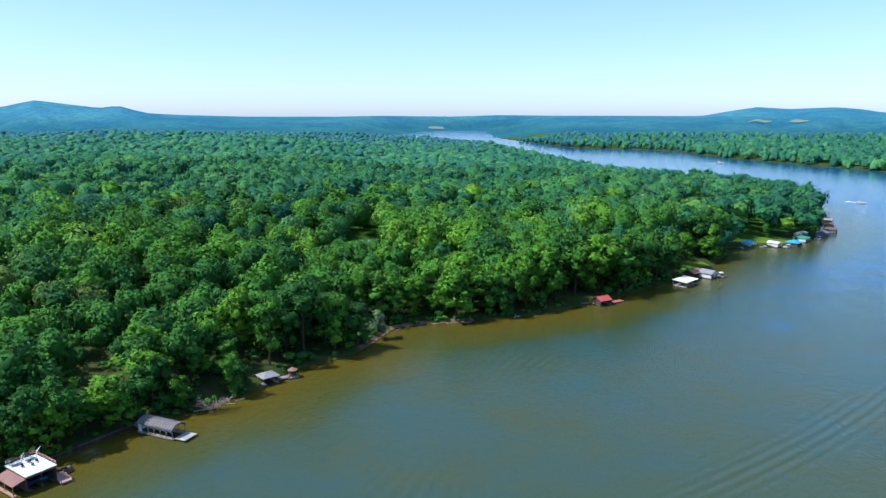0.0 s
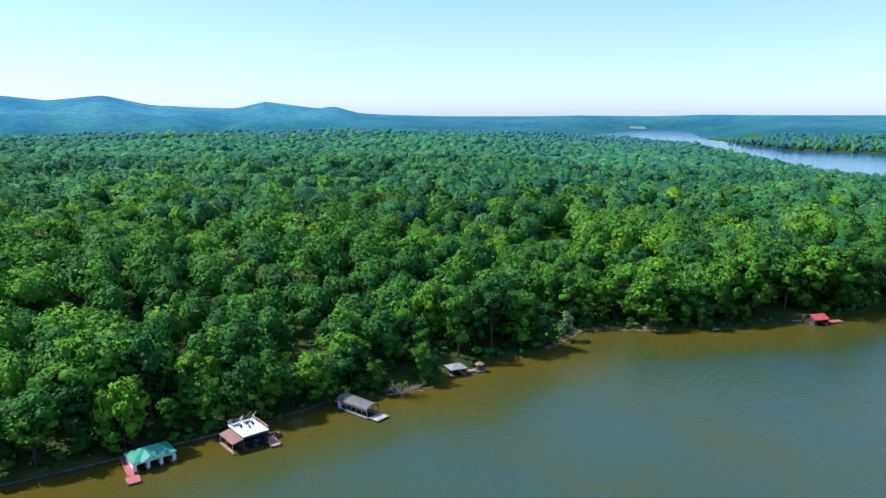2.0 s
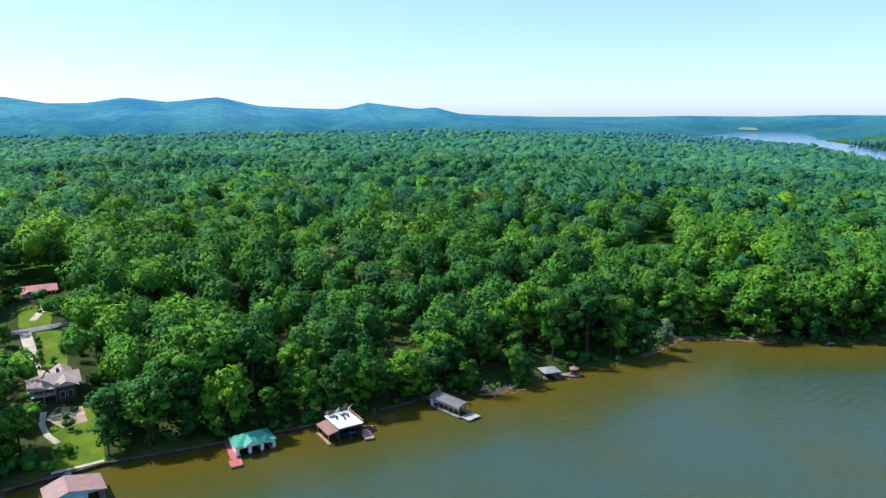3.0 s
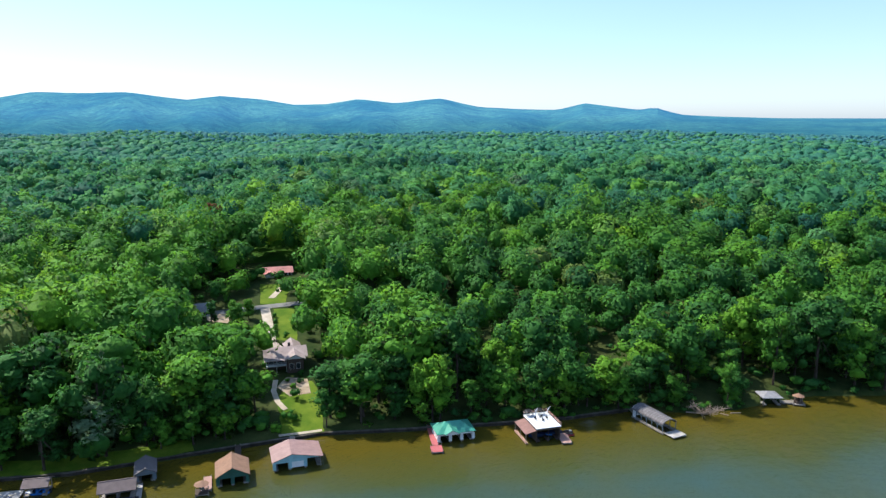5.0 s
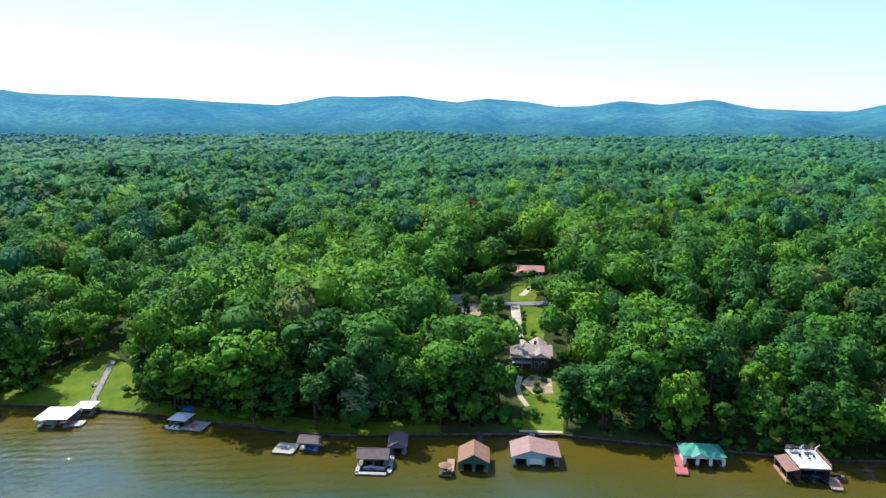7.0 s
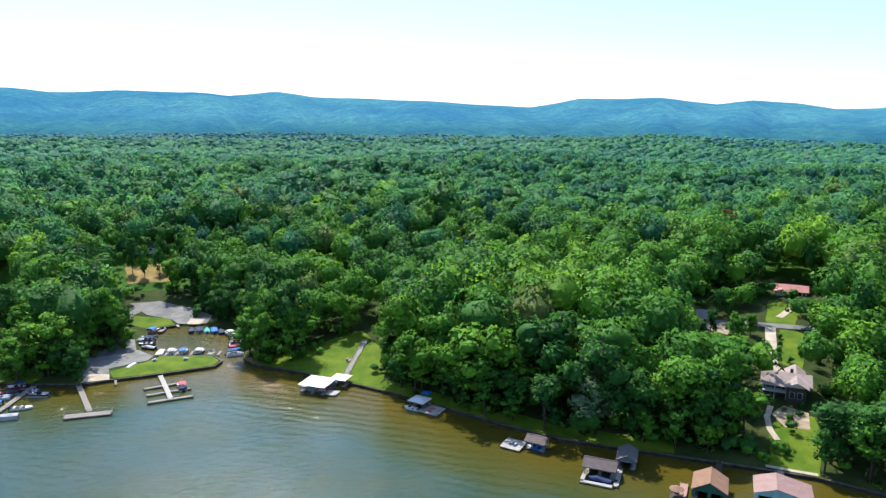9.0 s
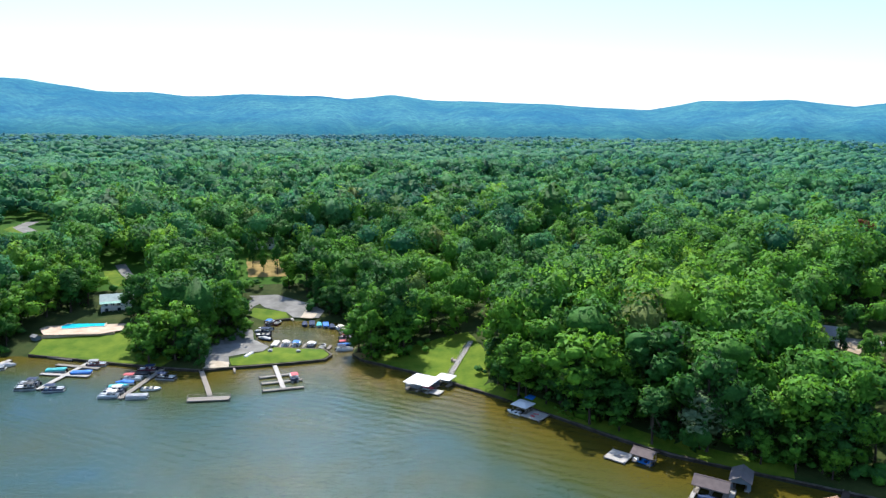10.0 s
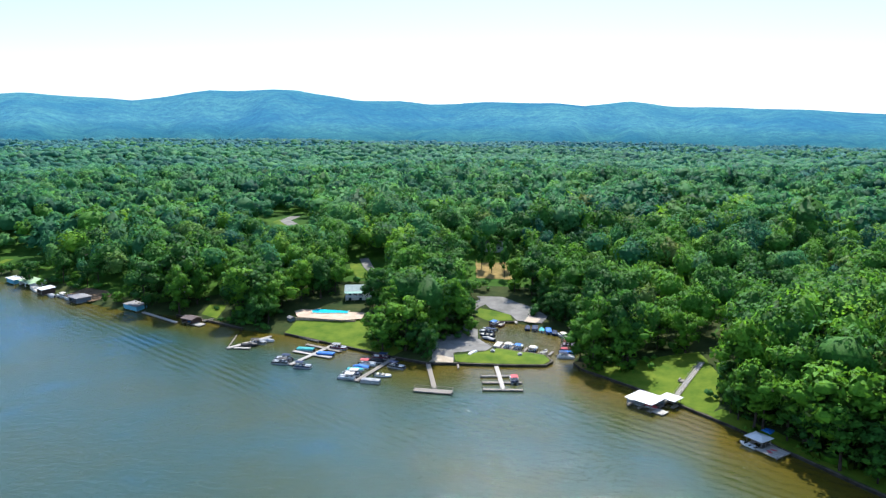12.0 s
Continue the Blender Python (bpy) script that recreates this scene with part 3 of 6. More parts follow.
def crowns(name, rng, place, ball, lobes, n_leaves, leaf, mat, rough=0.1, swell=0.42, flesh=1.0, tall=0.36, deep=1.0, pines=0.12, lift=0.0):
    """Many crowns in one mesh: each a ragged, lobed head of foliage with loose sprays of leaves on it."""
    V, F = ball
    x, y, z, h, w = place[:5]
    t, n = len(x), len(V)
    patch = 0.5 + 0.4 * np.sin(x / 61 + 2 * np.sin(y / 83)) * np.cos(y / 47 + 1.1)
    pine = rng.random(t) < pines * 2 * np.clip(1.2 - 1.6 * patch, 0, 1)        # darker conifers in stands of their own
    low = np.where(rng.random(t) < 0.5, 1.0, 1.25)
    w = np.where(pine, w * 0.72, w)
    half = np.stack([w * rng.uniform(0.9, 1.15, t), w * rng.uniform(0.9, 1.15, t), h * tall * np.where(pine, 1.35, low)], 1)
    c = np.stack([x, y, z + h - half[:, 2] * 1.08], 1)
    l = rng.normal(size=(t, lobes, 3))
    l[:, :, 2] = np.abs(l[:, :, 2]) * 0.9 - 0.25
    l = unit(l)
    amp = rng.uniform(0.5, 1.2, (t, 1, lobes))

    def grown(way):
        """How far the head of foliage reaches along each way, and how it turns to the light there."""
        near = amp * np.exp((np.einsum("tvk,tlk->tvl", way, l) - 1) / 0.12)
        best = near.argmax(2)
        top = np.take_along_axis(near, best[:, :, None], 2)[:, :, 0]
        axis = l[np.arange(t)[:, None], best]
        reach = (0.66 + swell * top) * np.where(pine[:, None], np.clip(1.0 - 0.32 * way[:, :, 2], 0.6, 1.2), 1.0)
        return reach, unit((way + 1.5 * np.minimum(top, 1)[:, :, None] * (way - axis)) / np.array((1, 1, 0.8)) + np.array((0, 0, lift)))

    u = unit(V[None] + rng.normal(0, 0.35 / math.sqrt(n), (t, n, 3)))
    r, turned = grown(u)
    body = c[:, None, :] + u * (r * (1 + rng.normal(0, rough, (t, n))))[:, :, None] * half[:, None, :] * flesh
    tint = np.clip(0.62 * rng.random(t) ** 1.5 + 0.32 * patch + rng.normal(0, 0.08, t), 0, 0.88)
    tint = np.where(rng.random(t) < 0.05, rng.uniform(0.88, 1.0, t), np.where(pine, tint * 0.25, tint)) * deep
    verts, groups, normals = [body.reshape(-1, 3)], [(np.arange(t)[:, None, None] * n + F[None]).reshape(-1, 3)], [turned.reshape(-1, 3)]
    vt = np.repeat(tint, n)
    if n_leaves:
        way = unit(rng.normal(size=(t, n_leaves, 3)))
        way[:, :, 2] = np.where(way[:, :, 2] < -0.35, -way[:, :, 2], way[:, :, 2])
        reach, turned = grown(way)
        centre = c[:, None, :] + way * (reach * rng.uniform(0.9, 1.1, (t, n_leaves)))[:, :, None] * half[:, None, :]
        nrm = unit(turned + rng.normal(0, 0.4, (t, n_leaves, 3)))
        side = unit(np.cross(nrm, rng.normal(size=nrm.shape)))
        other = np.cross(nrm, side)
        s = leaf * rng.uniform(0.55, 1.4, (t, n_leaves, 1)) * np.clip(w / 5, 0.5, 1.3)[:, None, None]
        turn = np.array((0, 2.1, 4.2)) + rng.uniform(-0.45, 0.45, (t, n_leaves, 3))
        spray = centre[:, :, None] + s[..., None] * (np.cos(turn)[..., None] * side[:, :, None] * 1.25 + np.sin(turn)[..., None] * other[:, :, None])
        verts.append(spray.reshape(-1, 3))
        groups.append(np.arange(t * n_leaves * 3).reshape(-1, 3) + len(vt))
        vt = np.concatenate([vt, np.repeat(tint, n_leaves * 3)])
        normals.append(np.repeat(unit(turned + rng.normal(0, 0.22, turned.shape)).reshape(-1, 3), 3, 0))
    return fast_mesh(name, np.concatenate(verts), groups, [mat], vt, np.concatenate(normals))


rng = np.random.default_rng(7)
near_stand = stand(rng, 172, 450, lambda r: 7.9)
mid_stand = stand(rng, 450, 900, lambda r: 9.2 + (r - 450) * 0.004)
far_stand = stand(rng, 900, 2350, lambda r: 11.0 + (r - 900) * 0.006)
print("trees", len(near_stand[0]), len(mid_stand[0]), len(far_stand[0]))
order = np.argsort(near_stand[5] + 0.02 * np.hypot(near_stand[0], near_stand[1]))
EDGE = [v[order[:200]] for v in near_stand]
INNER = [v[order[200:]] for v in near_stand]


def wider(place, k):
    x, y, z, h, w, d = place
    return x, y, z, h, w * k, d


def parted(place, chance):
    """The same stand in two groups, so that differently haze-tinted leaves mingle where two distances meet."""
    first = rng.random(len(place[0])) < chance
    return [v[~first] for v in place], [v[first] for v in place]


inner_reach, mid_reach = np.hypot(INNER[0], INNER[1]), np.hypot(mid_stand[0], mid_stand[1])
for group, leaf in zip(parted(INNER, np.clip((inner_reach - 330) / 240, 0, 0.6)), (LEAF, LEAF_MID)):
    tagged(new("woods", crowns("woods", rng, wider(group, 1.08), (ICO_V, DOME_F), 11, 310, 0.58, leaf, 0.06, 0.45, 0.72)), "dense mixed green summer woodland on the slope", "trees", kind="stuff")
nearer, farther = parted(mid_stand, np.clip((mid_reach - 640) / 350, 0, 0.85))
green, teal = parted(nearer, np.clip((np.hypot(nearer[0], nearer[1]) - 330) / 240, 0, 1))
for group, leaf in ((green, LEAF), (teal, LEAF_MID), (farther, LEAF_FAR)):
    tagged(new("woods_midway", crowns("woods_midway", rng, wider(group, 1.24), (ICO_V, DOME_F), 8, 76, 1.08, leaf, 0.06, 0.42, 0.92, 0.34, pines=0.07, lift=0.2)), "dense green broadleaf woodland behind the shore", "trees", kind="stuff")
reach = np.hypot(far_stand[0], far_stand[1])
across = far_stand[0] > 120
# Trees take leaves with more painted haze, likelier the farther off.
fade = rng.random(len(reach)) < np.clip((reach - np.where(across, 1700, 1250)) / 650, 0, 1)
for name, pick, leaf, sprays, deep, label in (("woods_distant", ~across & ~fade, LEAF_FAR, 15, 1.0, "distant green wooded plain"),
                                              ("woods_horizon", ~across & fade, LEAF_DIM, 0, 1.0, "woods before the far hills, blue haze put into their leaves"),
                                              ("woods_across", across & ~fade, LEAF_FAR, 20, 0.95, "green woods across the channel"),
                                              ("woods_beyond", across & fade, LEAF_DIM, 6, 0.8, "woods far across the channel, blue haze put into their leaves")):
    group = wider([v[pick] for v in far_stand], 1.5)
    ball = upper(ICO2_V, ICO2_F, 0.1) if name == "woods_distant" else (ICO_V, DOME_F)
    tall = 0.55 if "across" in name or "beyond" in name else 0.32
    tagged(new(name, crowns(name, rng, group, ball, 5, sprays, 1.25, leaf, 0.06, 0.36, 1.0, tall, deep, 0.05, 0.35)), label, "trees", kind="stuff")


# ---- shrubs along the bank ----
def shrub_rows(rng, line, n, depth):
    """Undergrowth along the near shore between the lawns, and thinner through the woods behind it."""
    pts = np.array(line, float)
    seg = np.diff(pts, axis=0)
    ln = np.hypot(*seg.T)
    at = rng.uniform(0, ln.sum(), n)
    i = np.clip(np.searchsorted(np.cumsum(ln), at), 0, len(ln) - 1)
    s = (at - (np.cumsum(ln) - ln)[i]) / ln[i]
    out = np.stack([-seg[i, 1], seg[i, 0]], 1) / ln[i][:, None]
    d = 0.3 + np.abs(rng.normal(0, depth, n))
    p = pts[i] + seg[i] * s[:, None] + out * d[:, None]
    return p[:, 0], p[:, 1]


sx, sy = shrub_rows(rng, SHORE_MARINA[5:] + SHORE_HOUSES[:8], 900, 6.0)
hx, hy = shrub_rows(rng, SHORE_HOUSES[7:30], 420, 2.6)
ux = rng.uniform(-345, 60, 5200), rng.uniform(-230, 330, 5200)      # undergrowth in the gaps between the trees
ur, ud = np.hypot(*ux), shore_distance(*ux)
pick = (ur < 345) & (ud > 6) & (rng.random(5200) < 0.75)
sx, sy = np.concatenate([sx, hx, ux[0][pick][:1100]]), np.concatenate([sy, hy, ux[1][pick][:1100]])
sd, saz = shore_distance(sx, sy), np.degrees(np.arctan2(-sx, sy))
keep = (sd > 0.2) & clear_of(sx, sy, 2.5)
tended = (saz > 62) & (saz < 122) & (sd < 8)                        # mown strip behind the sea wall
keep &= ~tended | (rng.random(len(sx)) < 0.05)
keep &= (saz < 126) | (sd > 9)
keep &= (saz < 40) | (saz > 62) | (sd > 5)                          # bare shade under the trees
sx, sy, sd = sx[keep], sy[keep], sd[keep]
sh = rng.uniform(1.6, 4.6, len(sx)) * np.where(sd < 2.5, 0.6, 1.1)
SHRUBS = (sx, sy, ground(sx, sy) - sh * 0.28, sh * 1.15, sh * rng.uniform(0.45, 0.7, len(sx)))
tagged(new("shrubs", crowns("shrubs", rng, SHRUBS, (ICO_V, DOME_F), 7, 50, 0.55, LEAF, 0.14, 0.42, 0.9, deep=0.6, pines=0)), "leafy green shrubs and undergrowth along the bank", "shrubs", kind="stuff")


# ---- trees at the wood's edge ----
def limb_mesh(name, rng, h, w, lumps):
    """A tapered trunk with limbs that reach into the foliage lumps."""
    bm = bmesh.new()
    r0 = 0.018 * h

    def rod(a, b, ra, rb, n=6):
        a, b = Vector(a), Vector(b)
        m = (b - a).to_track_quat("Z", "Y").to_matrix()
        ring = [[bm.verts.new(p + m @ Vector((math.cos(k * 2 * math.pi / n) * r, math.sin(k * 2 * math.pi / n) * r, 0))) for k in range(n)]
                for p, r in ((a, ra), (b, rb))]
        for k in range(n):
            bm.faces.new((ring[0][k], ring[0][(k + 1) % n], ring[1][(k + 1) % n], ring[1][k]))

    lean = rng.normal(0, 0.012 * h, 2)
    knee = (lean[0], lean[1], h * 0.4)
    top = (lean[0] * 1.6, lean[1] * 1.6, h * 0.78)
    rod((0, 0, -0.8), knee, r0, r0 * 0.72)
    rod(knee, top, r0 * 0.72, r0 * 0.25)
    for k, c in enumerate(lumps[1:8]):
        s = rng.uniform(0.25, 0.6)
        start = (lean[0] * (1 + s * 0.6), lean[1] * (1 + s * 0.6), h * (0.33 + 0.4 * s))
        rod(start, c, r0 * 0.3, r0 * 0.1, 5)
    me = bpy.data.meshes.new(name)
    bm.to_mesh(me)
    bm.free()
    me.materials.append(BARK)
    return me


def tree_kinds(n):
    """Meshes for a few kinds of tree, each 20 m high: trunk and crown."""
    kinds = []
    for k in range(n):
        g = np.random.default_rng(100 + k)
        low = (1.0, 0.85, 0.95, 0.7)[k % 4]
        w = 20 * (0.3, 0.26, 0.34, 0.28)[k % 4]
        one = [np.array([v]) for v in (0.0, 0.0, 0.0, 20.0, w)]
        state = np.random.default_rng(500 + k)
        crown = canopy("crown", np.random.default_rng(500 + k), one, 18, 1250, 0.4, LEAF, 0.15, None, low, 0.62)
        lumps, _ = lumps_for(state, *one, 18, low)
        shade = 0.08 + 0.66 * g.random() ** 1.3
        crown.attributes["tint"].data.foreach_set("value", np.full(len(crown.vertices), shade, np.float32))
        kinds.append((limb_mesh("trunk", g, 20.0, w, lumps[0]), crown))
    return kinds


RUST_LEAF = foliage("rust_leaves", [(0.0, (0.1, 0.04, 0.02)), (1.0, (0.16, 0.07, 0.03))], 1.4, 0.35)
KINDS = tree_kinds(16)
KINDS[14][1].materials[0] = foliage("silvery_leaves", [(0.0, (0.15, 0.24, 0.12)), (1.0, (0.2, 0.3, 0.16))], 1.4, 0.35)
KINDS[15][1].materials[0] = RUST_LEAF
TREE_LABELS = ["broad dark-green broadleaf tree with a dense crown", "tall green broadleaf tree with a narrow uneven crown",
               "spreading leafy green tree at the wood's edge", "high-crowned green tree with a bare grey-brown trunk"]


def plant(kind, x, y, h, spread=1.0, label=""):
    trunk_mesh, crown_mesh = KINDS[kind]
    tree = new("tree")
    tree.empty_display_size = 0.5
    tree.matrix_world = Matrix.LocRotScale((x, y, float(ground(x, y)[0])), Euler((0, 0, (x * 7.3 + y * 3.1) % 6.28)), (h / 20 * spread, h / 20 * spread, h / 20))
    for name, me in (("trunk", trunk_mesh), ("crown", crown_mesh)):
        ob = new(name, me)
        ob.parent = tree
    return tagged(tree, label or TREE_LABELS[kind % 4], "tree", "trees at the wood's edge")


for k, (x, y, z, h, w, d) in enumerate(zip(*EDGE)):
    plant(int(rng.integers(0, 14)), float(x), float(y), float(h) * 1.06, float(np.clip(w / (h * 0.26), 0.8, 1.35)))


# ---- lawns, roads and walls ----
def along(points, width):
    """Outline of a strip of that width along a line of places."""
    p = np.array(points, float)
    t = np.gradient(p, axis=0)
    n = np.stack([-t[:, 1], t[:, 0]], 1) / np.hypot(*t.T)[:, None]
    return [tuple(v) for v in np.concatenate([p + n * width / 2, (p - n * width / 2)[::-1]])]


def drape(name, outline, mat, lift, label, category, ragged=0.0, least=0.9, level=None):
    """A patch of ground cover that lies on the land."""
    bm = bmesh.new()
    bm.faces.new([bm.verts.new((x, y, 0)) for x, y in outline])
    for _ in range(6):
        long = [e for e in bm.edges if e.calc_length() > 2.5]
        if not long:
            break
        bmesh.ops.triangulate(bm, faces=bm.faces[:])
        bmesh.ops.subdivide_edges(bm, edges=[e for e in bm.edges if e.calc_length() > 2.5], cuts=1)
    bmesh.ops.triangulate(bm, faces=bm.faces[:])
    if ragged:
        for v in bm.verts:
            if v.is_boundary:
                v.co += noise.noise_vector(v.co * 0.35) * ragged
    xs, ys = np.array([v.co.x for v in bm.verts]), np.array([v.co.y for v in bm.verts])
    for v, z in zip(bm.verts, ground(xs, ys)):
        v.co.z = level if level is not None else max(float(z), least) + lift
    bmesh.ops.recalc_face_normals(bm, faces=bm.faces[:])
    me = bpy.data.meshes.new(name)
    bm.to_mesh(me)
    bm.free()
    me.materials.append(mat)
    if me.polygons and me.polygons[0].normal.z < 0:
        me.flip_normals()
    return tagged(new(name, me), label, category, kind="structure")


MUD = plain("bank_mud", (0.1, 0.065, 0.035), (0.22, 0.15, 0.09), 0.5, 0.9, 0, 0.4, 4.0)
# Tone lowered for the tree shadow that lies along the wall.
WALL_CAP = plain("old_wall_cap", (0.06, 0.053, 0.04), (0.15, 0.13, 0.105), 0.5, 0.9, 0, 0.4, 5.0)
LAWNS = [
    ("garden_lawn", [(-147.6, 106.4), (-141.6, 115.6), (-150, 122.5), (-156.6, 127.4), (-166, 132), (-171, 125), (-163.6, 117)]),
    ("side_lawn", [(-192, 146.5), (-199, 143.0), (-225, 160.8), (-219, 168)]),
    ("front_lawn", [(-233, 160.5), (-226.5, 168), (-246, 185), (-255, 176)]),
    ("pool_lawn", [(-246, -146), (-238.5, -114), (-233.5, -94), (-240, -92), (-250, -102), (-262, -115), (-267, -122), (-262, -148.5)]),
    ("point_lawn", [(-235, -70), (-239, -52), (-243, -40), (-247.5, -38.3), (-253.3, -41.8), (-255, -60), (-248, -63.5), (-241, -72.5)]),
    ("cove_lawn", [(-306, -80.5), (-303, -66), (-296, -62.6), (-291.4, -72.6), (-296, -80)]),
    ("stair_lawn", [(-242.6, -25.5), (-232, -8.8), (-222, 4.7), (-213.8, 14.8), (-222, 17.5), (-243, 18.5), (-263, 12.5), (-259, 3), (-252, -10), (-249, -21)]),
    ("road_lawn", [(-318, -146), (-326, -154), (-342, -163), (-344, -158), (-332, -149), (-322, -140)]),
    ("shore_lawn", [(-257, -194), (-268, -198), (-269, -189), (-254, -184)]),
    ("roadside_lawn", [(-416, -245), (-422, -242), (-440, -258), (-450, -270), (-436, -268)]),
    ("far_lawn", [(-304, -370), (-312, -371), (-313, -366), (-305, -365)]),
    ("clearing_lawn", [(-100.5, 201), (-107, 201.5), (-107, 206.5), (-101, 206.5)]),
    ("point_end_lawn", [(206, 460), (228, 464), (236, 474), (214, 476)]),
    ("tan_house_lawn", [(132, 380), (152, 394), (150, 402), (132, 396)]),
    ("shade_lawn", along([(-217, 16), (-201, 33), (-189.5, 45.5), (-178, 57.5), (-167.5, 74), (-161, 88)], 6.5)),
]
for name, line in LAWNS:
    drape(name, line, GRASS, 0.10, "mown green grass lawn", "lawn", 0.5)
drape("hill_field", [(228, 650), (238, 684), (252, 688), (242, 652)], GRASS_DRY, 0.14, "sun-dried tan clearing on the wooded rise", "lawn", 0.8)
PASTURE = plain("pale_hill_pasture", (0.13, 0.21, 0.14), (0.22, 0.29, 0.2), 0.01, 0.95, 0, 0.3, 0.08)
drape("hill_pasture", [(1302, 3087), (1413, 3213), (1465, 3201), (1367, 3080)], PASTURE, 6.0, "pale mown pasture on the far wooded hill", "field", 8.0)
drape("hill_pasture", [(1425, 2890), (1484, 3090), (1550, 3155), (1470, 2890)], PASTURE, 6.0, "pale mown pasture on the far wooded hill", "field", 8.0)
drape("sandy_shore", [(-85, 3990), (-71, 4105), (0, 4175), (13, 4045)], PASTURE, 5.0, "bare sandy clearing on the far lake shore", "shore", 6.0)
drape("cove_bank", [(-249.5, -30.5), (-243.2, -26.8), (-244, -21), (-250, -23)], GRASS_DRY, 0.1, "yellowed grass at the corner of the cove", "lawn", 0.4)
drape("picnic_field", [(-376, -102), (-383, -82), (-349, -75), (-345, -93)], GRASS_DRY, 0.10, "sun-dried tan grass under tall trees", "lawn", 0.8)
drape("picnic_field_edge", [(-372, -100), (-380, -83), (-386, -82), (-379, -103)], GRASS, 0.14, "green grass strip behind the dry field", "lawn", 0.5)
drape("garden_bed", [(-163, 121), (-160.5, 126.5), (-168, 131.5), (-173.5, 127.5), (-170, 121.5)], GRAVEL, 0.16, "tan gravel garden bed with stepping stones", "path", 0.4)
drape("garden_path", along([(-174, 124), (-169, 119.5), (-163, 116.5), (-158, 115.5)], 1.6), CONCRETE, 0.2, "curving pale garden path", "path")
drape("shore_path", along([(-148.6, 106), (-145.2, 111.2), (-142.4, 115.8)], 1.3), CONCRETE, 0.2, "pale concrete path along the sea wall", "path")
drape("driveway", along([(-186, 136), (-192, 139), (-198, 140), (-212, 149), (-227.5, 158.8)], 3.6), CONCRETE, 0.2, "pale concrete driveway up the slope", "driveway")
drape("driveway_upper", along([(-236, 168), (-244, 179), (-250, 190)], 2.6), CONCRETE, 0.22, "pale concrete driveway to a red-roofed house", "driveway")
drape("road", along([(-245, 128), (-236, 145), (-229.5, 160), (-220, 178), (-206, 204)], 4.6), ASPHALT, 0.16, "narrow grey asphalt lane through the woods", "road")
drape("sandy_yard", [(-224, 140), (-231, 136), (-238, 139), (-232, 146)], GRAVEL, 0.2, "bare sandy yard beside the lane", "yard", 0.4)
drape("car_park", [(-233.4, -78.5), (-243, -82), (-258, -86), (-279, -84), (-277, -73.6), (-264.6, -70), (-256, -62), (-250, -63), (-243, -73.5), (-236, -71)], ASPHALT, 0.14, "grey asphalt car park at the marina", "car park")
drape("boat_ramp", [(-231.6, -79), (-239, -78), (-238, -72), (-233.6, -70.6)], CONCRETE, 0.2, "pale worn concrete boat ramp", "ramp")
drape("cove_car_park", [(-320, -86), (-323, -74), (-313, -57), (-304, -49), (-295.4, -50), (-296, -61), (-302, -65), (-307, -76)], ASPHALT, 0.14, "grey asphalt car park by the cove", "car park")
drape("cove_ramp", [(-303, -57.5), (-300.5, -51.5), (-294.5, -52.5), (-295.5, -58)], CONCRETE, 0.2, "pale concrete ramp into the cove", "ramp")
drape("marina_road", along([(-278, -80), (-292, -86), (-308, -84), (-318, -79)], 6), ASPHALT, 0.12, "grey asphalt road under trees", "road")
drape("hill_road", along([(-316, -134), (-327, -141), (-338, -150), (-354, -160)], 5.0), ASPHALT, 0.16, "grey asphalt road over the rise", "road")
drape("distant_road", along([(-428, -246), (-444, -262), (-466, -266)], 8), ASPHALT, 0.2, "pale grey road in the woods", "road", 0.6)
drape("pool_deck", [(-268, -154), (-260, -148), (-262, -128), (-267, -121.5), (-276, -124), (-279, -134), (-276, -152)], TERRACE, 0.5, "pale concrete pool terrace", "terrace", level=3.7)
drape("terraced_bank", [(-258.6, -258), (-264, -279), (-276, -276), (-274, -262), (-268, -252)], MUD, 0.12, "bare reddish brown terraced bank with patios", "bank", 0.6)
drape("gravel_bank", along([(-31, 249), (-24, 268), (-20.5, 277), (-4, 284), (13, 287)], 2.6), MUD, 0.06, "bare tan mud bank at the water's edge", "bank", 0.8, 0.12)

# Near black: the shadow under the trees is put into this colour.
SEA_WALL = plain("weathered_sea_wall", (0.028, 0.023, 0.018), (0.07, 0.058, 0.045), 0.5, 0.9, 0, 0.5, 5.0)
TIMBER = plain("grey_dock_timber", (0.16, 0.135, 0.11), (0.34, 0.3, 0.25), 0.8, 0.85, 0, 0.4, 9.0)
WHITE_DECK = plain("pale_dock_boards", (0.31, 0.285, 0.25), (0.5, 0.46, 0.41), 0.8, 0.8, 0, 0.3, 9.0)


def sea_wall(points, label):
    """A low wall that follows the waterline, with a cap."""
    p = np.array(points, float)
    t = np.gradient(p, axis=0)
    n = np.stack([t[:, 1], -t[:, 0]], 1) / np.hypot(*t.T)[:, None]
    wall = new("sea_wall")
    tagged(wall, label, "sea wall", kind="structure")
    for name, o0, o1, z0, z1, mat in (("wall_face", 0.25, -0.35, -1.2, 0.78, SEA_WALL), ("wall_cap", 0.36, -0.5, 0.785, 0.9, WALL_CAP)):
        verts, faces = [], []
        for q, m in zip(p, n):
            for o, z in ((o0, z0), (o0, z1), (o1, z1), (o1, z0)):
                verts.append((*(q + m * o), z))
        for k in range(len(p) - 1):
            for j in range(4):
                a, b = k * 4 + j, k * 4 + (j + 1) % 4
                faces.append((a, b, b + 4, a + 4))
        faces += [(0, 1, 2, 3), tuple(len(verts) - 4 + j for j in (3, 2, 1, 0))]
        ob = new(name, mesh_of(name, verts, faces, [mat]))
        ob.parent = wall
    return wall


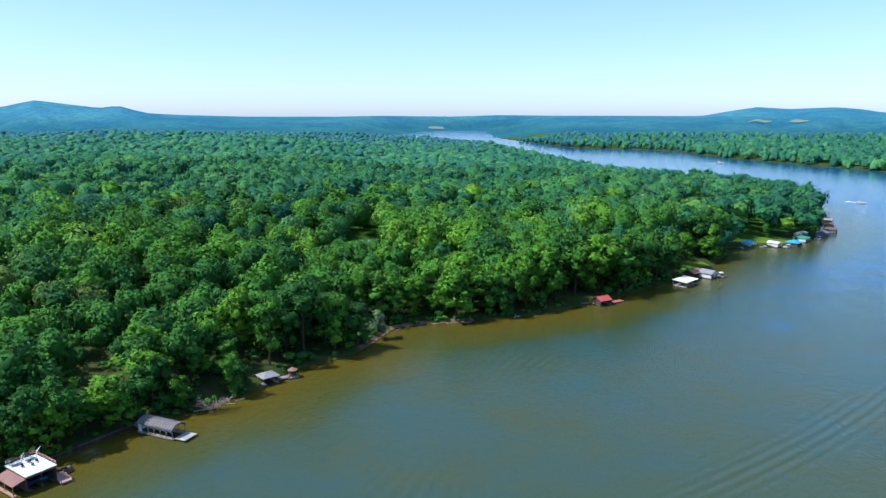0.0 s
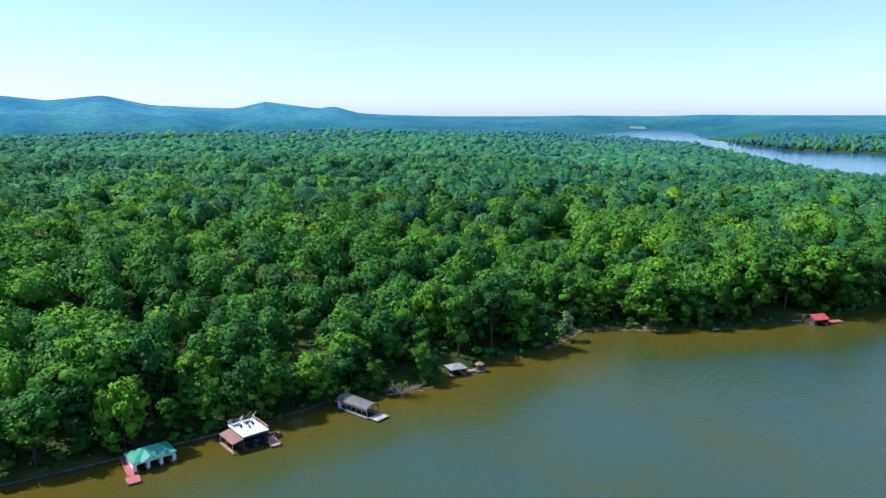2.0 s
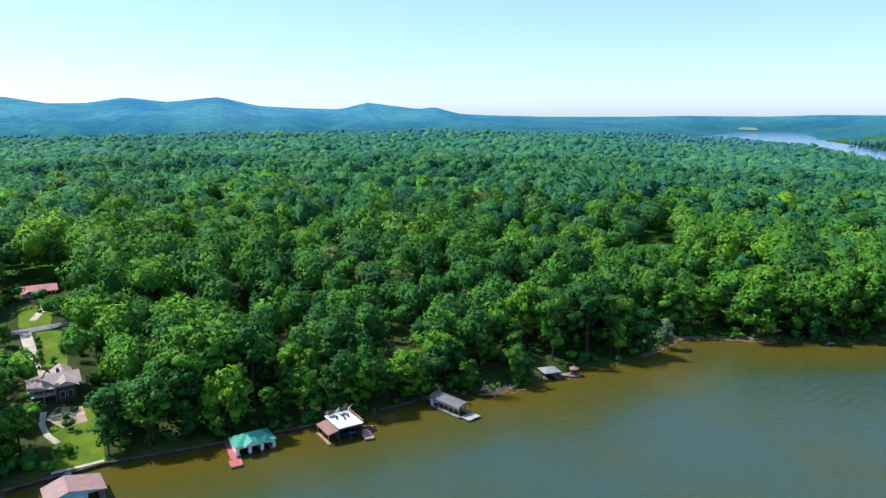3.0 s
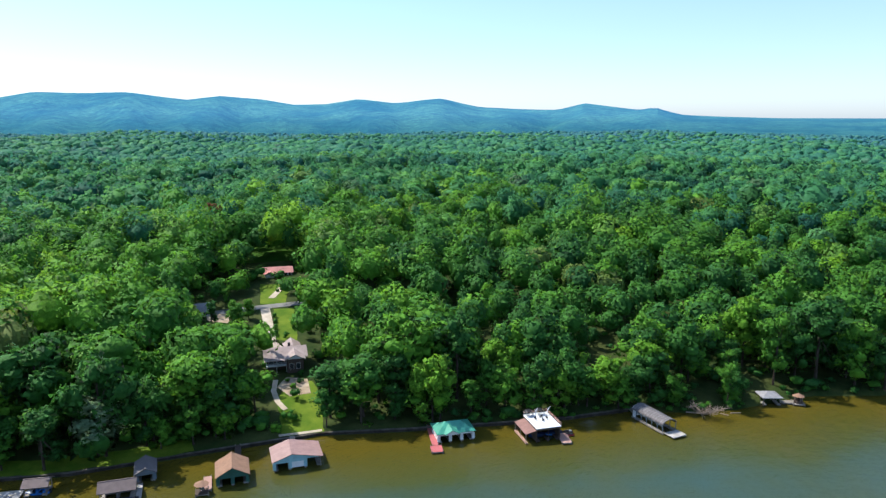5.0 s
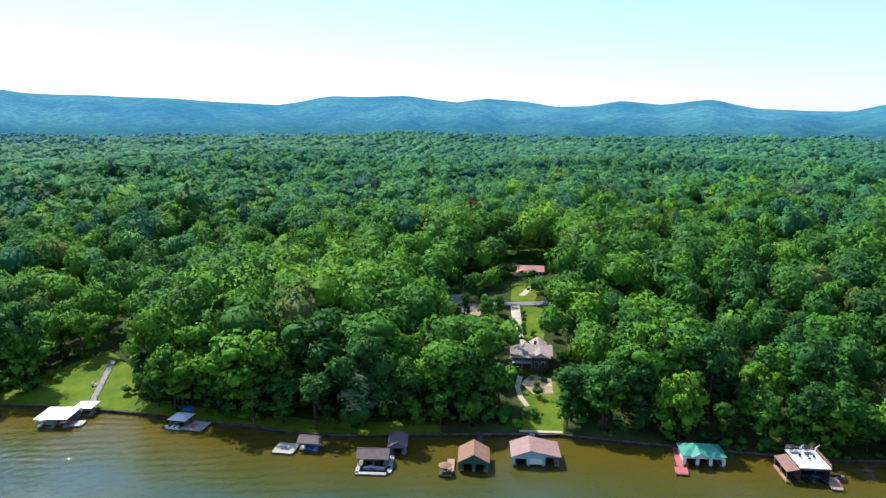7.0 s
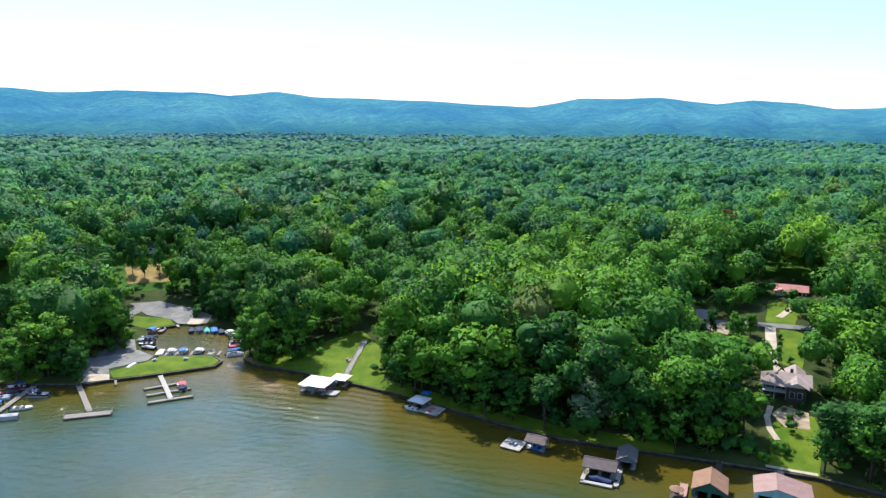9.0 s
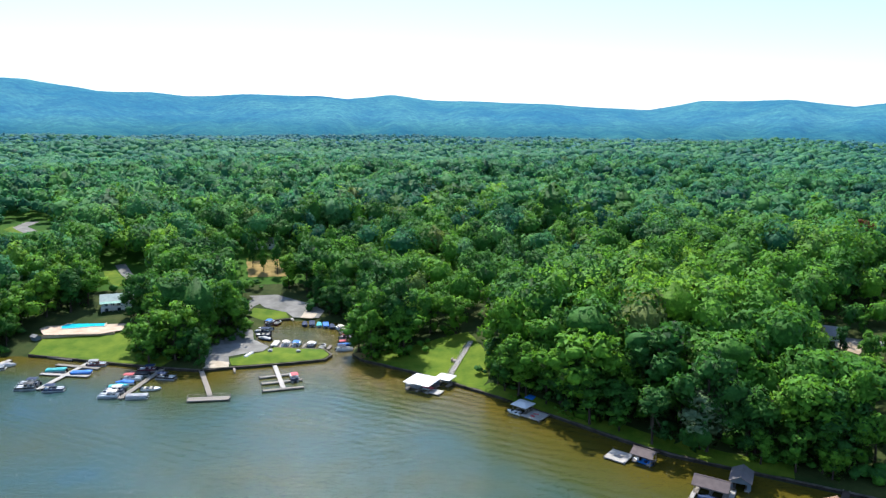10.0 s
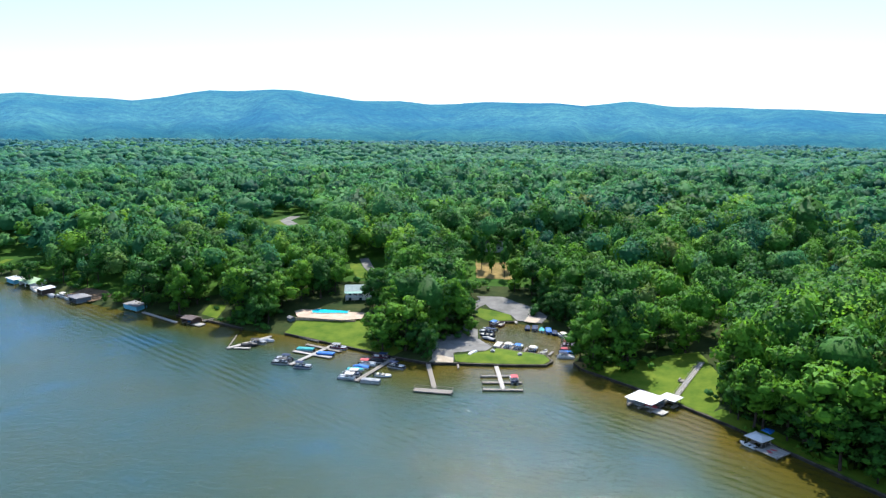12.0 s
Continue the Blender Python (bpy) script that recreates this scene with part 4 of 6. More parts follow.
sea_wall(SHORE_MARINA[11:16], "weathered timber sea wall below the pool lawn")
sea_wall(SHORE_MARINA[15:21], "dark timber edge round a grassy point")
sea_wall(SHORE_MARINA[23:25], "low timber edge of the cove")
sea_wall(SHORE_MARINA[29:] + SHORE_HOUSES[:8], "weathered sea wall below shaded lawns")
sea_wall(SHORE_HOUSES[7:12], "stone wall under overhanging trees, coloured dark for their shade")
sea_wall(SHORE_MARINA[8:11], "low timber bank wall")


# ---- parts ----
def part(name, bm, mat, parent, label=""):
    me = bpy.data.meshes.new(name)
    bmesh.ops.recalc_face_normals(bm, faces=bm.faces[:])
    bm.to_mesh(me)
    bm.free()
    me.materials.append(mat)
    return part_of(name, me, parent, label)


def part_of(name, me, parent, label=""):
    ob = new(name, me)
    ob.parent = parent
    if label:
        ob["label"] = label
    return ob


def box(x0, x1, y0, y1, z0, z1, bm=None, bevel=0.0):
    bm = bm or bmesh.new()
    r = bmesh.ops.create_cube(bm, size=1.0)["verts"]
    for v in r:
        v.co = Vector(((x0 + x1) / 2 + v.co.x * (x1 - x0), (y0 + y1) / 2 + v.co.y * (y1 - y0), (z0 + z1) / 2 + v.co.z * (z1 - z0)))
    if bevel:
        bmesh.ops.bevel(bm, geom=list({e for v in r for e in v.link_edges}), offset=bevel, segments=1, affect="EDGES")
    return bm


def rod(a, b, r, n=8, bm=None, r2=None):
    bm = bm or bmesh.new()
    a, b = Vector(a), Vector(b)
    m = Matrix.Translation((a + b) / 2) @ (b - a).to_track_quat("Z", "Y").to_matrix().to_4x4()
    bmesh.ops.create_cone(bm, cap_ends=True, segments=n, radius1=r, radius2=r if r2 is None else r2, depth=(b - a).length, matrix=m)
    return bm


def solid(bottom, top, bm=None):
    """A closed body between two outlines with the same number of corners."""
    bm = bm or bmesh.new()
    lo, hi = [bm.verts.new(p) for p in bottom], [bm.verts.new(p) for p in top]
    n = len(lo)
    bm.faces.new(lo[::-1])
    bm.faces.new(hi)
    for k in range(n):
        bm.faces.new((lo[k], lo[(k + 1) % n], hi[(k + 1) % n], hi[k]))
    return bm


def sheet(quads, thick, bm=None):
    """Roof planes, given by their upper corners, with thickness downwards."""
    bm = bm or bmesh.new()
    for q in quads:
        solid([(x, y, z - thick) for x, y, z in q], q, bm)
    return bm


def gable(w, l, eave, ridge, over=0.45, axis="y", shift=0.0, thick=0.14):
    """A gable roof over w by l; the ridge runs along y (or x)."""
    a, b = (w / 2 + over, l / 2 + over)
    if axis == "y":
        drop_l = (ridge - eave) * over / (w / 2 + shift)
        drop_r = (ridge - eave) * over / (w / 2 - shift)
        return sheet([[(-a, -b, eave - drop_l), (shift, -b, ridge), (shift, b, ridge), (-a, b, eave - drop_l)],
                      [(shift, -b, ridge), (a, -b, eave - drop_r), (a, b, eave - drop_r), (shift, b, ridge)]], thick)
    drop = (ridge - eave) * over / (l / 2)
    return sheet([[(-a, -b, eave - drop), (a, -b, eave - drop), (a, 0, ridge), (-a, 0, ridge)],
                  [(-a, 0, ridge), (a, 0, ridge), (a, b, eave - drop), (-a, b, eave - drop)]], thick)


def hip(w, l, eave, ridge, inset, over=0.5, thick=0.14):
    a, b = w / 2 + over, l / 2 + over
    r = max(a - inset, 0.05)
    return sheet([[(-a, -b, eave), (a, -b, eave), (r, 0, ridge), (-r, 0, ridge)], [(-r, 0, ridge), (r, 0, ridge), (a, b, eave), (-a, b, eave)],
                  [(-a, b, eave), (-a, -b, eave), (-r, 0, ridge), (-r, 0.01, ridge)], [(a, -b, eave), (a, b, eave), (r, 0.01, ridge), (r, 0, ridge)]], thick)


def gable_end(w, y, eave, ridge, shift, thick=0.12):
    return solid([(-w / 2, y, eave), (w / 2, y, eave), (shift, y, ridge)], [(-w / 2, y + thick, eave), (w / 2, y + thick, eave), (shift, y + thick, ridge)])


def thing(name, x, y, z, turn, label, category, group=""):
    ob = new(name)
    ob.empty_display_size = 0.5
    ob.matrix_world = pose(x, y, z, 0, 0, turn)
    return tagged(ob, label, category, group)


def paint(name, colour, rough=0.55, metal=0.0, wear=0.75, scale=0.7):
    return plain(name, tuple(c * wear for c in colour), colour, scale, rough, metal, 0.12, 10.0)


ROOF_BROWN = paint("tan_brown_shingle", (0.32, 0.18, 0.11), 0.85)
ROOF_PINK = paint("faded_pink_metal", (0.37, 0.225, 0.195), 0.6)
ROOF_GREEN = paint("green_metal_roof", (0.07, 0.34, 0.23), 0.4)
ROOF_DARK = paint("dark_brown_shingle", (0.16, 0.12, 0.11), 0.85)
ROOF_GREY = paint("grey_shingle", (0.3, 0.29, 0.29), 0.8)
ROOF_SLATE = paint("weathered_slate_metal", (0.17, 0.15, 0.145), 0.75)
ROOF_WHITE = paint("white_metal_roof", (0.82, 0.81, 0.8), 0.45, 0, 0.92)
ROOF_RED = paint("red_metal_roof", (0.55, 0.1, 0.085), 0.5)
ROOF_BLUE = paint("bright_blue_roof", (0.05, 0.42, 0.68), 0.5)
ROOF_TAN = paint("pale_tan_shingle", (0.42, 0.325, 0.29), 0.85)
ROOF_CORAL = paint("coral_tile_roof", (0.62, 0.26, 0.23), 0.8)
WALL_TEAL = paint("pale_teal_siding", (0.33, 0.55, 0.58), 0.7)
WALL_WHITE = paint("white_siding", (0.74, 0.73, 0.7), 0.7, 0, 0.88)
WALL_GREEN = paint("dark_green_siding", (0.03, 0.11, 0.08), 0.7)
WALL_BROWN = paint("dark_brown_boards", (0.09, 0.06, 0.045), 0.8)
WALL_GREY = paint("blue_grey_siding", (0.16, 0.2, 0.23), 0.7)
WALL_CYAN = paint("sky_blue_siding", (0.14, 0.46, 0.6), 0.7)
DECK_RED = paint("red_painted_deck", (0.52, 0.13, 0.13), 0.7)
LEAN_TO = paint("dull_red_brown_roof", (0.3, 0.16, 0.13), 0.8)
DECK_ROSE = paint("faded_rose_deck", (0.48, 0.28, 0.22), 0.75)
WHITE = paint("white_gelcoat", (0.8, 0.8, 0.79), 0.3, 0, 0.93)
NAVY = paint("navy_canvas", (0.012, 0.035, 0.1), 0.8)
BLUE = paint("blue_canvas", (0.03, 0.2, 0.62), 0.75)
TEAL = paint("teal_canvas", (0.04, 0.42, 0.42), 0.75)
RED = paint("red_canvas", (0.6, 0.1, 0.11), 0.75)
CREAM = paint("cream_canvas", (0.66, 0.6, 0.5), 0.8)
BLACK = paint("black_vinyl", (0.022, 0.022, 0.026), 0.5)
GREY = paint("grey_vinyl", (0.3, 0.31, 0.33), 0.6)
MAROON = paint("maroon_gelcoat", (0.2, 0.03, 0.04), 0.3)
CARPET = paint("dark_boat_carpet", (0.05, 0.06, 0.075), 0.9)
STEEL = paint("aluminium", (0.62, 0.63, 0.64), 0.35, 0.8)
DARK_GLASS = paint("dark_window_glass", (0.03, 0.04, 0.05), 0.1)
POOL_WATER = paint("turquoise_pool_water", (0.04, 0.6, 0.72), 0.08, 0, 0.92)


# ---- docks and boathouses ----
def posts(parent, places, z0, z1, r=0.12, mat=None, name="post"):
    shared = None
    for x, y in places:
        if shared is None:
            ob = part(name, rod((0, 0, z0), (0, 0, z1), r, 6), mat or TIMBER, parent)
            ob.location, shared = (x, y, 0), ob.data
        else:
            part_of(name, shared, parent).location = (x, y, 0)


def boathouse(x, y, turn, w, l, eave, ridge, roof_mat, wall_mat, label, style="gable", walls="lrb", bays=2, shift=0.0, deck_mat=None,
              deck=0.55, front=True, inset=2.5, over=0.45, wall_to=None, name="boathouse"):
    """A boathouse over the water; its own x runs along the shore and y inland."""
    deck_mat = deck_mat or TIMBER
    t = thing(name, x, y, 0, turn, label, "boathouse", "boathouses along the shore")
    a, b = w / 2, l / 2
    side = 1.1
    for x0, x1 in ((-a, -a + side), (a - side, a)):
        part("side_dock", box(x0, x1, -b, b, deck - 0.3, deck, None, 0.03), deck_mat, t)
    part("back_dock", box(-a + side, a - side, b - 1.3, b, deck - 0.3, deck, None, 0.03), deck_mat, t)
    if bays > 1:
        for k in range(1, bays):
            cx = -a + w * k / bays
            part("centre_dock", box(cx - 0.35, cx + 0.35, -b, b - 1.3, deck - 0.3, deck), deck_mat, t)
    xs = [-a + 0.15 + (w - 0.3) * k / bays for k in range(bays + 1)]
    posts(t, [(px, py) for px in xs for py in (-b + 0.15, 0, b - 0.15)], -1.5, eave - 0.05, 0.1, deck_mat)
    if style == "gable":
        part("roof", gable(w, l, eave, ridge, over, "y", shift), roof_mat, t)
        part("ridge_cap", box(shift - 0.14, shift + 0.14, -b - over, b + over, ridge - 0.02, ridge + 0.05), roof_mat, t)
    elif style == "cross":
        part("roof", gable(w, l, eave, ridge, over, "x"), roof_mat, t)
        part("ridge_cap", box(-a - over, a + over, -0.14, 0.14, ridge - 0.02, ridge + 0.05), roof_mat, t)
    elif style == "hip":
        part("roof", hip(w, l, eave, ridge, inset, over), roof_mat, t)
    elif style == "shed":
        part("roof", sheet([[(-a - over, -b - over, eave), (a + over, -b - over, eave), (a + over, b + over, ridge), (-a - over, b + over, ridge)]], 0.16), roof_mat, t)
    part("beam", box(-a, a, -b, -b + 0.16, eave - 0.32, eave - 0.06), wall_mat or deck_mat, t)
    if wall_mat:
        top = eave - 0.06
        if "l" in walls:
            part("wall", box(-a, -a + 0.12, -b + 0.17, b - 0.12, deck + 0.005, top), wall_mat, t)
        if "r" in walls:
            part("wall", box(a - 0.12, a, -b + 0.17, b - 0.12, deck + 0.005, top), wall_mat, t)
        if "b" in walls:
            part("wall", box(-a, a, b - 0.12, b, deck + 0.005, top), wall_mat, t)
        if front:
            right = a if wall_to is None else wall_to
            part("front_wall", box(-a, right, -b - 0.02, -b + 0.12, eave - 0.75, eave - 0.33), wall_mat, t)
            for px in xs:
                if px <= right + 0.1:
                    part("front_pier", box(px - 0.42, px + 0.42, -b - 0.03, -b + 0.11, deck + 0.005, eave - 0.76), wall_mat, t)
        if style == "gable":
            for yy in (-b + 0.02, b - 0.1):
                part("gable_end", gable_end(w, yy, eave - 0.05, ridge - 0.16, shift), wall_mat, t)
        elif style == "cross":
            for xx in (-a, a - 0.12):
                g = solid([(xx, -b, eave - 0.05), (xx, b, eave - 0.05), (xx, 0, ridge - 0.16)], [(xx + 0.12, -b, eave - 0.05), (xx + 0.12, b, eave - 0.05), (xx + 0.12, 0, ridge - 0.16)])
                part("gable_end", g, wall_mat, t)
    return t


def platform(name, x, y, turn, w, l, mat, label, top=0.6, category="dock", group="docks on the lake", rails=False, boards=True):
    """A dock deck: joist frame, boards, piles and perhaps a rail."""
    t = thing(name, x, y, 0, turn, label, category, group)
    a, b = w / 2, l / 2
    part("frame", box(-a, a, -b, b, top - 0.36, top - 0.07, None, 0.03), TIMBER, t)
    if boards:
        across = w >= l
        n = max(3, int(max(w, l) / 0.75))
        step = max(w, l) / n
        shared = None
        for k in range(n):
            c = -max(w, l) / 2 + (k + 0.5) * step
            if shared is None:
                g = box(-step / 2 + 0.012, step / 2 - 0.012, -b - 0.04, b + 0.04, top - 0.066, top) if across else box(-a - 0.04, a + 0.04, -step / 2 + 0.012, step / 2 - 0.012, top - 0.066, top)
                ob = part("board", g, mat, t)
                shared = ob.data
            else:
                ob = part_of("board", shared, t)
            ob.location = (c, 0, 0) if across else (0, c, 0)
    posts(t, [(sx * (a - 0.1), sy * (b - 0.1)) for sx in (-1, 1) for sy in (-1, 1)], -1.5, top + 0.35, 0.11)
    if rails:
        for sx0, sx1, sy0, sy1 in ((-a, a, b - 0.06, b), (-a, -a + 0.06, -b, b - 0.07), (a - 0.06, a, -b, b - 0.07)):
            part("rail", box(sx0, sx1, sy0, sy1, top + 0.9, top + 1.0), TIMBER, t)
            part("rail", box(sx0, sx1, sy0, sy1, top + 0.45, top + 0.53), TIMBER, t)
    return t


def strip_dock(name, p0, p1, width, mat, label, top=0.6, rails=False, category="dock"):
    (x0, y0), (x1, y1) = p0, p1
    return platform(name, (x0 + x1) / 2, (y0 + y1) / 2, math.degrees(math.atan2(y1 - y0, x1 - x0)), math.hypot(x1 - x0, y1 - y0), width, mat, label, top, category, rails=rails)


# ---- boats ----
BOAT_CACHE = {}


def loft(rings, bm=None):
    bm = bm or bmesh.new()
    vs = [[bm.verts.new(p) for p in r] for r in rings]
    for p, q in zip(vs, vs[1:]):
        for k in range(len(p) - 1):
            bm.faces.new((p[k], p[k + 1], q[k + 1], q[k]))
    bm.faces.new(vs[0])
    bm.faces.new(vs[-1][::-1])
    return bm


def hull_body(l, w, h):
    rings = []
    for s, k, lift in ((-0.5, 0.92, 0), (-0.2, 1.0, 0), (0.15, 0.96, 0.02), (0.35, 0.68, 0.1), (0.46, 0.3, 0.22), (0.5, 0.05, 0.35)):
        y, a = s * l, w / 2 * k
        rings.append([(-a, y, h + lift * 0.3), (-a * 0.86, y, 0.12 + lift), (0, y, -0.12 + lift * 1.2), (a * 0.86, y, 0.12 + lift), (a, y, h + lift * 0.3)])
    return loft(rings)


def boat_parts(kind, cover, trim):
    """Meshes of a boat's parts; its bow points along y, the water is at zero."""
    key = (kind, cover.name, trim.name)
    if key in BOAT_CACHE:
        return BOAT_CACHE[key]
    out = []

    def add(name, bm, mat):
        bmesh.ops.recalc_face_normals(bm, faces=bm.faces[:])
        me = bpy.data.meshes.new(name)
        bm.to_mesh(me)
        bm.free()
        me.materials.append(mat)
        out.append((name, me))

    if kind.startswith("pontoon"):
        for sx in (-0.85, 0.85):
            g = rod((sx, -3.3, 0.12), (sx, 2.6, 0.12), 0.31, 10)
            rod((sx, 2.6, 0.12), (sx, 3.35, 0.2), 0.31, 10, g, 0.08)
            add("pontoon_tube", g, STEEL)
        add("deck", box(-1.25, 1.25, -3.1, 3.1, 0.44, 0.56, None, 0.03), CARPET)
        for x0, x1, y0, y1 in ((-1.22, -1.17, -2.7, 2.9), (1.17, 1.22, -2.7, 2.9), (-1.16, -0.4, 2.86, 2.91), (0.4, 1.16, 2.86, 2.91), (-1.16, 0.4, -2.7, -2.65)):
            add("fence_panel", box(x0, x1, y0, y1, 0.565, 1.02), trim)
            add("fence_rail", box(x0 - 0.01, x1 + 0.01, y0 - 0.01, y1 + 0.01, 1.025, 1.09), STEEL)
        for x0, x1, y0, y1 in ((-1.14, -0.5, 0.6, 2.6), (0.5, 1.14, 0.9, 2.6), (-1.14, 0.3, -2.5, -1.9)):
            add("seat", box(x0, x1, y0, y1, 0.565, 1.02, None, 0.07), WHITE)
        add("rub_rail", box(-1.3, 1.3, -3.14, 3.14, 0.45, 0.53), STEEL)
        add("console", box(0.45, 1.1, -0.9, -0.3, 0.565, 1.3, None, 0.06), WHITE)
        add("motor", box(-0.22, 0.22, -3.75, -3.12, 0.1, 1.0, None, 0.08), BLACK)
        if kind == "pontoon_covered":
            g = loft([[(-1.3, y, 0.72), (-1.2, y, 1.22), (-0.5, y, 1.22 + b), (0.5, y, 1.22 + b), (1.2, y, 1.22), (1.3, y, 0.72)]
                      for y, b in ((-3.1, 0.02), (-1.8, 0.3), (0, 0.12), (1.7, 0.3), (3.15, 0.02))])
            add("mooring_cover", g, cover)
        else:
            for sx in (-1.15, 1.15):
                for y0, y1 in ((-2.2, -2.5), (-2.2, 0.3)):
                    add("canopy_strut", rod((sx, y0, 1.1), (sx * 0.98, y1, 2.15), 0.03, 5), STEEL)
            add("canopy", loft([[(-1.25, y, 2.1), (-0.6, y, 2.28 + b), (0.6, y, 2.28 + b), (1.25, y, 2.1), (0.6, y, 2.2 + b), (-0.6, y, 2.2 + b)]
                                for y, b in ((-2.6, 0), (-1.2, 0.07), (0.5, 0))]), cover)
    elif kind == "jet_ski":
        add("hull", hull_body(2.9, 1.1, 0.45), trim)
        add("seat", box(-0.22, 0.22, -1.1, 0.2, 0.42, 0.9, None, 0.1), BLACK)
        add("handlebar", rod((-0.4, 0.45, 0.98), (0.4, 0.45, 0.98), 0.04, 5), BLACK)
        add("hood", box(-0.35, 0.35, 0.3, 1.0, 0.42, 0.8, None, 0.12), cover)
    else:
        add("hull", hull_body(6.0, 2.3, 0.75), trim)
        if kind == "runabout_covered":
            add("mooring_cover", loft([[(-a, y, 0.74), (-a * 0.7, y, 0.95 + b), (0, y, 1.05 + b), (a * 0.7, y, 0.95 + b), (a, y, 0.74)]
                                       for y, a, b in ((-3.02, 1.1, 0), (-1.2, 1.18, 0.1), (0.6, 1.15, 0.38), (1.6, 0.95, 0.1), (2.75, 0.32, 0))]), cover)
        else:
            add("foredeck", loft([[(-a, y, 0.77), (0, y, 0.9), (a, y, 0.77)] for y, a in ((0.9, 1.1), (1.8, 0.82), (2.9, 0.1))]), WHITE)
            add("windscreen", loft([[(-1.0, 0.75, 0.78), (-0.8, 0.95, 1.25), (0.8, 0.95, 1.25), (1.0, 0.75, 0.78)], [(-1.0, 0.7, 0.78), (-0.8, 0.9, 1.25), (0.8, 0.9, 1.25), (1.0, 0.7, 0.78)]]), DARK_GLASS)
            for x0, x1, y0, y1 in ((-0.9, -0.2, -0.5, 0.3), (0.2, 0.9, -0.5, 0.3), (-1.0, 1.0, -2.3, -1.6)):
                add("seat", box(x0, x1, y0, y1, 0.45, 1.0, None, 0.08), cover)
            add("cockpit_floor", box(-0.95, 0.95, -2.7, 0.7, 0.42, 0.5), CARPET)
        add("motor", box(-0.25, 0.25, -3.55, -2.98, 0.15, 1.15, None, 0.08), BLACK)
    BOAT_CACHE[key] = out
    return out


BOAT_LABELS = {"pontoon": "pontoon boat with a {c} canopy, moored", "pontoon_covered": "pontoon boat under a {c} mooring cover",
               "runabout": "open motorboat with {c} seats", "runabout_covered": "motorboat under a {c} canvas cover", "jet_ski": "small {c} jet ski beside the dock"}
BOAT_NAMES = {"pontoon": "pontoon_boat", "pontoon_covered": "pontoon_boat", "runabout": "motorboat", "runabout_covered": "motorboat", "jet_ski": "jet_ski"}


def boat(kind, x, y, turn, cover, trim=None, size=1.0, group="boats at the marina", z=0.0):
    trim = trim or WHITE
    word = cover.name.split("_")[0]
    ob = thing(BOAT_NAMES[kind], x, y, z, turn, BOAT_LABELS[kind].format(c=word), "boat", group)
    ob.scale = (size, size, size)
    for name, me in boat_parts(kind, cover, trim):
        part_of(name, me, ob)
    return ob


# ---- the row of boathouses ----
boathouse(-140.0, 86.2, 58, 7.0, 7.6, 2.9, 4.8, ROOF_BROWN, WALL_GREEN, "boathouse with a tan-brown gable roof and dark green walls", bays=2)
platform("side_dock", -141.6, 80.5, 58, 1.8, 6.5, DECK_ROSE, "narrow rose-painted dock beside the brown boathouse", 0.6)
platform("umbrella_dock", -139.2, 77.6, 58, 3.0, 2.9, WALL_BROWN, "small dock deck with a parasol on it", 0.6)
strip_dock("gangway", (-145, 91), (-152.5, 96), 1.5, WALL_BROWN, "dark wooden gangway from boathouse to shore", 0.9)
t = boathouse(-135.0, 101.2, 58.6, 11.5, 7.8, 2.9, 4.4, ROOF_PINK, WALL_TEAL, "wide boathouse with a faded pink roof and teal front", bays=3, shift=-1.4, walls="lb", wall_to=2.3)
part("slip_door", box(-1.5, 1.5, -3.86, -3.8, 0.62, 2.14), WALL_WHITE, t, "pale roll-down slip door")
strip_dock("gangway", (-140.5, 104.5), (-146.5, 108.8), 1.4, TIMBER, "grey wooden gangway to the garden wall", 0.95)
boathouse(-152.6, 64.6, 58, 7.3, 4.6, 2.8, 4.1, ROOF_DARK, WALL_GREY, "open boathouse with a dark brown shingle roof", "cross", "b", 2, front=False)
t = platform("boat_slip", -147.6, 61.6, 58, 7.8, 1.1, WHITE_DECK, "pale floating dock edge round a boat slip", 0.5)
strip_dock("side_dock", (-145.6, 65.6), (-153.5, 70.2), 1.1, WHITE_DECK, "pale floating finger dock", 0.5)
strip_dock("side_dock", (-149.4, 58.6), (-153.5, 61.2), 0.9, WHITE_DECK, "pale floating finger dock", 0.5)
boat("runabout_covered", -149.2, 63.0, -32 + 180, NAVY, NAVY, 0.95, "boats at the boathouses")
boat("jet_ski", -148.2, 66.0, 148, GREY, BLACK, 1.0, "boats at the boathouses")
boathouse(-156.6, 73.2, 62, 4.2, 6.5, 2.7, 3.8, ROOF_SLATE, WALL_GREY, "small blue-grey boat shed with a dark slate roof", bays=1)
platform("swim_dock", -170.4, 47.5, 52, 5.6, 5.8, WHITE_DECK, "square pale swimming dock with a table on it", 0.55)
boathouse(-168.2, 53.4, 52, 4.9, 4.2, 2.7, 3.6, ROOF_DARK, None, "small open boat shelter with a dark brown roof", "cross", "", 1)
boat("runabout", -167.8, 53.0, 142, BLUE, BLUE, 0.85, "boats at the boathouses")
t = boathouse(-114.3, 137.6, 56, 9.8, 6.6, 2.9, 4.7, ROOF_GREEN, WALL_WHITE, "white boathouse with a bright green metal roof", "hip", "lrb", 3, inset=3.4)
ob = part("front_gable", sheet([[(-3.6, -2.2, 3.0), (-1.6, -2.2, 4.15), (-1.6, 1.6, 4.4), (-3.6, 1.6, 3.2)], [(-1.6, -2.2, 4.15), (0.6, -2.2, 3.0), (0.6, 1.6, 3.2), (-1.6, 1.6, 4.4)]], 0.12), ROOF_GREEN, t)
ob.location = (0.2, -2.6, 0)
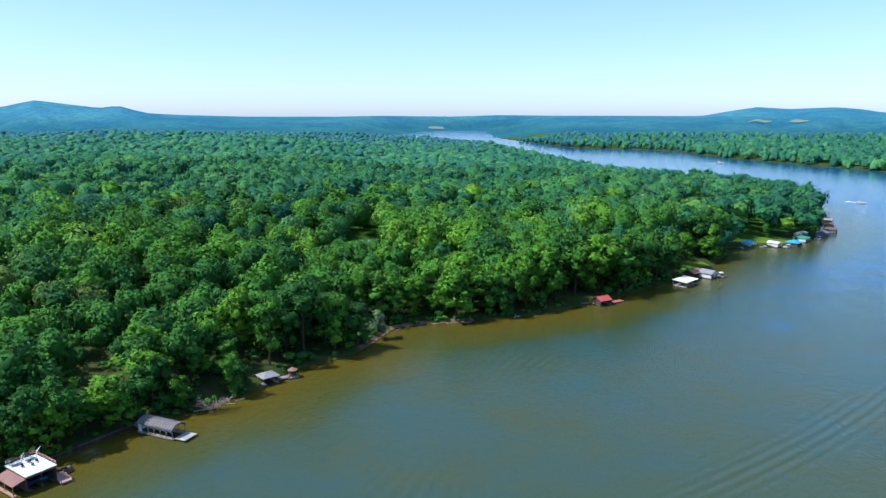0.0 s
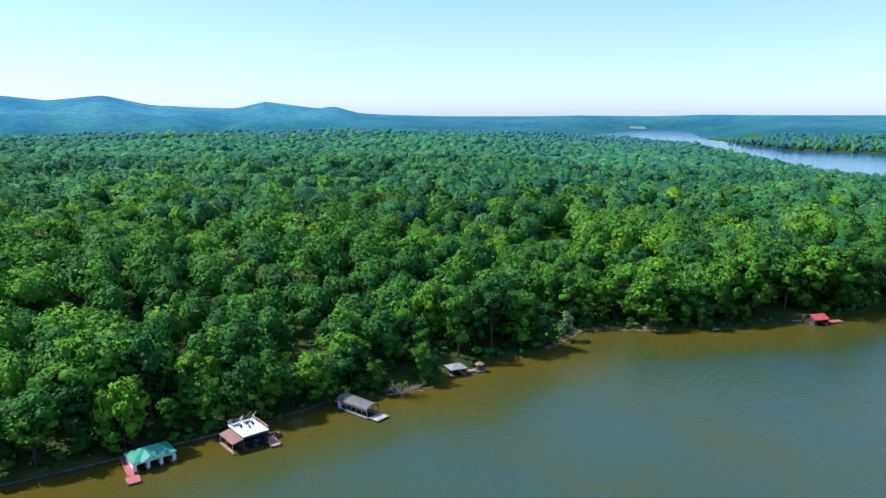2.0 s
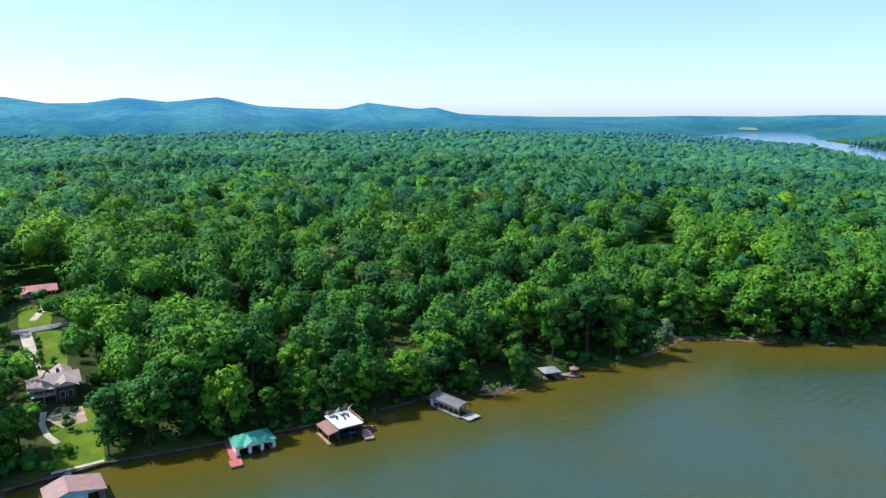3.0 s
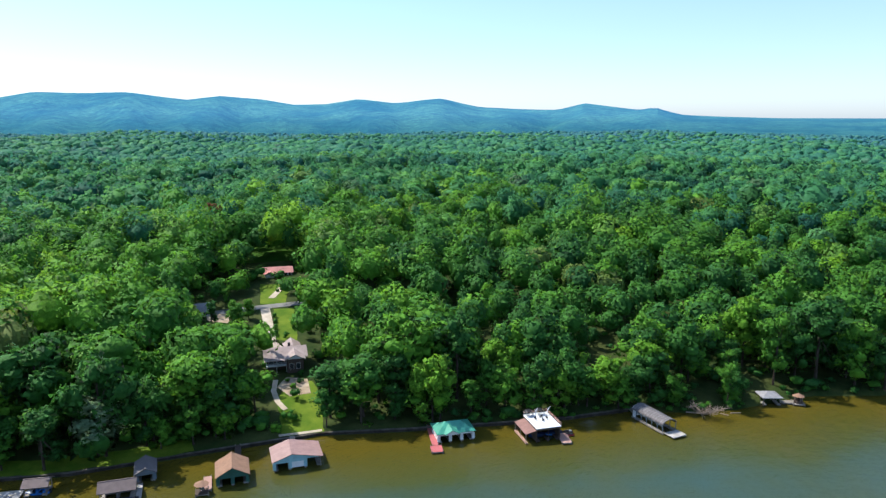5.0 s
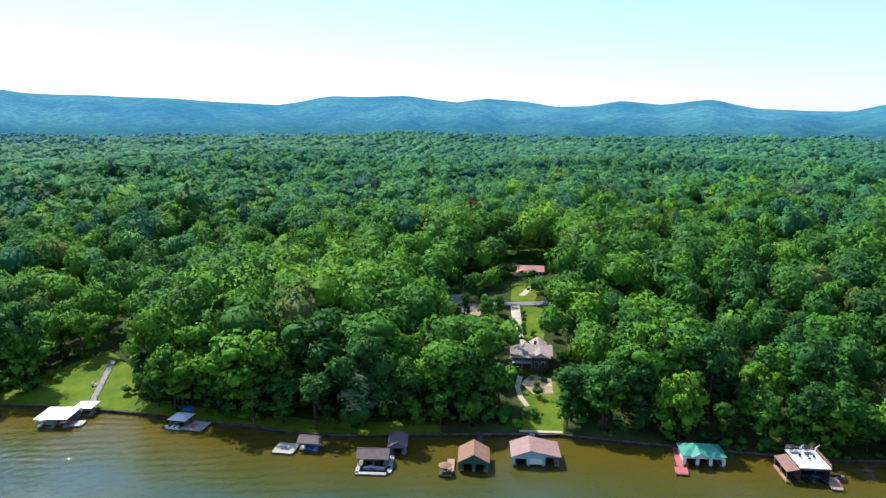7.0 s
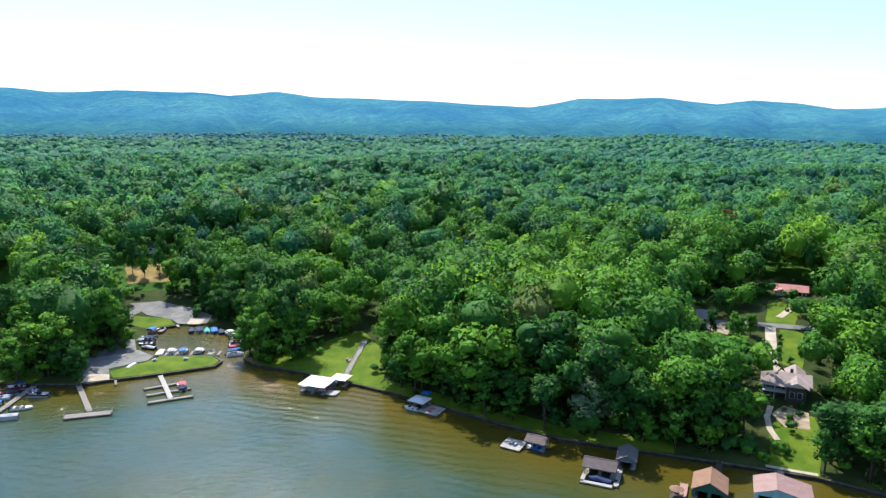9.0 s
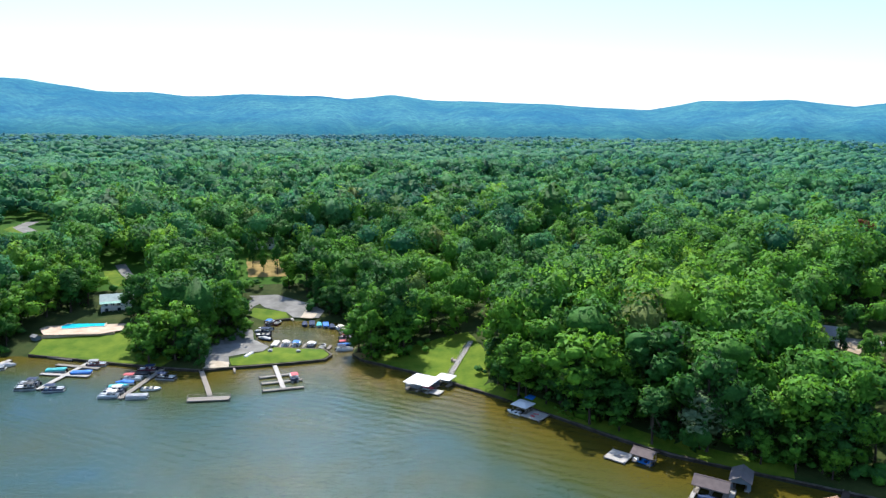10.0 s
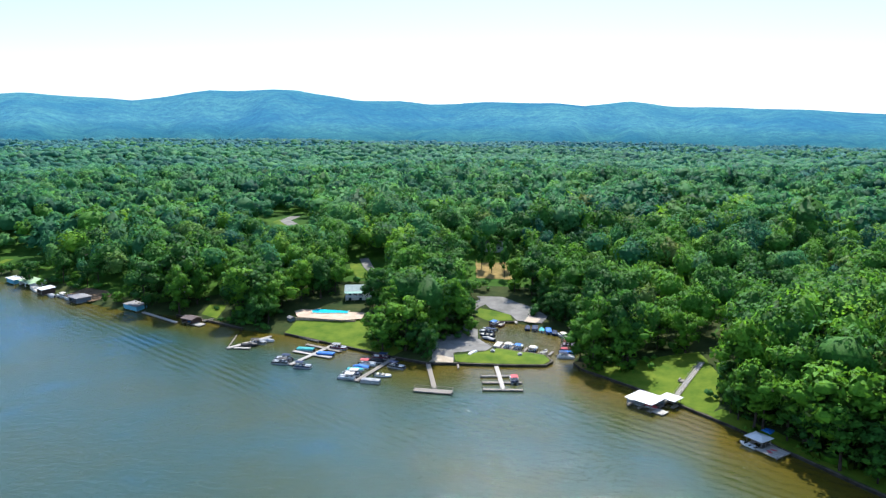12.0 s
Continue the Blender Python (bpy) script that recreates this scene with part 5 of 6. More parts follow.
part("gable_end", gable_end(3.6, -1.9, 2.95, 4.0, -0.0), WALL_WHITE, t).location = (-1.3, -2.6, 0)
strip_dock("red_dock", (-122.9, 137.8), (-113.6, 129.8), 1.6, DECK_RED, "long red-painted dock beside the green-roofed boathouse", 0.62)
platform("red_dock_end", -112.2, 128.6, -41, 3.6, 3.0, DECK_RED, "wide red-painted dock head", 0.62)

# Boathouse with a roof terrace.
t = boathouse(-97.0, 154.6, 56, 6.9, 9.4, 3.7, 3.72, WALL_BROWN, WALL_BROWN, "brown boathouse with a white roof terrace", "flat", "lrb", 2, deck_mat=WALL_BROWN, front=False)
part("terrace_floor", box(-3.6, 3.6, -4.9, 4.9, 3.9, 4.12, None, 0.03), WHITE, t, "white-painted terrace floor")
part("terrace_frame", box(-3.55, 3.55, -4.85, 4.85, 3.7, 3.89), WALL_BROWN, t)
for x0, x1, y0, y1 in ((3.48, 3.58, -4.8, 4.8), (-3.5, 3.47, 4.7, 4.8)):
    for z0 in (4.55, 4.95):
        part("terrace_rail", box(x0, x1, y0, y1, z0, z0 + 0.1), DECK_ROSE, t)
posts(t, [(3.53, -4.6 + 1.84 * k) for k in range(6)], 4.13, 5.1, 0.05, DECK_ROSE, "rail_post")
part("lean_to_roof", sheet([[(-6.6, -4.9, 2.95), (-3.62, -4.9, 3.65), (-3.62, 3.4, 3.65), (-6.6, 3.4, 2.95)]], 0.14), LEAN_TO, t, "faded red-brown lean-to roof")
posts(t, [(-6.4, -4.6), (-6.4, -0.8), (-6.4, 3.1)], -1.5, 2.85, 0.1)
part("lean_to_dock", box(-6.6, -5.9, -5.0, 3.4, 0.25, 0.55), DECK_ROSE, t)
part("lean_to_wall", box(-6.1, -3.6, 3.2, 3.3, 0.5, 2.9), WALL_BROWN, t)
for k, (sx, sy) in enumerate(((-1.6, 0.4), (0.2, -0.6), (1.6, 0.2), (0.4, 1.4))):
    c = thing("terrace_chair", 0, 0, 0, 0, "dark low chair on the white terrace", "chair", "chairs on the terrace")
    c.matrix_world = t.matrix_world @ pose(sx, sy, 4.13, 0, 0, 70 * k)
    part("seat", box(-0.3, 0.3, -0.3, 0.3, 0.3, 0.42, None, 0.04), BLACK, c)
    part("backrest", box(-0.3, 0.3, 0.22, 0.3, 0.42, 0.95, None, 0.03), BLACK, c)
    posts(c, [(-0.25, -0.25), (0.25, -0.25), (-0.25, 0.25), (0.25, 0.25)], 0.0, 0.3, 0.03, BLACK, "leg")
for sx, mat, name, label in ((-2.4, BLACK, "awning", "black canvas awning beside the terrace rail"), (0.8, BLACK, "awning", "black canvas awning at the back of the terrace")):
    c = thing(name, 0, 0, 0, 0, label, "awning", "awnings on the terrace")
    c.matrix_world = t.matrix_world @ pose(sx, 3.6, 4.13)
    part("canopy", loft([[(-1.1, y, 1.15), (-0.6, y, 1.5 + b), (0.6, y, 1.5 + b), (1.1, y, 1.15), (0.6, y, 1.42 + b), (-0.6, y, 1.42 + b)] for y, b in ((-0.9, 0), (0, 0.12), (0.9, 0))]), mat, c)
    posts(c, [(-1.0, -0.8), (1.0, -0.8), (-1.0, 0.8), (1.0, 0.8)], 0.0, 1.2, 0.04, WHITE)
for sx, lean in ((-0.9, 0.6), (2.5, 0.9)):
    c = thing("davit", 0, 0, 0, 0, "white curved davit post on the terrace", "davit", "davits on the terrace")
    c.matrix_world = t.matrix_world @ pose(sx, 2.4, 4.13)
    part("mast", rod((0, 0, 0), (lean * 0.4, 0.2, 1.7), 0.14, 8), WHITE, c)
    part("arm", rod((lean * 0.4, 0.2, 1.7), (lean * 1.3, 0.1, 2.5), 0.12, 8, None, 0.07), WHITE, c)
platform("rose_dock", -90.4, 155.6, 136, 6.0, 2.6, DECK_ROSE, "faded rose dock beside the terrace boathouse", 0.62)
boat("jet_ski", -90.6, 158.6, 316, BLACK, MAROON, 1.0, "boats at the boathouses")
boat("jet_ski", -91.9, 160.0, 316, GREY, BLACK, 1.0, "boats at the boathouses")
boat("runabout_covered", -97.2, 152.6, 146, NAVY, NAVY, 0.8, "boats at the boathouses")
boat("runabout_covered", -94.6, 156.4, 146, NAVY, BLUE, 0.8, "boats at the boathouses")

# Long boathouse with a curved roof.
t = thing("boathouse", -76.2, 180.2, 0, -24, "long boathouse with a rounded grey roof and arched openings", "boathouse", "boathouses along the shore")
prof = [(-2.5, 2.75), (-2.35, 3.2), (-1.5, 3.8), (0, 4.1), (1.5, 3.8), (2.35, 3.2), (2.5, 2.75)]
part("roof", loft([[(sx, py, pz) for py, pz in prof] + [(sx, py * 0.95, pz - 0.14) for py, pz in prof[::-1]] for sx in (-6.6, -2, 2, 6.0)]), ROOF_SLATE, t)
part("end_wall", box(-6.4, -6.25, -2.2, 2.2, 0.56, 3.4), WALL_WHITE, t)
part("end_panel", box(-6.24, -5.0, -2.32, -2.2, 0.56, 2.9), WALL_WHITE, t)
part("side_dock", box(-6.5, 6.2, -2.6, -1.7, 0.25, 0.55), TIMBER, t)
part("side_dock", box(-6.5, 6.2, 1.5, 2.6, 0.25, 0.55), TIMBER, t)
part("end_deck", box(6.21, 9.8, -2.0, 2.6, 0.45, 0.72, None, 0.04), WHITE_DECK, t)
part("arch_beam", box(-5.0, 5.9, -2.34, -2.22, 2.45, 2.75), WALL_GREY, t)
for k in range(13):
    part("roof_seam", loft([[(sx, py * 1.01, pz + 0.05) for py, pz in prof] + [(sx, py, pz - 0.02) for py, pz in prof[::-1]] for sx in (-6.5 + 1.03 * k, -6.42 + 1.03 * k)]), ROOF_GREY, t)
posts(t, [(-4.9 + 2.15 * k, -2.28) for k in range(6)] + [(-4.9 + 2.15 * k, 2.28) for k in range(6)], -1.5, 2.8, 0.12, WALL_GREY)
for k in range(5):
    ax = -4.9 + 2.15 * (k + 0.5)
    g = loft([[(ax + 1.0 * math.cos(u), yy, 1.75 + 0.55 * math.sin(u)) for u in np.linspace(0, math.pi, 7)] + [(ax + 1.06 * math.cos(u), yy, 1.8 + 0.62 * math.sin(u)) for u in np.linspace(math.pi, 0, 7)] for yy in (-2.36, -2.2)])
    part("arch", g, WALL_GREY, t)
strip_dock("gangway", (-82.5, 182.2), (-86.5, 185.6), 1.2, TIMBER, "short grey gangway to the bank", 0.8)

# Hip-roofed dock with a small round summerhouse.
boathouse(-56.6, 217.4, 40, 5.2, 5.0, 2.7, 3.9, ROOF_GREY, None, "open dock shelter with a grey hip roof", "hip", "", 1, inset=2.6)
strip_dock("dock_walk", (-53.8, 219.6), (-50.8, 221.6), 2.0, TIMBER, "grey board walk to a summerhouse", 0.6)
platform("summerhouse_dock", -49.5, 222.0, 30, 3.4, 3.2, TIMBER, "small square grey dock", 0.6)
t = thing("summerhouse", -49.5, 222.0, 0.6, 0, "small round summerhouse with a brown conical roof", "summerhouse")
part("roof", rod((0, 0, 2.1), (0, 0, 3.0), 1.7, 8, None, 0.05), ROOF_BROWN, t)
part("low_wall", rod((0, 0, 0.01), (0, 0, 0.9), 1.25, 8), WALL_BROWN, t)
posts(t, [(1.2 * math.cos(k * math.pi / 4), 1.2 * math.sin(k * math.pi / 4)) for k in range(8)], 0.0, 2.15, 0.06)
strip_dock("gangway", (-59.0, 219.8), (-63.5, 225), 1.2, TIMBER, "grey gangway to the wooded bank", 0.7)

# Farther along the shore.
boathouse(72.4, 313.4, 30, 6.2, 5.5, 2.8, 4.2, ROOF_RED, WALL_BROWN, "small brown boathouse with a red roof", "cross", "lrb", 1)
platform("red_dock", 80.2, 317.2, 32, 6.5, 2.6, DECK_RED, "red-painted dock beside a small boathouse", 0.62)
strip_dock("gangway", (63, 313.5), (67, 314.6), 1.2, TIMBER, "grey gangway under overhanging branches", 0.6)
boathouse(123.0, 350.6, 45, 12.4, 7.0, 3.0, 3.5, ROOF_WHITE, None, "open boathouse with a flat white metal roof", "shed", "", 3, deck_mat=WHITE_DECK)
boathouse(133.4, 369.5, 40, 8.5, 6.0, 3.0, 4.4, ROOF_BROWN, WALL_BROWN, "brown-roofed boathouse on the bank", "cross", "lrb", 2)
boathouse(141.0, 368.5, 40, 6.8, 7.5, 3.0, 4.3, ROOF_GREY, WALL_WHITE, "grey-roofed boathouse with a white front", "gable", "lrb", 2, deck_mat=WHITE_DECK)
platform("umbrella_dock", 148.2, 369.2, 40, 4.5, 4.5, TIMBER, "small dock deck with a parasol on it", 0.6)
FAR_ROW = [(200.5, 457.5, 35, 6.5, 6.5, 2.9, 4.0, ROOF_BLUE, WALL_WHITE, "gable", "white boathouse with a bright blue roof"),
           (217.2, 457.6, 40, 5.6, 7.0, 2.9, 3.7, ROOF_WHITE, WALL_WHITE, "gable", "small boathouse with a white roof"),
           (230.5, 459.0, 45, 8.0, 7.5, 2.9, 4.4, ROOF_BLUE, WALL_BROWN, "hip", "boathouse with a blue hip roof"),
           (245.0, 477.5, 45, 8.5, 8.0, 2.9, 4.1, ROOF_GREEN, WALL_WHITE, "hip", "boathouse with a green hip roof"),
           (252.5, 494.0, 50, 12.5, 6.0, 3.2, 4.0, ROOF_WHITE, WALL_WHITE, "cross", "long boathouse with a pale roof"),
           (270.0, 499.0, 52, 8.0, 7.0, 2.9, 4.0, ROOF_GREY, WALL_GREY, "cross", "grey boathouse with a grey gable roof"),
           (284.5, 514.0, 55, 7.5, 7.5, 2.9, 4.0, ROOF_DARK, WALL_GREY, "hip", "dark-roofed boathouse over the water"),
           (296.5, 539.0, 58, 8.5, 6.0, 2.7, 3.6, ROOF_DARK, WALL_BROWN, "cross", "low dark brown boathouse"),
           (307.0, 562.0, 60, 8.0, 7.0, 2.9, 4.0, ROOF_GREY, WALL_BROWN, "gable", "brown boathouse with a grey roof"),
           (320.0, 590.0, 62, 9.5, 7.5, 4.6, 4.62, WALL_GREY, None, "shed", "dark two-storey dock frame at the point")]
for x, y, turn, w, l, eave, ridge, rm, wm, style, label in FAR_ROW:
    boathouse(x, y, turn, w, l, eave, ridge, rm, wm, label, style, "lrb" if wm else "", 2, inset=w * 0.42)
for x, y, turn, kind, cov in ((208.5, 455, 110, "runabout", CREAM), (223.5, 453.5, 130, "pontoon", CREAM), (238.5, 466, 140, "runabout_covered", CREAM),
                              (259.5, 484.5, 130, "pontoon", CREAM), (192.5, 452.5, 30, "runabout", CREAM), (278, 503, 140, "runabout_covered", NAVY)):
    boat(kind, x, y, turn, cov, WHITE, 1.0, "boats at the point")
boat("runabout", 409.3, 690.0, 205, CREAM, WHITE, 1.7, "boats under way")
boat("pontoon", 489.9, 1259, 240, CREAM, WHITE, 1.9, "boats under way")

# White-roofed pair of shelters below the stair lawn.
boathouse(-217.6, -3.9, 62, 8.4, 8.0, 2.9, 4.0, ROOF_WHITE, WALL_GREY, "large open boathouse with a white hip roof", "hip", "b", 2, inset=3.4, front=False)
boathouse(-220.9, 3.4, 62, 4.8, 4.6, 2.7, 3.4, ROOF_WHITE, None, "small dock shelter with a white roof", "hip", "", 1, inset=2.3)
platform("swim_dock", -213.6, 0.2, 62, 4.6, 3.6, WHITE_DECK, "pale square swimming dock", 0.55)
boat("pontoon", -218.6, -6.2, 152, NAVY, GREY, 1.0, "boats at the boathouses")
boat("runabout_covered", -217.0, -2.4, 152, RED, WHITE, 0.85, "boats at the boathouses")
boathouse(-199.2, 26.3, 50, 4.6, 4.4, 2.6, 3.2, ROOF_WHITE, None, "small dock shelter with a white roof", "hip", "", 1, inset=2.2)
platform("swim_dock", -196.2, 29.6, 50, 6.6, 6.4, WHITE_DECK, "square pale dock with shaded boards", 0.55)
boat("runabout", -198.2, 23.6, 140, WHITE, WHITE, 0.8, "boats at the boathouses")
c = thing("tarpaulin", -207.2, 29.6, 1.05, 45, "blue tarpaulin spread over a frame on the bank", "tarpaulin")
part("sheet", loft([[(-1.6, y, 0.1), (-0.9, y, 0.6 + b), (0.9, y, 0.6 + b), (1.6, y, 0.1), (0, y, 0.05)] for y, b in ((-1.2, 0), (0, 0.2), (1.2, 0))]), BLUE, c)
c = thing("beach_towel", -195.0, 28.6, 0.56, 20, "red towel lying on the dock", "towel")
part("cloth", box(-0.9, 0.9, -0.45, 0.45, 0.0, 0.03), RED, c)
c = thing("beach_towel", -196.4, 29.8, 0.56, 75, "red towel lying on the dock", "towel")
part("cloth", box(-0.8, 0.8, -0.4, 0.4, 0.0, 0.03), RED, c)
c = thing("round_table", -170.4, 47.6, 0.55, 0, "round grey table with a ring of benches", "table")
part("tabletop", rod((0, 0, 0.7), (0, 0, 0.76), 0.7, 12), GREY, c)
part("pedestal", rod((0, 0, 0.0), (0, 0, 0.7), 0.1, 8), GREY, c)
for k in range(4):
    a = k * math.pi / 2
    part("bench", box(1.0 * math.cos(a) - 0.3, 1.0 * math.cos(a) + 0.3, 1.0 * math.sin(a) - 0.3, 1.0 * math.sin(a) + 0.3, 0.38, 0.45), GREY, c)


def parasol(x, y, z, mat, label):
    t = thing("parasol", x, y, z, 20, label, "parasol", "parasols on the docks")
    part("pole", rod((0, 0, 0), (0, 0, 2.4), 0.04, 6), WHITE, t)
    for k in range(8):
        a, b = k * math.pi / 4, (k + 1) * math.pi / 4
        r = 1.75
        g = solid([(0, 0, 2.36), (r * math.cos(a), r * math.sin(a), 1.78), (r * math.cos(b), r * math.sin(b), 1.78)],
                  [(0, 0, 2.42), (r * math.cos(a), r * math.sin(a), 1.82), (r * math.cos(b), r * math.sin(b), 1.82)])
        part("canopy_panel", g, mat, t)
    part("tabletop", rod((0, 0, 0.7), (0, 0, 0.75), 0.6, 10), WALL_GREEN, t)


parasol(-139.2, 77.6, 0.6, ROOF_BROWN, "tan parasol over a small green table")
parasol(148.2, 369.2, 0.6, CREAM, "cream parasol on a dock")

# ---- marina docks ----
strip_dock("gangway", (-230.6, -79.0), (-208.8, -69.2), 1.5, TIMBER, "long grey board gangway from the ramp", 0.6)
platform("fishing_pier", -206.6, -68.9, 98, 12.6, 2.8, TIMBER, "railed fishing pier at the end of a gangway", 0.6, rails=True)
strip_dock("gangway", (-236.5, -55.6), (-215.4, -48.0), 1.4, WHITE_DECK, "pale concrete gangway with three finger docks", 0.62)
for p0, p1, w in (((-213.4, -54.4), (-217.2, -41.8), 1.15), ((-219.4, -56.2), (-223.8, -43.6), 1.1), ((-225.0, -58.2), (-228.6, -48.8), 1.1)):
    strip_dock("finger_dock", p0, p1, w, TIMBER, "weathered grey finger dock", 0.55)
strip_dock("gangway", (-206.6, -96.0), (-232.6, -93.0), 1.6, TIMBER, "grey floating dock between moored boats", 0.5)
strip_dock("gangway", (-213.6, -124.8), (-238.6, -121.0), 1.6, WHITE_DECK, "pale floating dock between moored boats", 0.5)
strip_dock("finger_dock", (-227.6, -131.6), (-225.4, -114.6), 1.5, WHITE_DECK, "pale floating cross dock", 0.52)
strip_dock("finger_dock", (-236.6, -131.0), (-233.0, -114.6), 1.5, TIMBER, "grey floating cross dock", 0.52)
strip_dock("gangway", (-222.0, -156.6), (-241.0, -149.4), 1.7, WHITE_DECK, "pale floating dock beside dark boats", 0.5)
strip_dock("finger_dock", (-223.4, -154.6), (-225.2, -148.4), 1.3, WHITE_DECK, "short pale finger dock", 0.5)
c = thing("log_boom", -230.2, -160.0, 0.1, math.degrees(math.atan2(-6.9, -16.3)), "floating timber boom at the dock's end", "log")
part("log", rod((-8.8, 0, 0.1), (8.8, 0, 0.1), 0.28, 8), TIMBER, c)
strip_dock("shore_dock", (-244.6, -138), (-241.5, -128), 1.6, TIMBER, "grey dock along the sea wall", 0.7)
TRIMS = (WHITE, NAVY, BLACK, WHITE, NAVY, MAROON, WHITE)
MARINA_BOATS = [("pontoon", -208.6, -100.2, 188, CREAM), ("pontoon", -212.6, -100.4, 186, CREAM), ("runabout_covered", -216.4, -100.6, 8, TEAL),
                ("runabout_covered", -219.6, -100.2, 186, BLUE), ("pontoon", -223.4, -99.2, 8, RED), ("pontoon_covered", -227.4, -98.6, 188, BLACK),
                ("pontoon", -231.8, -97.8, 186, NAVY), ("pontoon_covered", -207.8, -91.2, 6, GREY), ("runabout", -214.6, -89.6, 8, CREAM),
                ("pontoon", -224.4, -88.6, 352, NAVY), ("pontoon", -218.4, -130.2, 190, NAVY), ("pontoon", -214.6, -129.2, 190, BLACK),
                ("pontoon", -213.4, -119.6, 8, NAVY), ("pontoon_covered", -230.2, -127.8, 190, TEAL), ("pontoon_covered", -228.0, -118.2, 8, BLUE),
                ("pontoon", -236.6, -117.0, 8, GREY), ("runabout_covered", -228.4, -150.6, 20, BLACK), ("pontoon", -231.8, -149.4, 20, BLACK),
                ("runabout_covered", -235.2, -147.6, 20, GREY), ("pontoon", -225.2, -46.6, 108, RED),
                ("pontoon_covered", -259.8, -60.6, 88, CREAM), ("pontoon", -260.2, -56.6, 86, CREAM), ("pontoon", -260.0, -52.6, 88, BLUE),
                ("pontoon", -259.2, -46.8, 86, CREAM), ("runabout", -257.8, -42.4, 84, CREAM),
                ("runabout", -281.2, -69.4, 175, NAVY), ("pontoon", -276.8, -69.6, 178, NAVY), ("runabout", -272.4, -68.4, 175, CREAM), ("runabout_covered", -267.6, -66.6, 160, GREY),
                ("pontoon", -289.0, -69.4, 80, BLUE), ("runabout", -289.4, -66.2, 82, CREAM),
                ("runabout_covered", -288.2, -54.8, 100, NAVY), ("pontoon_covered", -287.8, -51.6, 100, NAVY), ("runabout_covered", -287.2, -48.6, 100, TEAL), ("pontoon_covered", -286.2, -45.6, 102, BLUE),
                ("runabout_covered", -284.8, -42.8, 105, NAVY), ("pontoon", -281.2, -39.0, 120, CREAM),
                ("pontoon", -275.4, -35.0, 5, CREAM), ("pontoon", -269.6, -34.4, 5, RED), ("runabout_covered", -264.6, -34.0, 5, RED),
                ("runabout_covered", -260.2, -33.8, 5, BLUE), ("pontoon", -255.6, -33.8, 5, NAVY)]
for kind, x, y, turn, cov in MARINA_BOATS:
    boat(kind, x, y, turn, cov, BLACK if cov is BLACK else TRIMS[int(abs(x * 7 + y * 3)) % len(TRIMS)])
for x, y, turn in ((-257.0, -55, 88), (-257.0, -58.6, 88), (-256.8, -49.6, 88)):
    platform("slip_dock", x - 2.2, y, turn, 0.9, 5.0, TIMBER, "narrow slip dock between moored boats", 0.5)
platform("slip_dock", -257.6, -39.8, 84, 1.0, 5.0, TIMBER, "narrow slip dock at the point's end", 0.5)
strip_dock("slip_dock", (-298.2, -62.6), (-293.4, -60.6), 0.9, WHITE_DECK, "pale launching dock beside the ramp", 0.6)
strip_dock("slip_dock", (-236.0, -69.6), (-229.8, -67.6), 0.7, TIMBER, "short grey timber jetty at the ramp", 0.6)
for x, y, turn in ((-246.6, -66.4, 75), (-244.6, -67.2, 80)):
    c = thing("upturned_dinghy", x, y, 1.35, turn, "white dinghy lying upturned on the grass", "dinghy", "dinghies on the point")
    part("hull", loft([[(-a, yy, 0.0), (-a * 0.7, yy, h), (a * 0.7, yy, h), (a, yy, 0.0)] for yy, a, h in ((-1.7, 0.6, 0.35), (0, 0.75, 0.5), (1.2, 0.5, 0.4), (1.8, 0.1, 0.15))]), WHITE, c)
for x, y in ((-249.6, -60.2), (-249.4, -49.8)):
    c = thing("picnic_table", x, y, 1.3, 10, "grey picnic table on the mown point", "table", "picnic tables")
    part("tabletop", box(-0.9, 0.9, -0.4, 0.4, 0.7, 0.76), GREY, c)
    for sy in (-0.7, 0.7):
        part("bench", box(-0.9, 0.9, sy - 0.14, sy + 0.14, 0.42, 0.47), GREY, c)
    for sx in (-0.6, 0.6):
        part("leg", box(sx - 0.05, sx + 0.05, -0.7, 0.7, 0.0, 0.42), GREY, c)
        part("leg_post", box(sx - 0.05, sx + 0.05, -0.1, 0.1, 0.425, 0.69), GREY, c)

# ---- far end of the lake shore ----
LEFT_ROW = [(-280.5, -326.5, 70, 9.0, 7.0, 2.9, 4.0, ROOF_WHITE, WALL_CYAN, "hip", "boathouse with a pale roof and blue walls"),
            (-277.0, -312.5, 70, 13.5, 7.0, 3.0, 3.6, paint("lime_green_roof", (0.42, 0.6, 0.33), 0.6), WALL_WHITE, "shed", "boathouse with a pale green roof"),
            (-267.0, -292.5, 68, 6.5, 6.0, 3.0, 3.5, ROOF_WHITE, WALL_BROWN, "shed", "boat shelter with a white top"),
            (-260.0, -264.4, 70, 7.6, 7.0, 2.9, 4.0, ROOF_GREY, WALL_GREY, "hip", "grey boathouse with a hip roof"),
            (-257.5, -230.0, 75, 9.4, 5.5, 2.8, 3.0, ROOF_GREY, WALL_CYAN, "shed", "sky-blue boathouse with a flat grey roof"),
            (-247.4, -192.0, 78, 6.2, 5.0, 2.6, 3.2, ROOF_DARK, WALL_BROWN, "cross", "dark boathouse with a dark brown roof")]
for x, y, turn, w, l, eave, ridge, rm, wm, style, label in LEFT_ROW:
    t = boathouse(x, y, turn, w, l, eave, ridge, rm, wm, label, style, "lrb", 2, inset=w * 0.42)
    if wm is WALL_CYAN:
        part("front_panel", box(-w / 2 + 0.1, w / 2 - 0.1, -l / 2 - 0.06, -l / 2 + 0.02, 0.56, eave - 0.76), WALL_CYAN, t)
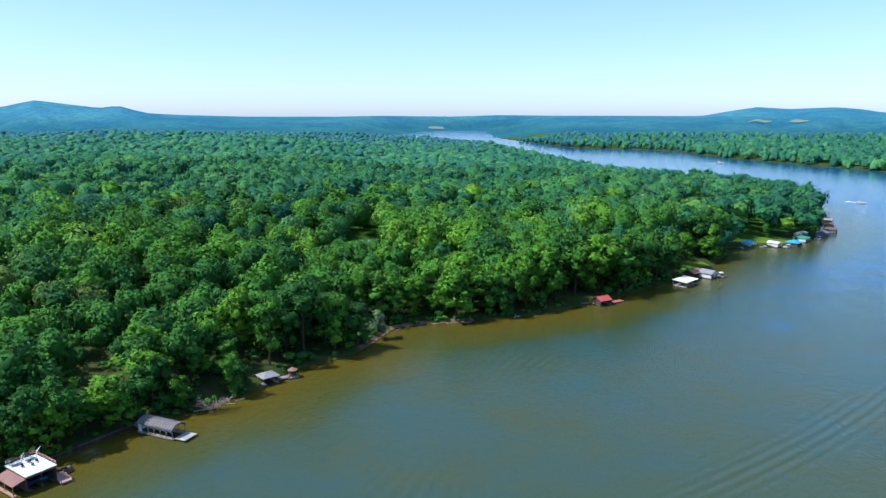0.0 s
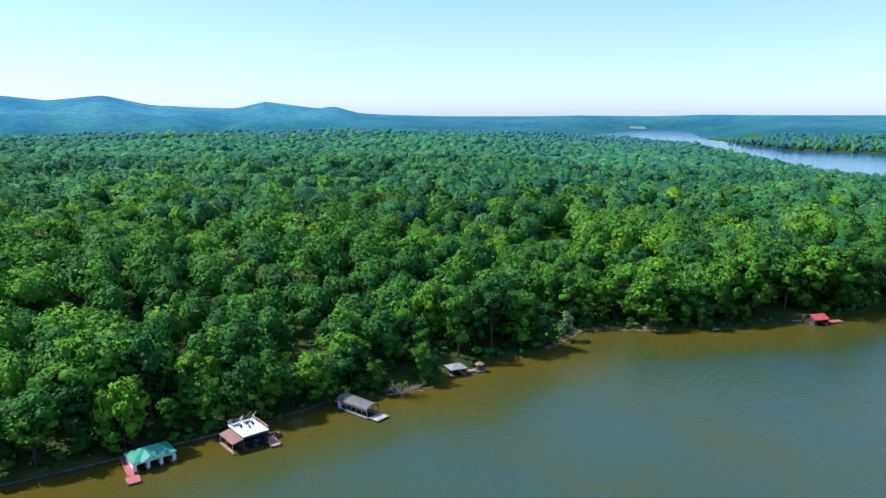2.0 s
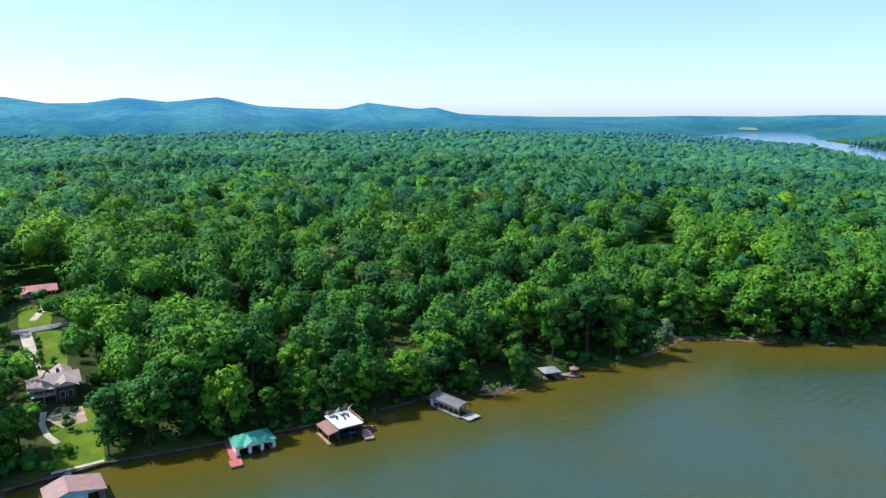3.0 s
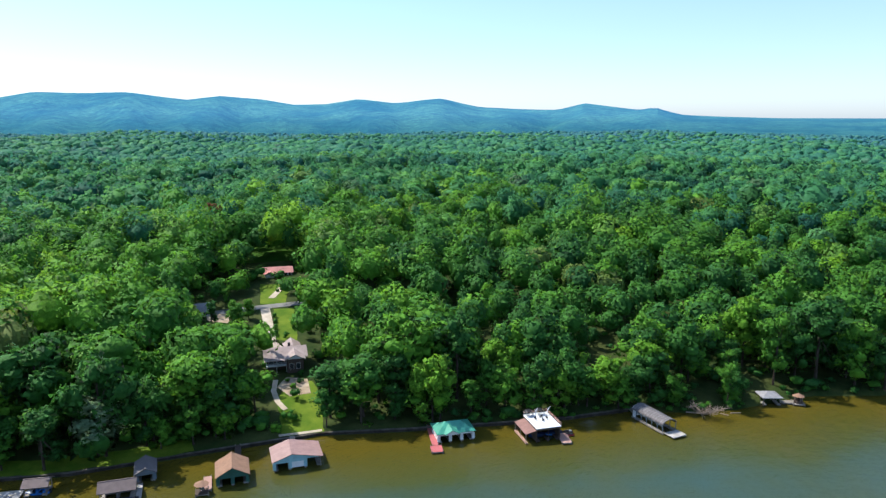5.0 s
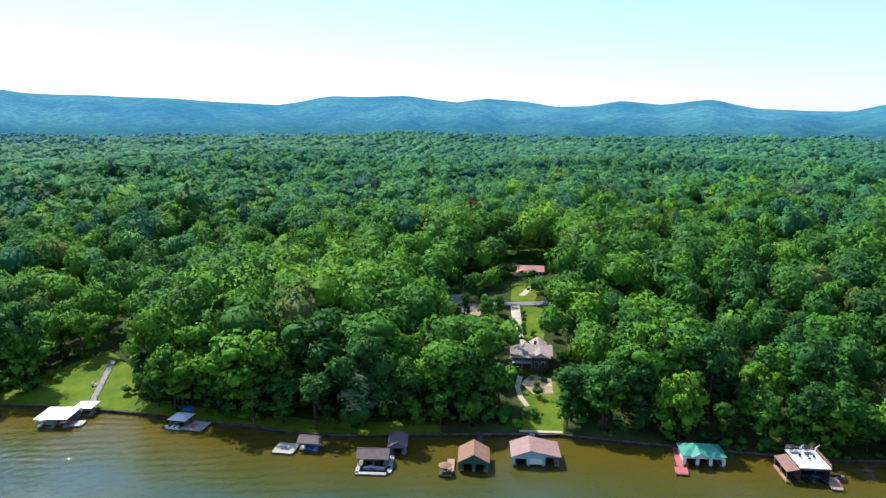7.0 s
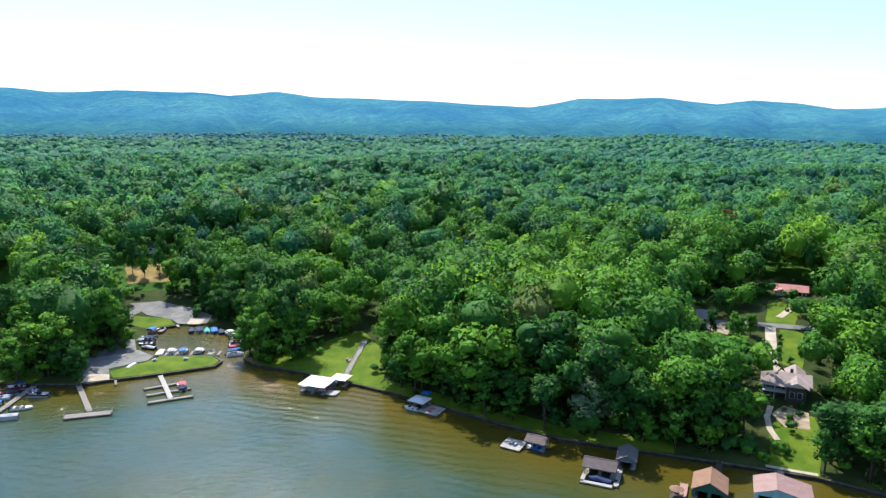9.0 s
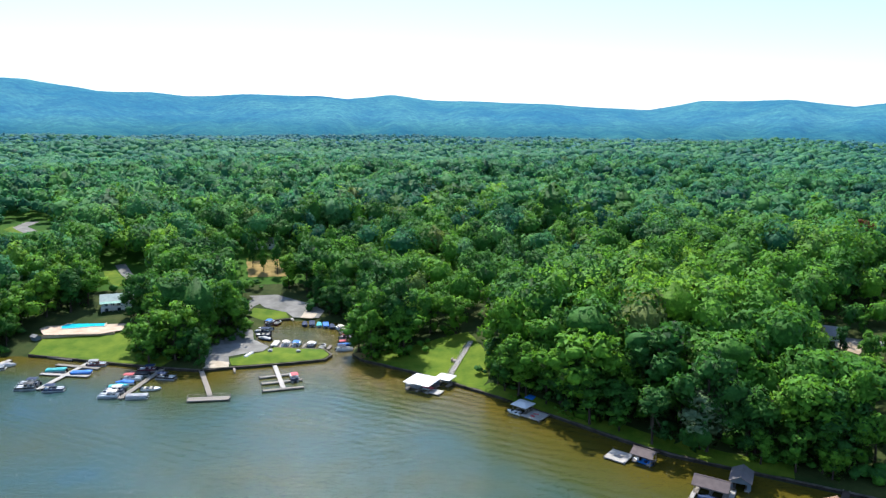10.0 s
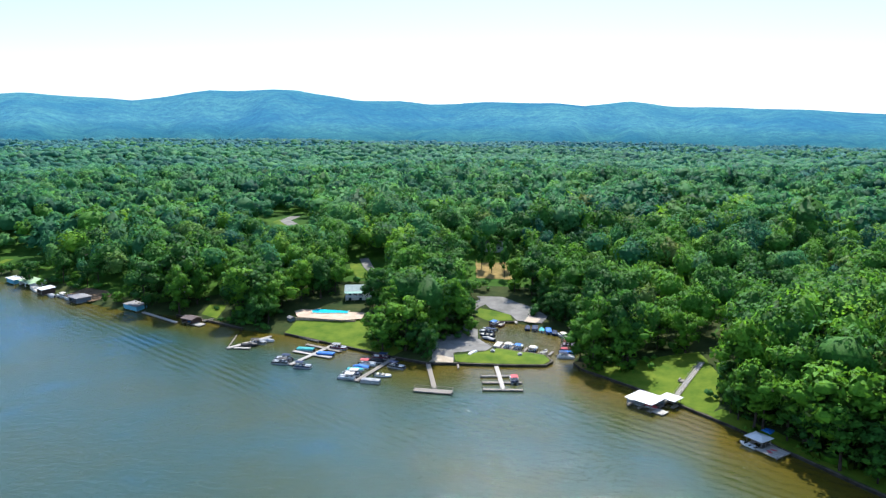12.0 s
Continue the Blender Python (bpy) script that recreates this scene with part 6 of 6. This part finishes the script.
boat("pontoon", -261.8, -272.5, 160, NAVY, WHITE, 1.1, "boats by the far boathouses")
boat("runabout_covered", -263.4, -285.5, 160, GREY, WHITE, 1.1, "boats by the far boathouses")
boat("pontoon_covered", -271.2, -303.6, 160, CREAM, WHITE, 1.2, "boats by the far boathouses")
boat("pontoon", -264.5, -280.0, 160, CREAM, WHITE, 1.1, "boats by the far boathouses")
boat("runabout_covered", -268.5, -300.5, 160, CREAM, WHITE, 1.0, "boats by the far boathouses")
boat("runabout", -281.6, -319.5, 160, CREAM, WHITE, 1.0, "boats by the far boathouses")
boat("runabout_covered", -247.8, -192.5, 168, BLUE, BLUE, 0.8, "boats by the far boathouses")
strip_dock("long_dock", (-253.6, -222.5), (-244.6, -197.5), 1.6, WHITE_DECK, "long pale dock along the bank", 0.6)
platform("swim_dock", -245.6, -187.0, 78, 4.6, 3.4, WHITE_DECK, "small pale dock by a lawn", 0.55)
strip_dock("gangway", (-249.6, -188), (-255.5, -185.5), 1.3, TIMBER, "grey gangway up to the lawn", 0.9)
for x, y, w in ((-270.5, -271, 5.5), (-266.5, -256.5, 4.5), (-271, -262, 5.0)):
    platform("patio_dock", x, y, 68, w, 4.5, DECK_ROSE, "reddish brown patio deck at the waterline", 0.9)

# ---- houses ----
def windows(parent, xs, y, z0, z1, w, facing=-1):
    for cx in xs:
        f = part("window", box(cx - w / 2 - 0.08, cx + w / 2 + 0.08, y, y + 0.06 * facing, z0 - 0.08, z1 + 0.08), WALL_WHITE, parent)
        part("pane", box(cx - w / 2, cx + w / 2, y + 0.07 * facing, y + 0.09 * facing, z0, z1), DARK_GLASS, f)


hz = 5.6
t = thing("house", -181.0, 133.0, hz, 57, "two-storey brick lake house with a pale pinkish shingle roof", "house")
part("wall", box(-6.2, 5.6, -3.6, 4.0, -1.5, 4.6), WALL_BROWN, t)
part("wall", box(0.2, 5.2, -6.6, -3.61, -1.5, 4.4), WALL_BROWN, t)
part("wall", box(0.4, 5.0, 4.01, 9.0, 0.0, 4.4), WALL_WHITE, t)
part("roof", gable(12.4, 8.2, 4.65, 6.6, 0.7, "x"), ROOF_TAN, t)
part("wing_roof", sheet([[(-0.6, -7.3, 4.3), (2.7, -7.3, 6.0), (2.7, 0.6, 6.35), (-0.6, 0.2, 4.5)], [(2.7, -7.3, 6.0), (6.0, -7.3, 4.3), (6.0, 0.2, 4.5), (2.7, 0.6, 6.35)]], 0.15), ROOF_TAN, t)
part("rear_roof", sheet([[(-0.3, 0.2, 4.45), (2.7, 0.2, 6.5), (2.7, 9.6, 6.5), (-0.3, 9.6, 4.45)], [(2.7, 0.2, 6.5), (5.7, 0.2, 4.45), (5.7, 9.6, 4.45), (2.7, 9.6, 6.5)]], 0.15), ROOF_TAN, t)
part("gable_end", gable_end(5.4, -6.62, 4.35, 5.75, 0), WALL_WHITE, t).location = (2.7, 0, 0)
part("chimney", box(1.1, 1.9, 1.2, 2.0, 5.2, 7.3), BLACK, t)
part("balcony", box(-6.2, 0.1, -5.4, -3.62, 1.9, 2.1), WALL_WHITE, t, "white balcony floor")
for z0 in (2.5, 2.95):
    part("balcony_rail", box(-6.2, 0.1, -5.4, -5.32, z0, z0 + 0.1), WALL_WHITE, t)
posts(t, [(-6.1, -5.3), (-3.0, -5.3), (0.0, -5.3)], -1.4, 4.2, 0.09, WALL_WHITE)
part("porch_roof", sheet([[(-6.8, -5.9, 4.0), (0.1, -5.9, 4.0), (0.1, -3.5, 4.55), (-6.8, -3.5, 4.55)]], 0.12), ROOF_TAN, t)
windows(t, (1.6, 3.6), -6.61, 1.2, 3.0, 1.2)
windows(t, (-4.6, -2.0), -3.61, 2.2, 4.0, 1.4)

t = thing("house", -262.5, 191.0, 13.3, 56, "long low house with a coral-red roof", "house")
part("wall", box(-6.0, 6.0, -3.2, 3.2, -0.8, 2.7), WALL_WHITE, t)
part("roof", gable(12.4, 6.6, 2.75, 4.6, 0.6, "x"), ROOF_CORAL, t)
part("porch_wall", box(-5.6, -1.2, -5.8, -3.21, -0.8, 2.4), CREAM, t)
part("porch_roof", sheet([[(-6.2, -6.3, 2.3), (-3.4, -6.3, 3.5), (-3.4, -2.2, 3.6), (-6.2, -2.2, 2.4)], [(-3.4, -6.3, 3.5), (-0.6, -6.3, 2.3), (-0.6, -2.2, 2.4), (-3.4, -2.2, 3.6)]], 0.12), ROOF_CORAL, t)
windows(t, (1.0, 3.4), -3.21, 0.9, 2.1, 1.2)
part("door", box(4.6, 5.5, -3.28, -3.21, 0.0, 2.1), WALL_BROWN, t)

t = thing("clubhouse", -293.0, -136.4, 4.8, 112, "white two-storey clubhouse with a grey-green roof", "house")
CLUB_ROOF = paint("grey_green_roof", (0.36, 0.45, 0.41), 0.7)
part("wall", box(-4.2, 7.6, -3.8, 3.8, -1.0, 4.6), WALL_WHITE, t)
part("roof", gable(11.8, 7.8, 4.65, 6.9, 0.7, "x"), CLUB_ROOF, t).location = (1.7, 0, 0)
for xx in (-4.2, 7.48):
    part("gable_end", solid([(xx, -3.8, 4.6), (xx, 3.8, 4.6), (xx, 0, 6.7)], [(xx + 0.12, -3.8, 4.6), (xx + 0.12, 3.8, 4.6), (xx + 0.12, 0, 6.7)]), WALL_WHITE, t)
part("balcony", box(-4.4, 4.4, -5.4, -3.81, 2.0, 2.2), WALL_WHITE, t)
part("balcony_rail", box(-4.4, 4.4, -5.4, -5.3, 3.0, 3.1), WALL_WHITE, t)
posts(t, [(-4.3, -5.3), (0, -5.3), (4.3, -5.3)], -1.0, 4.4, 0.1, WALL_WHITE)
part("porch_roof", sheet([[(-4.8, -5.9, 4.1), (4.8, -5.9, 4.1), (4.8, -3.6, 4.7), (-4.8, -3.6, 4.7)]], 0.12), paint("green_porch_roof", (0.12, 0.34, 0.27), 0.6), t)
windows(t, (-2.4, 0.0, 2.4), -3.81, 2.6, 4.0, 1.3)
windows(t, (-2.4, 2.4), -3.81, 0.2, 1.6, 1.3)

for x, y, z, turn, w, l, roof, label in ((-43.5, 386.0, 12.0, 10, 10, 8, ROOF_GREY, "house among trees with a grey roof"),
                                         (-404.0, -99.0, 12.5, 100, 13, 9, ROOF_GREY, "house among trees with a weathered grey roof"),
                                         (-159.0, 174.5, 6.6, 55, 9, 7, ROOF_CORAL, "house hidden in trees with a red roof"),
                                         (-239.5, 138.0, 10.2, 60, 7, 5, ROOF_GREY, "low grey-roofed house beside the lane"),
                                         (-284.0, -222.0, 4.5, 75, 11, 8, ROOF_GREY, "grey-roofed house behind the shore trees")):
    t = thing("house", x, y, z, turn, label, "house", "houses in the woods")
    part("wall", box(-w / 2, w / 2, -l / 2, l / 2, -1.5, 2.9), WALL_WHITE, t)
    part("roof", gable(w, l, 2.95, 5.2, 0.6, "x"), roof, t)
    windows(t, (-w / 4, w / 4), -l / 2 - 0.01, 0.9, 2.1, 1.2)

# Swimming pool with its terrace things.
t = thing("swimming_pool", -272.6, -139.0, 3.72, 110, "turquoise swimming pool with pale coping", "pool")
oval = [(7.6, -3.4), (7.9, 2.4), (3.6, 3.5), (-1.0, 4.4), (-6.2, 4.1), (-8.2, 1.2), (-7.4, -2.4), (-2.5, -3.2), (3.0, -2.6)]
part("pool_surface", solid([(x, y, -0.6) for x, y in oval], [(x, y, 0.1) for x, y in oval]), POOL_WATER, t, "turquoise pool water")
for (x0, y0), (x1, y1) in zip(oval, oval[1:] + oval[:1]):
    g = solid([(x0, y0, -0.5), (x1, y1, -0.5), (x1 * 1.06, y1 * 1.14, -0.5), (x0 * 1.06, y0 * 1.14, -0.5)],
              [(x0, y0, 0.18), (x1, y1, 0.18), (x1 * 1.06, y1 * 1.14, 0.18), (x0 * 1.06, y0 * 1.14, 0.18)])
    part("coping_stone", g, CONCRETE, t)
t = thing("pool_wall", -262.0, -137.0, 2.2, 100, "low tan retaining wall of the pool terrace", "wall")
part("wall", box(-12, 14, -0.25, 0.25, -1.4, 1.2), GRAVEL, t)
t = thing("pump_shed", -259.0, -150.5, 1.7, 60, "small grey pump shed below the terrace", "shed")
part("wall", box(-1.4, 1.4, -1.1, 1.1, -0.5, 1.9), WALL_GREY, t)
part("roof", gable(2.8, 2.2, 1.95, 2.5, 0.3, "x"), ROOF_GREY, t)

# Wooden stairway up the lawn.
sx0, sy0, sx1, sy1 = -224.4, 4.6, -253.0, 13.2
run = math.hypot(sx1 - sx0, sy1 - sy0)
ang = math.degrees(math.atan2(sy1 - sy0, sx1 - sx0))
t = thing("stairway", sx0, sy0, 0, ang, "weathered wooden stairway up the lawn", "stairs")
n = 34
profile = [float(ground(sx0 + (sx1 - sx0) * k / n, sy0 + (sy1 - sy0) * k / n)[0]) + 0.42 for k in range(n + 1)]
tread = None
for k in range(n):
    if tread is None:
        ob = part("tread", box(0, run / n * 0.93, -0.8, 0.8, -0.08, 0.0), WHITE_DECK, t)
        tread = ob.data
    else:
        ob = part_of("tread", tread, t)
    ob.location = (run * k / n, 0, profile[k])
for side in (-0.85, 0.85):
    g = solid([(0, side - 0.05, profile[0] - 0.4), (run, side - 0.05, profile[-1] - 0.4), (run, side + 0.05, profile[-1] - 0.4), (0, side + 0.05, profile[0] - 0.4)],
              [(0, side - 0.05, profile[0] - 0.1), (run, side - 0.05, profile[-1] - 0.1), (run, side + 0.05, profile[-1] - 0.1), (0, side + 0.05, profile[0] - 0.1)])
    part("stringer", g, TIMBER, t)
    for k in range(0, n, 4):
        part("rail_post", box(run * k / n - 0.05, run * k / n + 0.05, side - 0.05, side + 0.05, profile[k] - 0.6, profile[k] + 0.95), TIMBER, t)
        if k + 4 <= n:
            part("handrail", rod((run * k / n, side, profile[k] + 0.9), (run * (k + 4) / n, side, profile[k + 4] + 0.9), 0.05, 5), TIMBER, t)
part("landing", box(11.5, 14.0, 0.95, 2.6, profile[14] - 0.15, profile[14]), TIMBER, t)
part("landing_bench", box(11.7, 13.8, 2.2, 2.6, profile[14] + 0.005, profile[14] + 0.5), TIMBER, t)

# ---- driftwood ----
DRIFT = plain("bleached_driftwood", (0.19, 0.14, 0.1), (0.38, 0.3, 0.24), 1.0, 0.9, 0, 0.4, 8.0)


def brush(name, x, y, size, n, seed, label, mat):
    t = thing(name, x, y, 0.15, 0, label, "driftwood", "driftwood at the bank")
    g = random.Random(seed)
    part("trunk", rod((-size, -size * 0.3, 0.1), (size * 0.6, size * 0.2, 0.9), 0.22, 7, None, 0.1), mat, t)
    for limb in range(7 if size > 3 else 3):
        bm = bmesh.new()
        way = -2.5 + 2.9 * limb / 6 if size > 3 else limb * 2.1
        foot, tip = Vector((math.cos(way) * 0.2 * size - 0.2 * size, math.sin(way) * 0.15 * size, 0.4)), Vector((math.cos(way) * size, 0.75 * math.sin(way) * size, g.uniform(0.35, 0.8) * size))
        rod(foot, tip, 0.13, 5, bm, 0.05)
        for _ in range(n // 7):
            p = foot.lerp(tip, g.uniform(0.15, 0.95))
            q = p + Vector((g.uniform(-1, 1), g.uniform(-1, 1), g.uniform(-0.35, 0.9))) * 0.38 * size
            rod(p, (q.x, q.y, max(q.z, 0.05)), 0.06, 4, bm, 0.025)
        part("branch", bm, mat, t)


WAKE = paint("white_foam", (0.75, 0.78, 0.8), 0.6)
for x, y, turn, ln in ((409.3, 690.0, 205, 16), (489.9, 1259, 240, 24)):
    c = thing("boat_wake", x, y, 0.03, turn, "short white foam wake behind a boat", "wake", "boat wakes")
    a = ln
    part("foam", solid([(-0.8, -5, 0), (0.8, -5, 0), (2.2, -a, 0), (-2.2, -a, 0)], [(-0.8, -5, 0.05), (0.8, -5, 0.05), (1.6, -a, 0.05), (-1.6, -a, 0.05)]), WAKE, c)
brush("fallen_tree", -67.4, 195.6, 5.2, 230, 3, "bare fallen tree with tangled branches in the shallows", DRIFT)
brush("snag", 31.6, 291.6, 1.6, 40, 4, "pale bleached snag in the water", WHITE_DECK)
for k, (x, y, ln, turn) in enumerate(((-10, 280.5, 4, 10), (-3, 282, 3, 20), (4, 283.4, 5, 5), (-18, 274.6, 3, 60), (10, 284.6, 3.5, 10), (-61.5, 203, 3, 40), (-63.5, 200, 2.5, 0))):
    c = thing("driftwood_log", x, y, 0.12, turn, "bleached log lying at the waterline", "log", "driftwood at the bank")
    part("log", rod((-ln / 2, 0, 0), (ln / 2, 0, 0.1), 0.2, 7, None, 0.12), DRIFT, c)

# ---- garden shrubs and marina trees ----
def bush(x, y, h, w, seed, label="rounded clipped green garden shrub", tint=0.4):
    one = [np.array([v], float) for v in (0, 0, -h * 0.2, h * 1.1, w)]
    me = canopy("leaves", np.random.default_rng(seed), one, 6, 420, 0.24, LEAF, 0.15, None, 0.6, 0.66)
    me.attributes["tint"].data.foreach_set("value", np.full(len(me.vertices), tint, np.float32))
    t = thing("garden_shrub", x, y, float(ground(x, y)[0]), 0, label, "shrub", "garden shrubs")
    part_of("leaves", me, t)


for k, (x, y, h, w, tn) in enumerate(((-152.5, 113.0, 4.6, 2.3, 0.3), (-151.6, 107.2, 2.2, 1.9, 0.7), (-160.5, 121.6, 4.2, 1.9, 0.15), (-166.5, 124.5, 1.6, 1.1, 0.7), (-168.0, 128.6, 1.5, 1.3, 0.1),
                                      (-171.0, 131.6, 2.2, 1.2, 0.2), (-164.0, 123.0, 1.3, 1.0, 0.3), (-170.6, 126.0, 1.4, 0.9, 0.5), (-156.2, 128.2, 2.0, 1.6, 0.3), (-160.5, 131.0, 2.4, 1.8, 0.25),
                                      (-198, 146.6, 2.4, 1.7, 0.3), (-203, 145.6, 2.0, 1.2, 0.2), (-207, 148.6, 2.0, 1.2, 0.4), (-212, 152, 2.2, 1.3, 0.2), (-217, 155.5, 2.0, 1.2, 0.3), (-205, 155.5, 2.8, 1.8, 0.3),
                                      (-256, 186.5, 5.0, 3.2, 0.2), (-262.5, 179.5, 8.0, 4.6, 0.25), (-263.0, -190.5, 1.6, 1.2, 0.1), (-244.5, -24.0, 1.2, 1.0, 0.3))):
    bush(x, y, h, w, 900 + k, tint=tn)
for k, (x, y, h, sp) in enumerate(((-239, -86, 12.5, 1.15), (-243.5, -82.5, 12, 1.0), (-299.5, -46, 13, 1.1), (-246, -92, 15, 1.1), (-251, -99, 17, 1.2), (-255, -93, 19, 1.2), (-258, -104, 19, 1.2), (-262, -95, 20, 1.2),
                                   (-268, -104, 19, 1.2), (-268, -92, 20, 1.25), (-275, -98, 20, 1.2), (-275, -110, 19, 1.1), (-283, -104, 21, 1.2), (-284, -93, 20, 1.2), (-234.5, -80.5, 12, 0.9), (-290, -98, 20, 1.1),
                                   (-281, -117, 19, 1.0), (-290, -110, 20, 1.1),
                                   (-264, -86, 17, 1.1), (-272, -84, 18, 1.1), (-281, -86, 19, 1.1), (-288, -83, 18, 1.0), (-254, -87, 15, 1.0),
                                   (-256, -166, 15, 1.1), (-264, -164, 18, 1.1), (-272, -163, 19, 1.1), (-281, -158, 19, 1.1), (-287, -151, 18, 1.0), (-276, -171, 20, 1.1), (-292, -158, 20, 1.1), (-266, -174, 19, 1.1), (-253, -158, 11, 1.1),
                                   (-303, -153, 18, 1.1), (-296, -152, 17, 1.0), (-310, -158, 19, 1.1), (-302, -121, 18, 1.1), (-308, -117, 19, 1.1), (-296, -121, 17, 1.0), (-312, -109, 19, 1.1), (-303, -107, 19, 1.1),
                                   (-300, -97, 18, 1.1), (-310, -95, 18, 1.1), (-322, -101, 19, 1.1), (-318, -111, 20, 1.1), (-303, -40, 15, 1.0), (-311, -44, 17, 1.1), (-320, -52, 18, 1.1), (-328, -61, 18, 1.1),
                                   (-297, -35, 14, 1.1), (-289, -30, 14, 1.1), (-281, -26, 14, 1.1), (-272, -22, 14, 1.15), (-264, -19, 15, 1.15), (-257, -15, 14, 1.1), (-331, -70, 17, 1.0), (-254, -22, 8, 1.0),
                                   (-284, -124, 14, 1.0), (-291, -118, 16, 1.0), (-298, -41, 13, 1.1), (-286, -151, 15, 1.1), (-295, -148, 16, 1.1), (-226, 134.5, 10, 1.0), (-219, 140, 11, 1.0), (-212, 136.5, 12, 1.0), (-222, 147.5, 9, 0.9), (-238, 149, 10, 1.0), (-262, 8, 17, 1.1), (-265, -2, 18, 1.1), (-259, -9, 17, 1.1), (-264, -18, 18, 1.1), (-291.5, -36, 12, 1.1), (-307, -46, 15, 1.1), (-314, -52, 14, 1.0))):
    plant((k * 5 + 2) % 14, x, y, h, sp, "leafy green shade tree between the marina lawns")
plant(14, -172.5, 69.0, 15.5, 1.35, "pale silvery-green leafy tree by the shaded lawn")
plant(14, -25.0, 262.0, 12, 0.8, "pale grey-green tree on the bank")
plant(15, -352.0, 215.5, 21, 1.1, "rust-red leafed tree in the green woods")
t = thing("garden_steps", -172.5, 106.5, float(ground(-172.5, 106.5)[0]), 150, "weathered orange-brown wooden steps in the shade", "stairs")
for k in range(12):
    part("tread", box(-0.8, 0.8, -0.25, 0.25, -0.08, 0.0), ROOF_BROWN, t).location = (0, 0, 0)
for k, ob in enumerate(sorted((o for o in t.children), key=lambda o: o.name)):
    px, py = -172.5 + 0.85 * (k - 6), 106.5 - 0.55 * (k - 6)
    ob.matrix_basis = t.matrix_world.inverted() @ pose(px, py, float(ground(px, py)[0]) + 0.3, 0, 0, 57)
for k in (0, 1, 2, 3, 10, 11, 12):    # shade trees on the strip of lawn behind the sea wall
    a = (-214.5 + 57 * k / 12, 18.5 + 74 * k / 12)
    sd0 = float(shore_distance(*a)[0])
    x, y = a[0] - 0.8 * (6.0 + 2.2 * (k % 3) - sd0), a[1] + 0.6 * (6.0 + 2.2 * (k % 3) - sd0)
    plant((k * 3 + 1) % 14, x, y, 14 + 2.3 * (k % 4), 1.1, "leafy shade tree on the lawn behind the sea wall")
for k, (x, y, h) in enumerate(((-352, -80, 17), (-356, -88, 18), (-362, -95, 18), (-366, -82, 19))):
    plant(3 + 4 * (k % 3), x, y, h, 0.6, "tall slim tree with a bare trunk on dry grass")
bank = np.array(SHORE_HOUSES[7:13], float)
for k in range(13):    # trees that overhang the dark wall beyond the garden
    at = 0.06 + 4.85 * k / 12.0
    i = int(at)
    p, q = bank[i], bank[min(i + 1, 5)]
    side = np.array((-(q - p)[1], (q - p)[0])) / np.hypot(*(q - p))
    x, y = p + (q - p) * (at - i) + side * (2.8 + 1.3 * (k % 3))
    if math.hypot(x + 76, y - 180) > 11:
        plant((k * 5 + 3) % 14, float(x), float(y), 11.5 + 2.1 * (k * 2 % 4), 1.2, "leafy tree leaning out over the dark sea wall")
for k in (0.5, 1.5, 2.5, 3.4, 10.3, 11.3, 12.3):
    a = (-214.5 + 57 * k / 12, 18.5 + 74 * k / 12)
    sd0 = float(shore_distance(*a)[0])
    plant(int(k * 3 + 2) % 14, a[0] - 0.8 * (4.2 - sd0), a[1] + 0.6 * (4.2 - sd0), 10.5 + 1.9 * (int(k * 2) % 4), 1.2, "leafy shade tree close behind the sea wall")
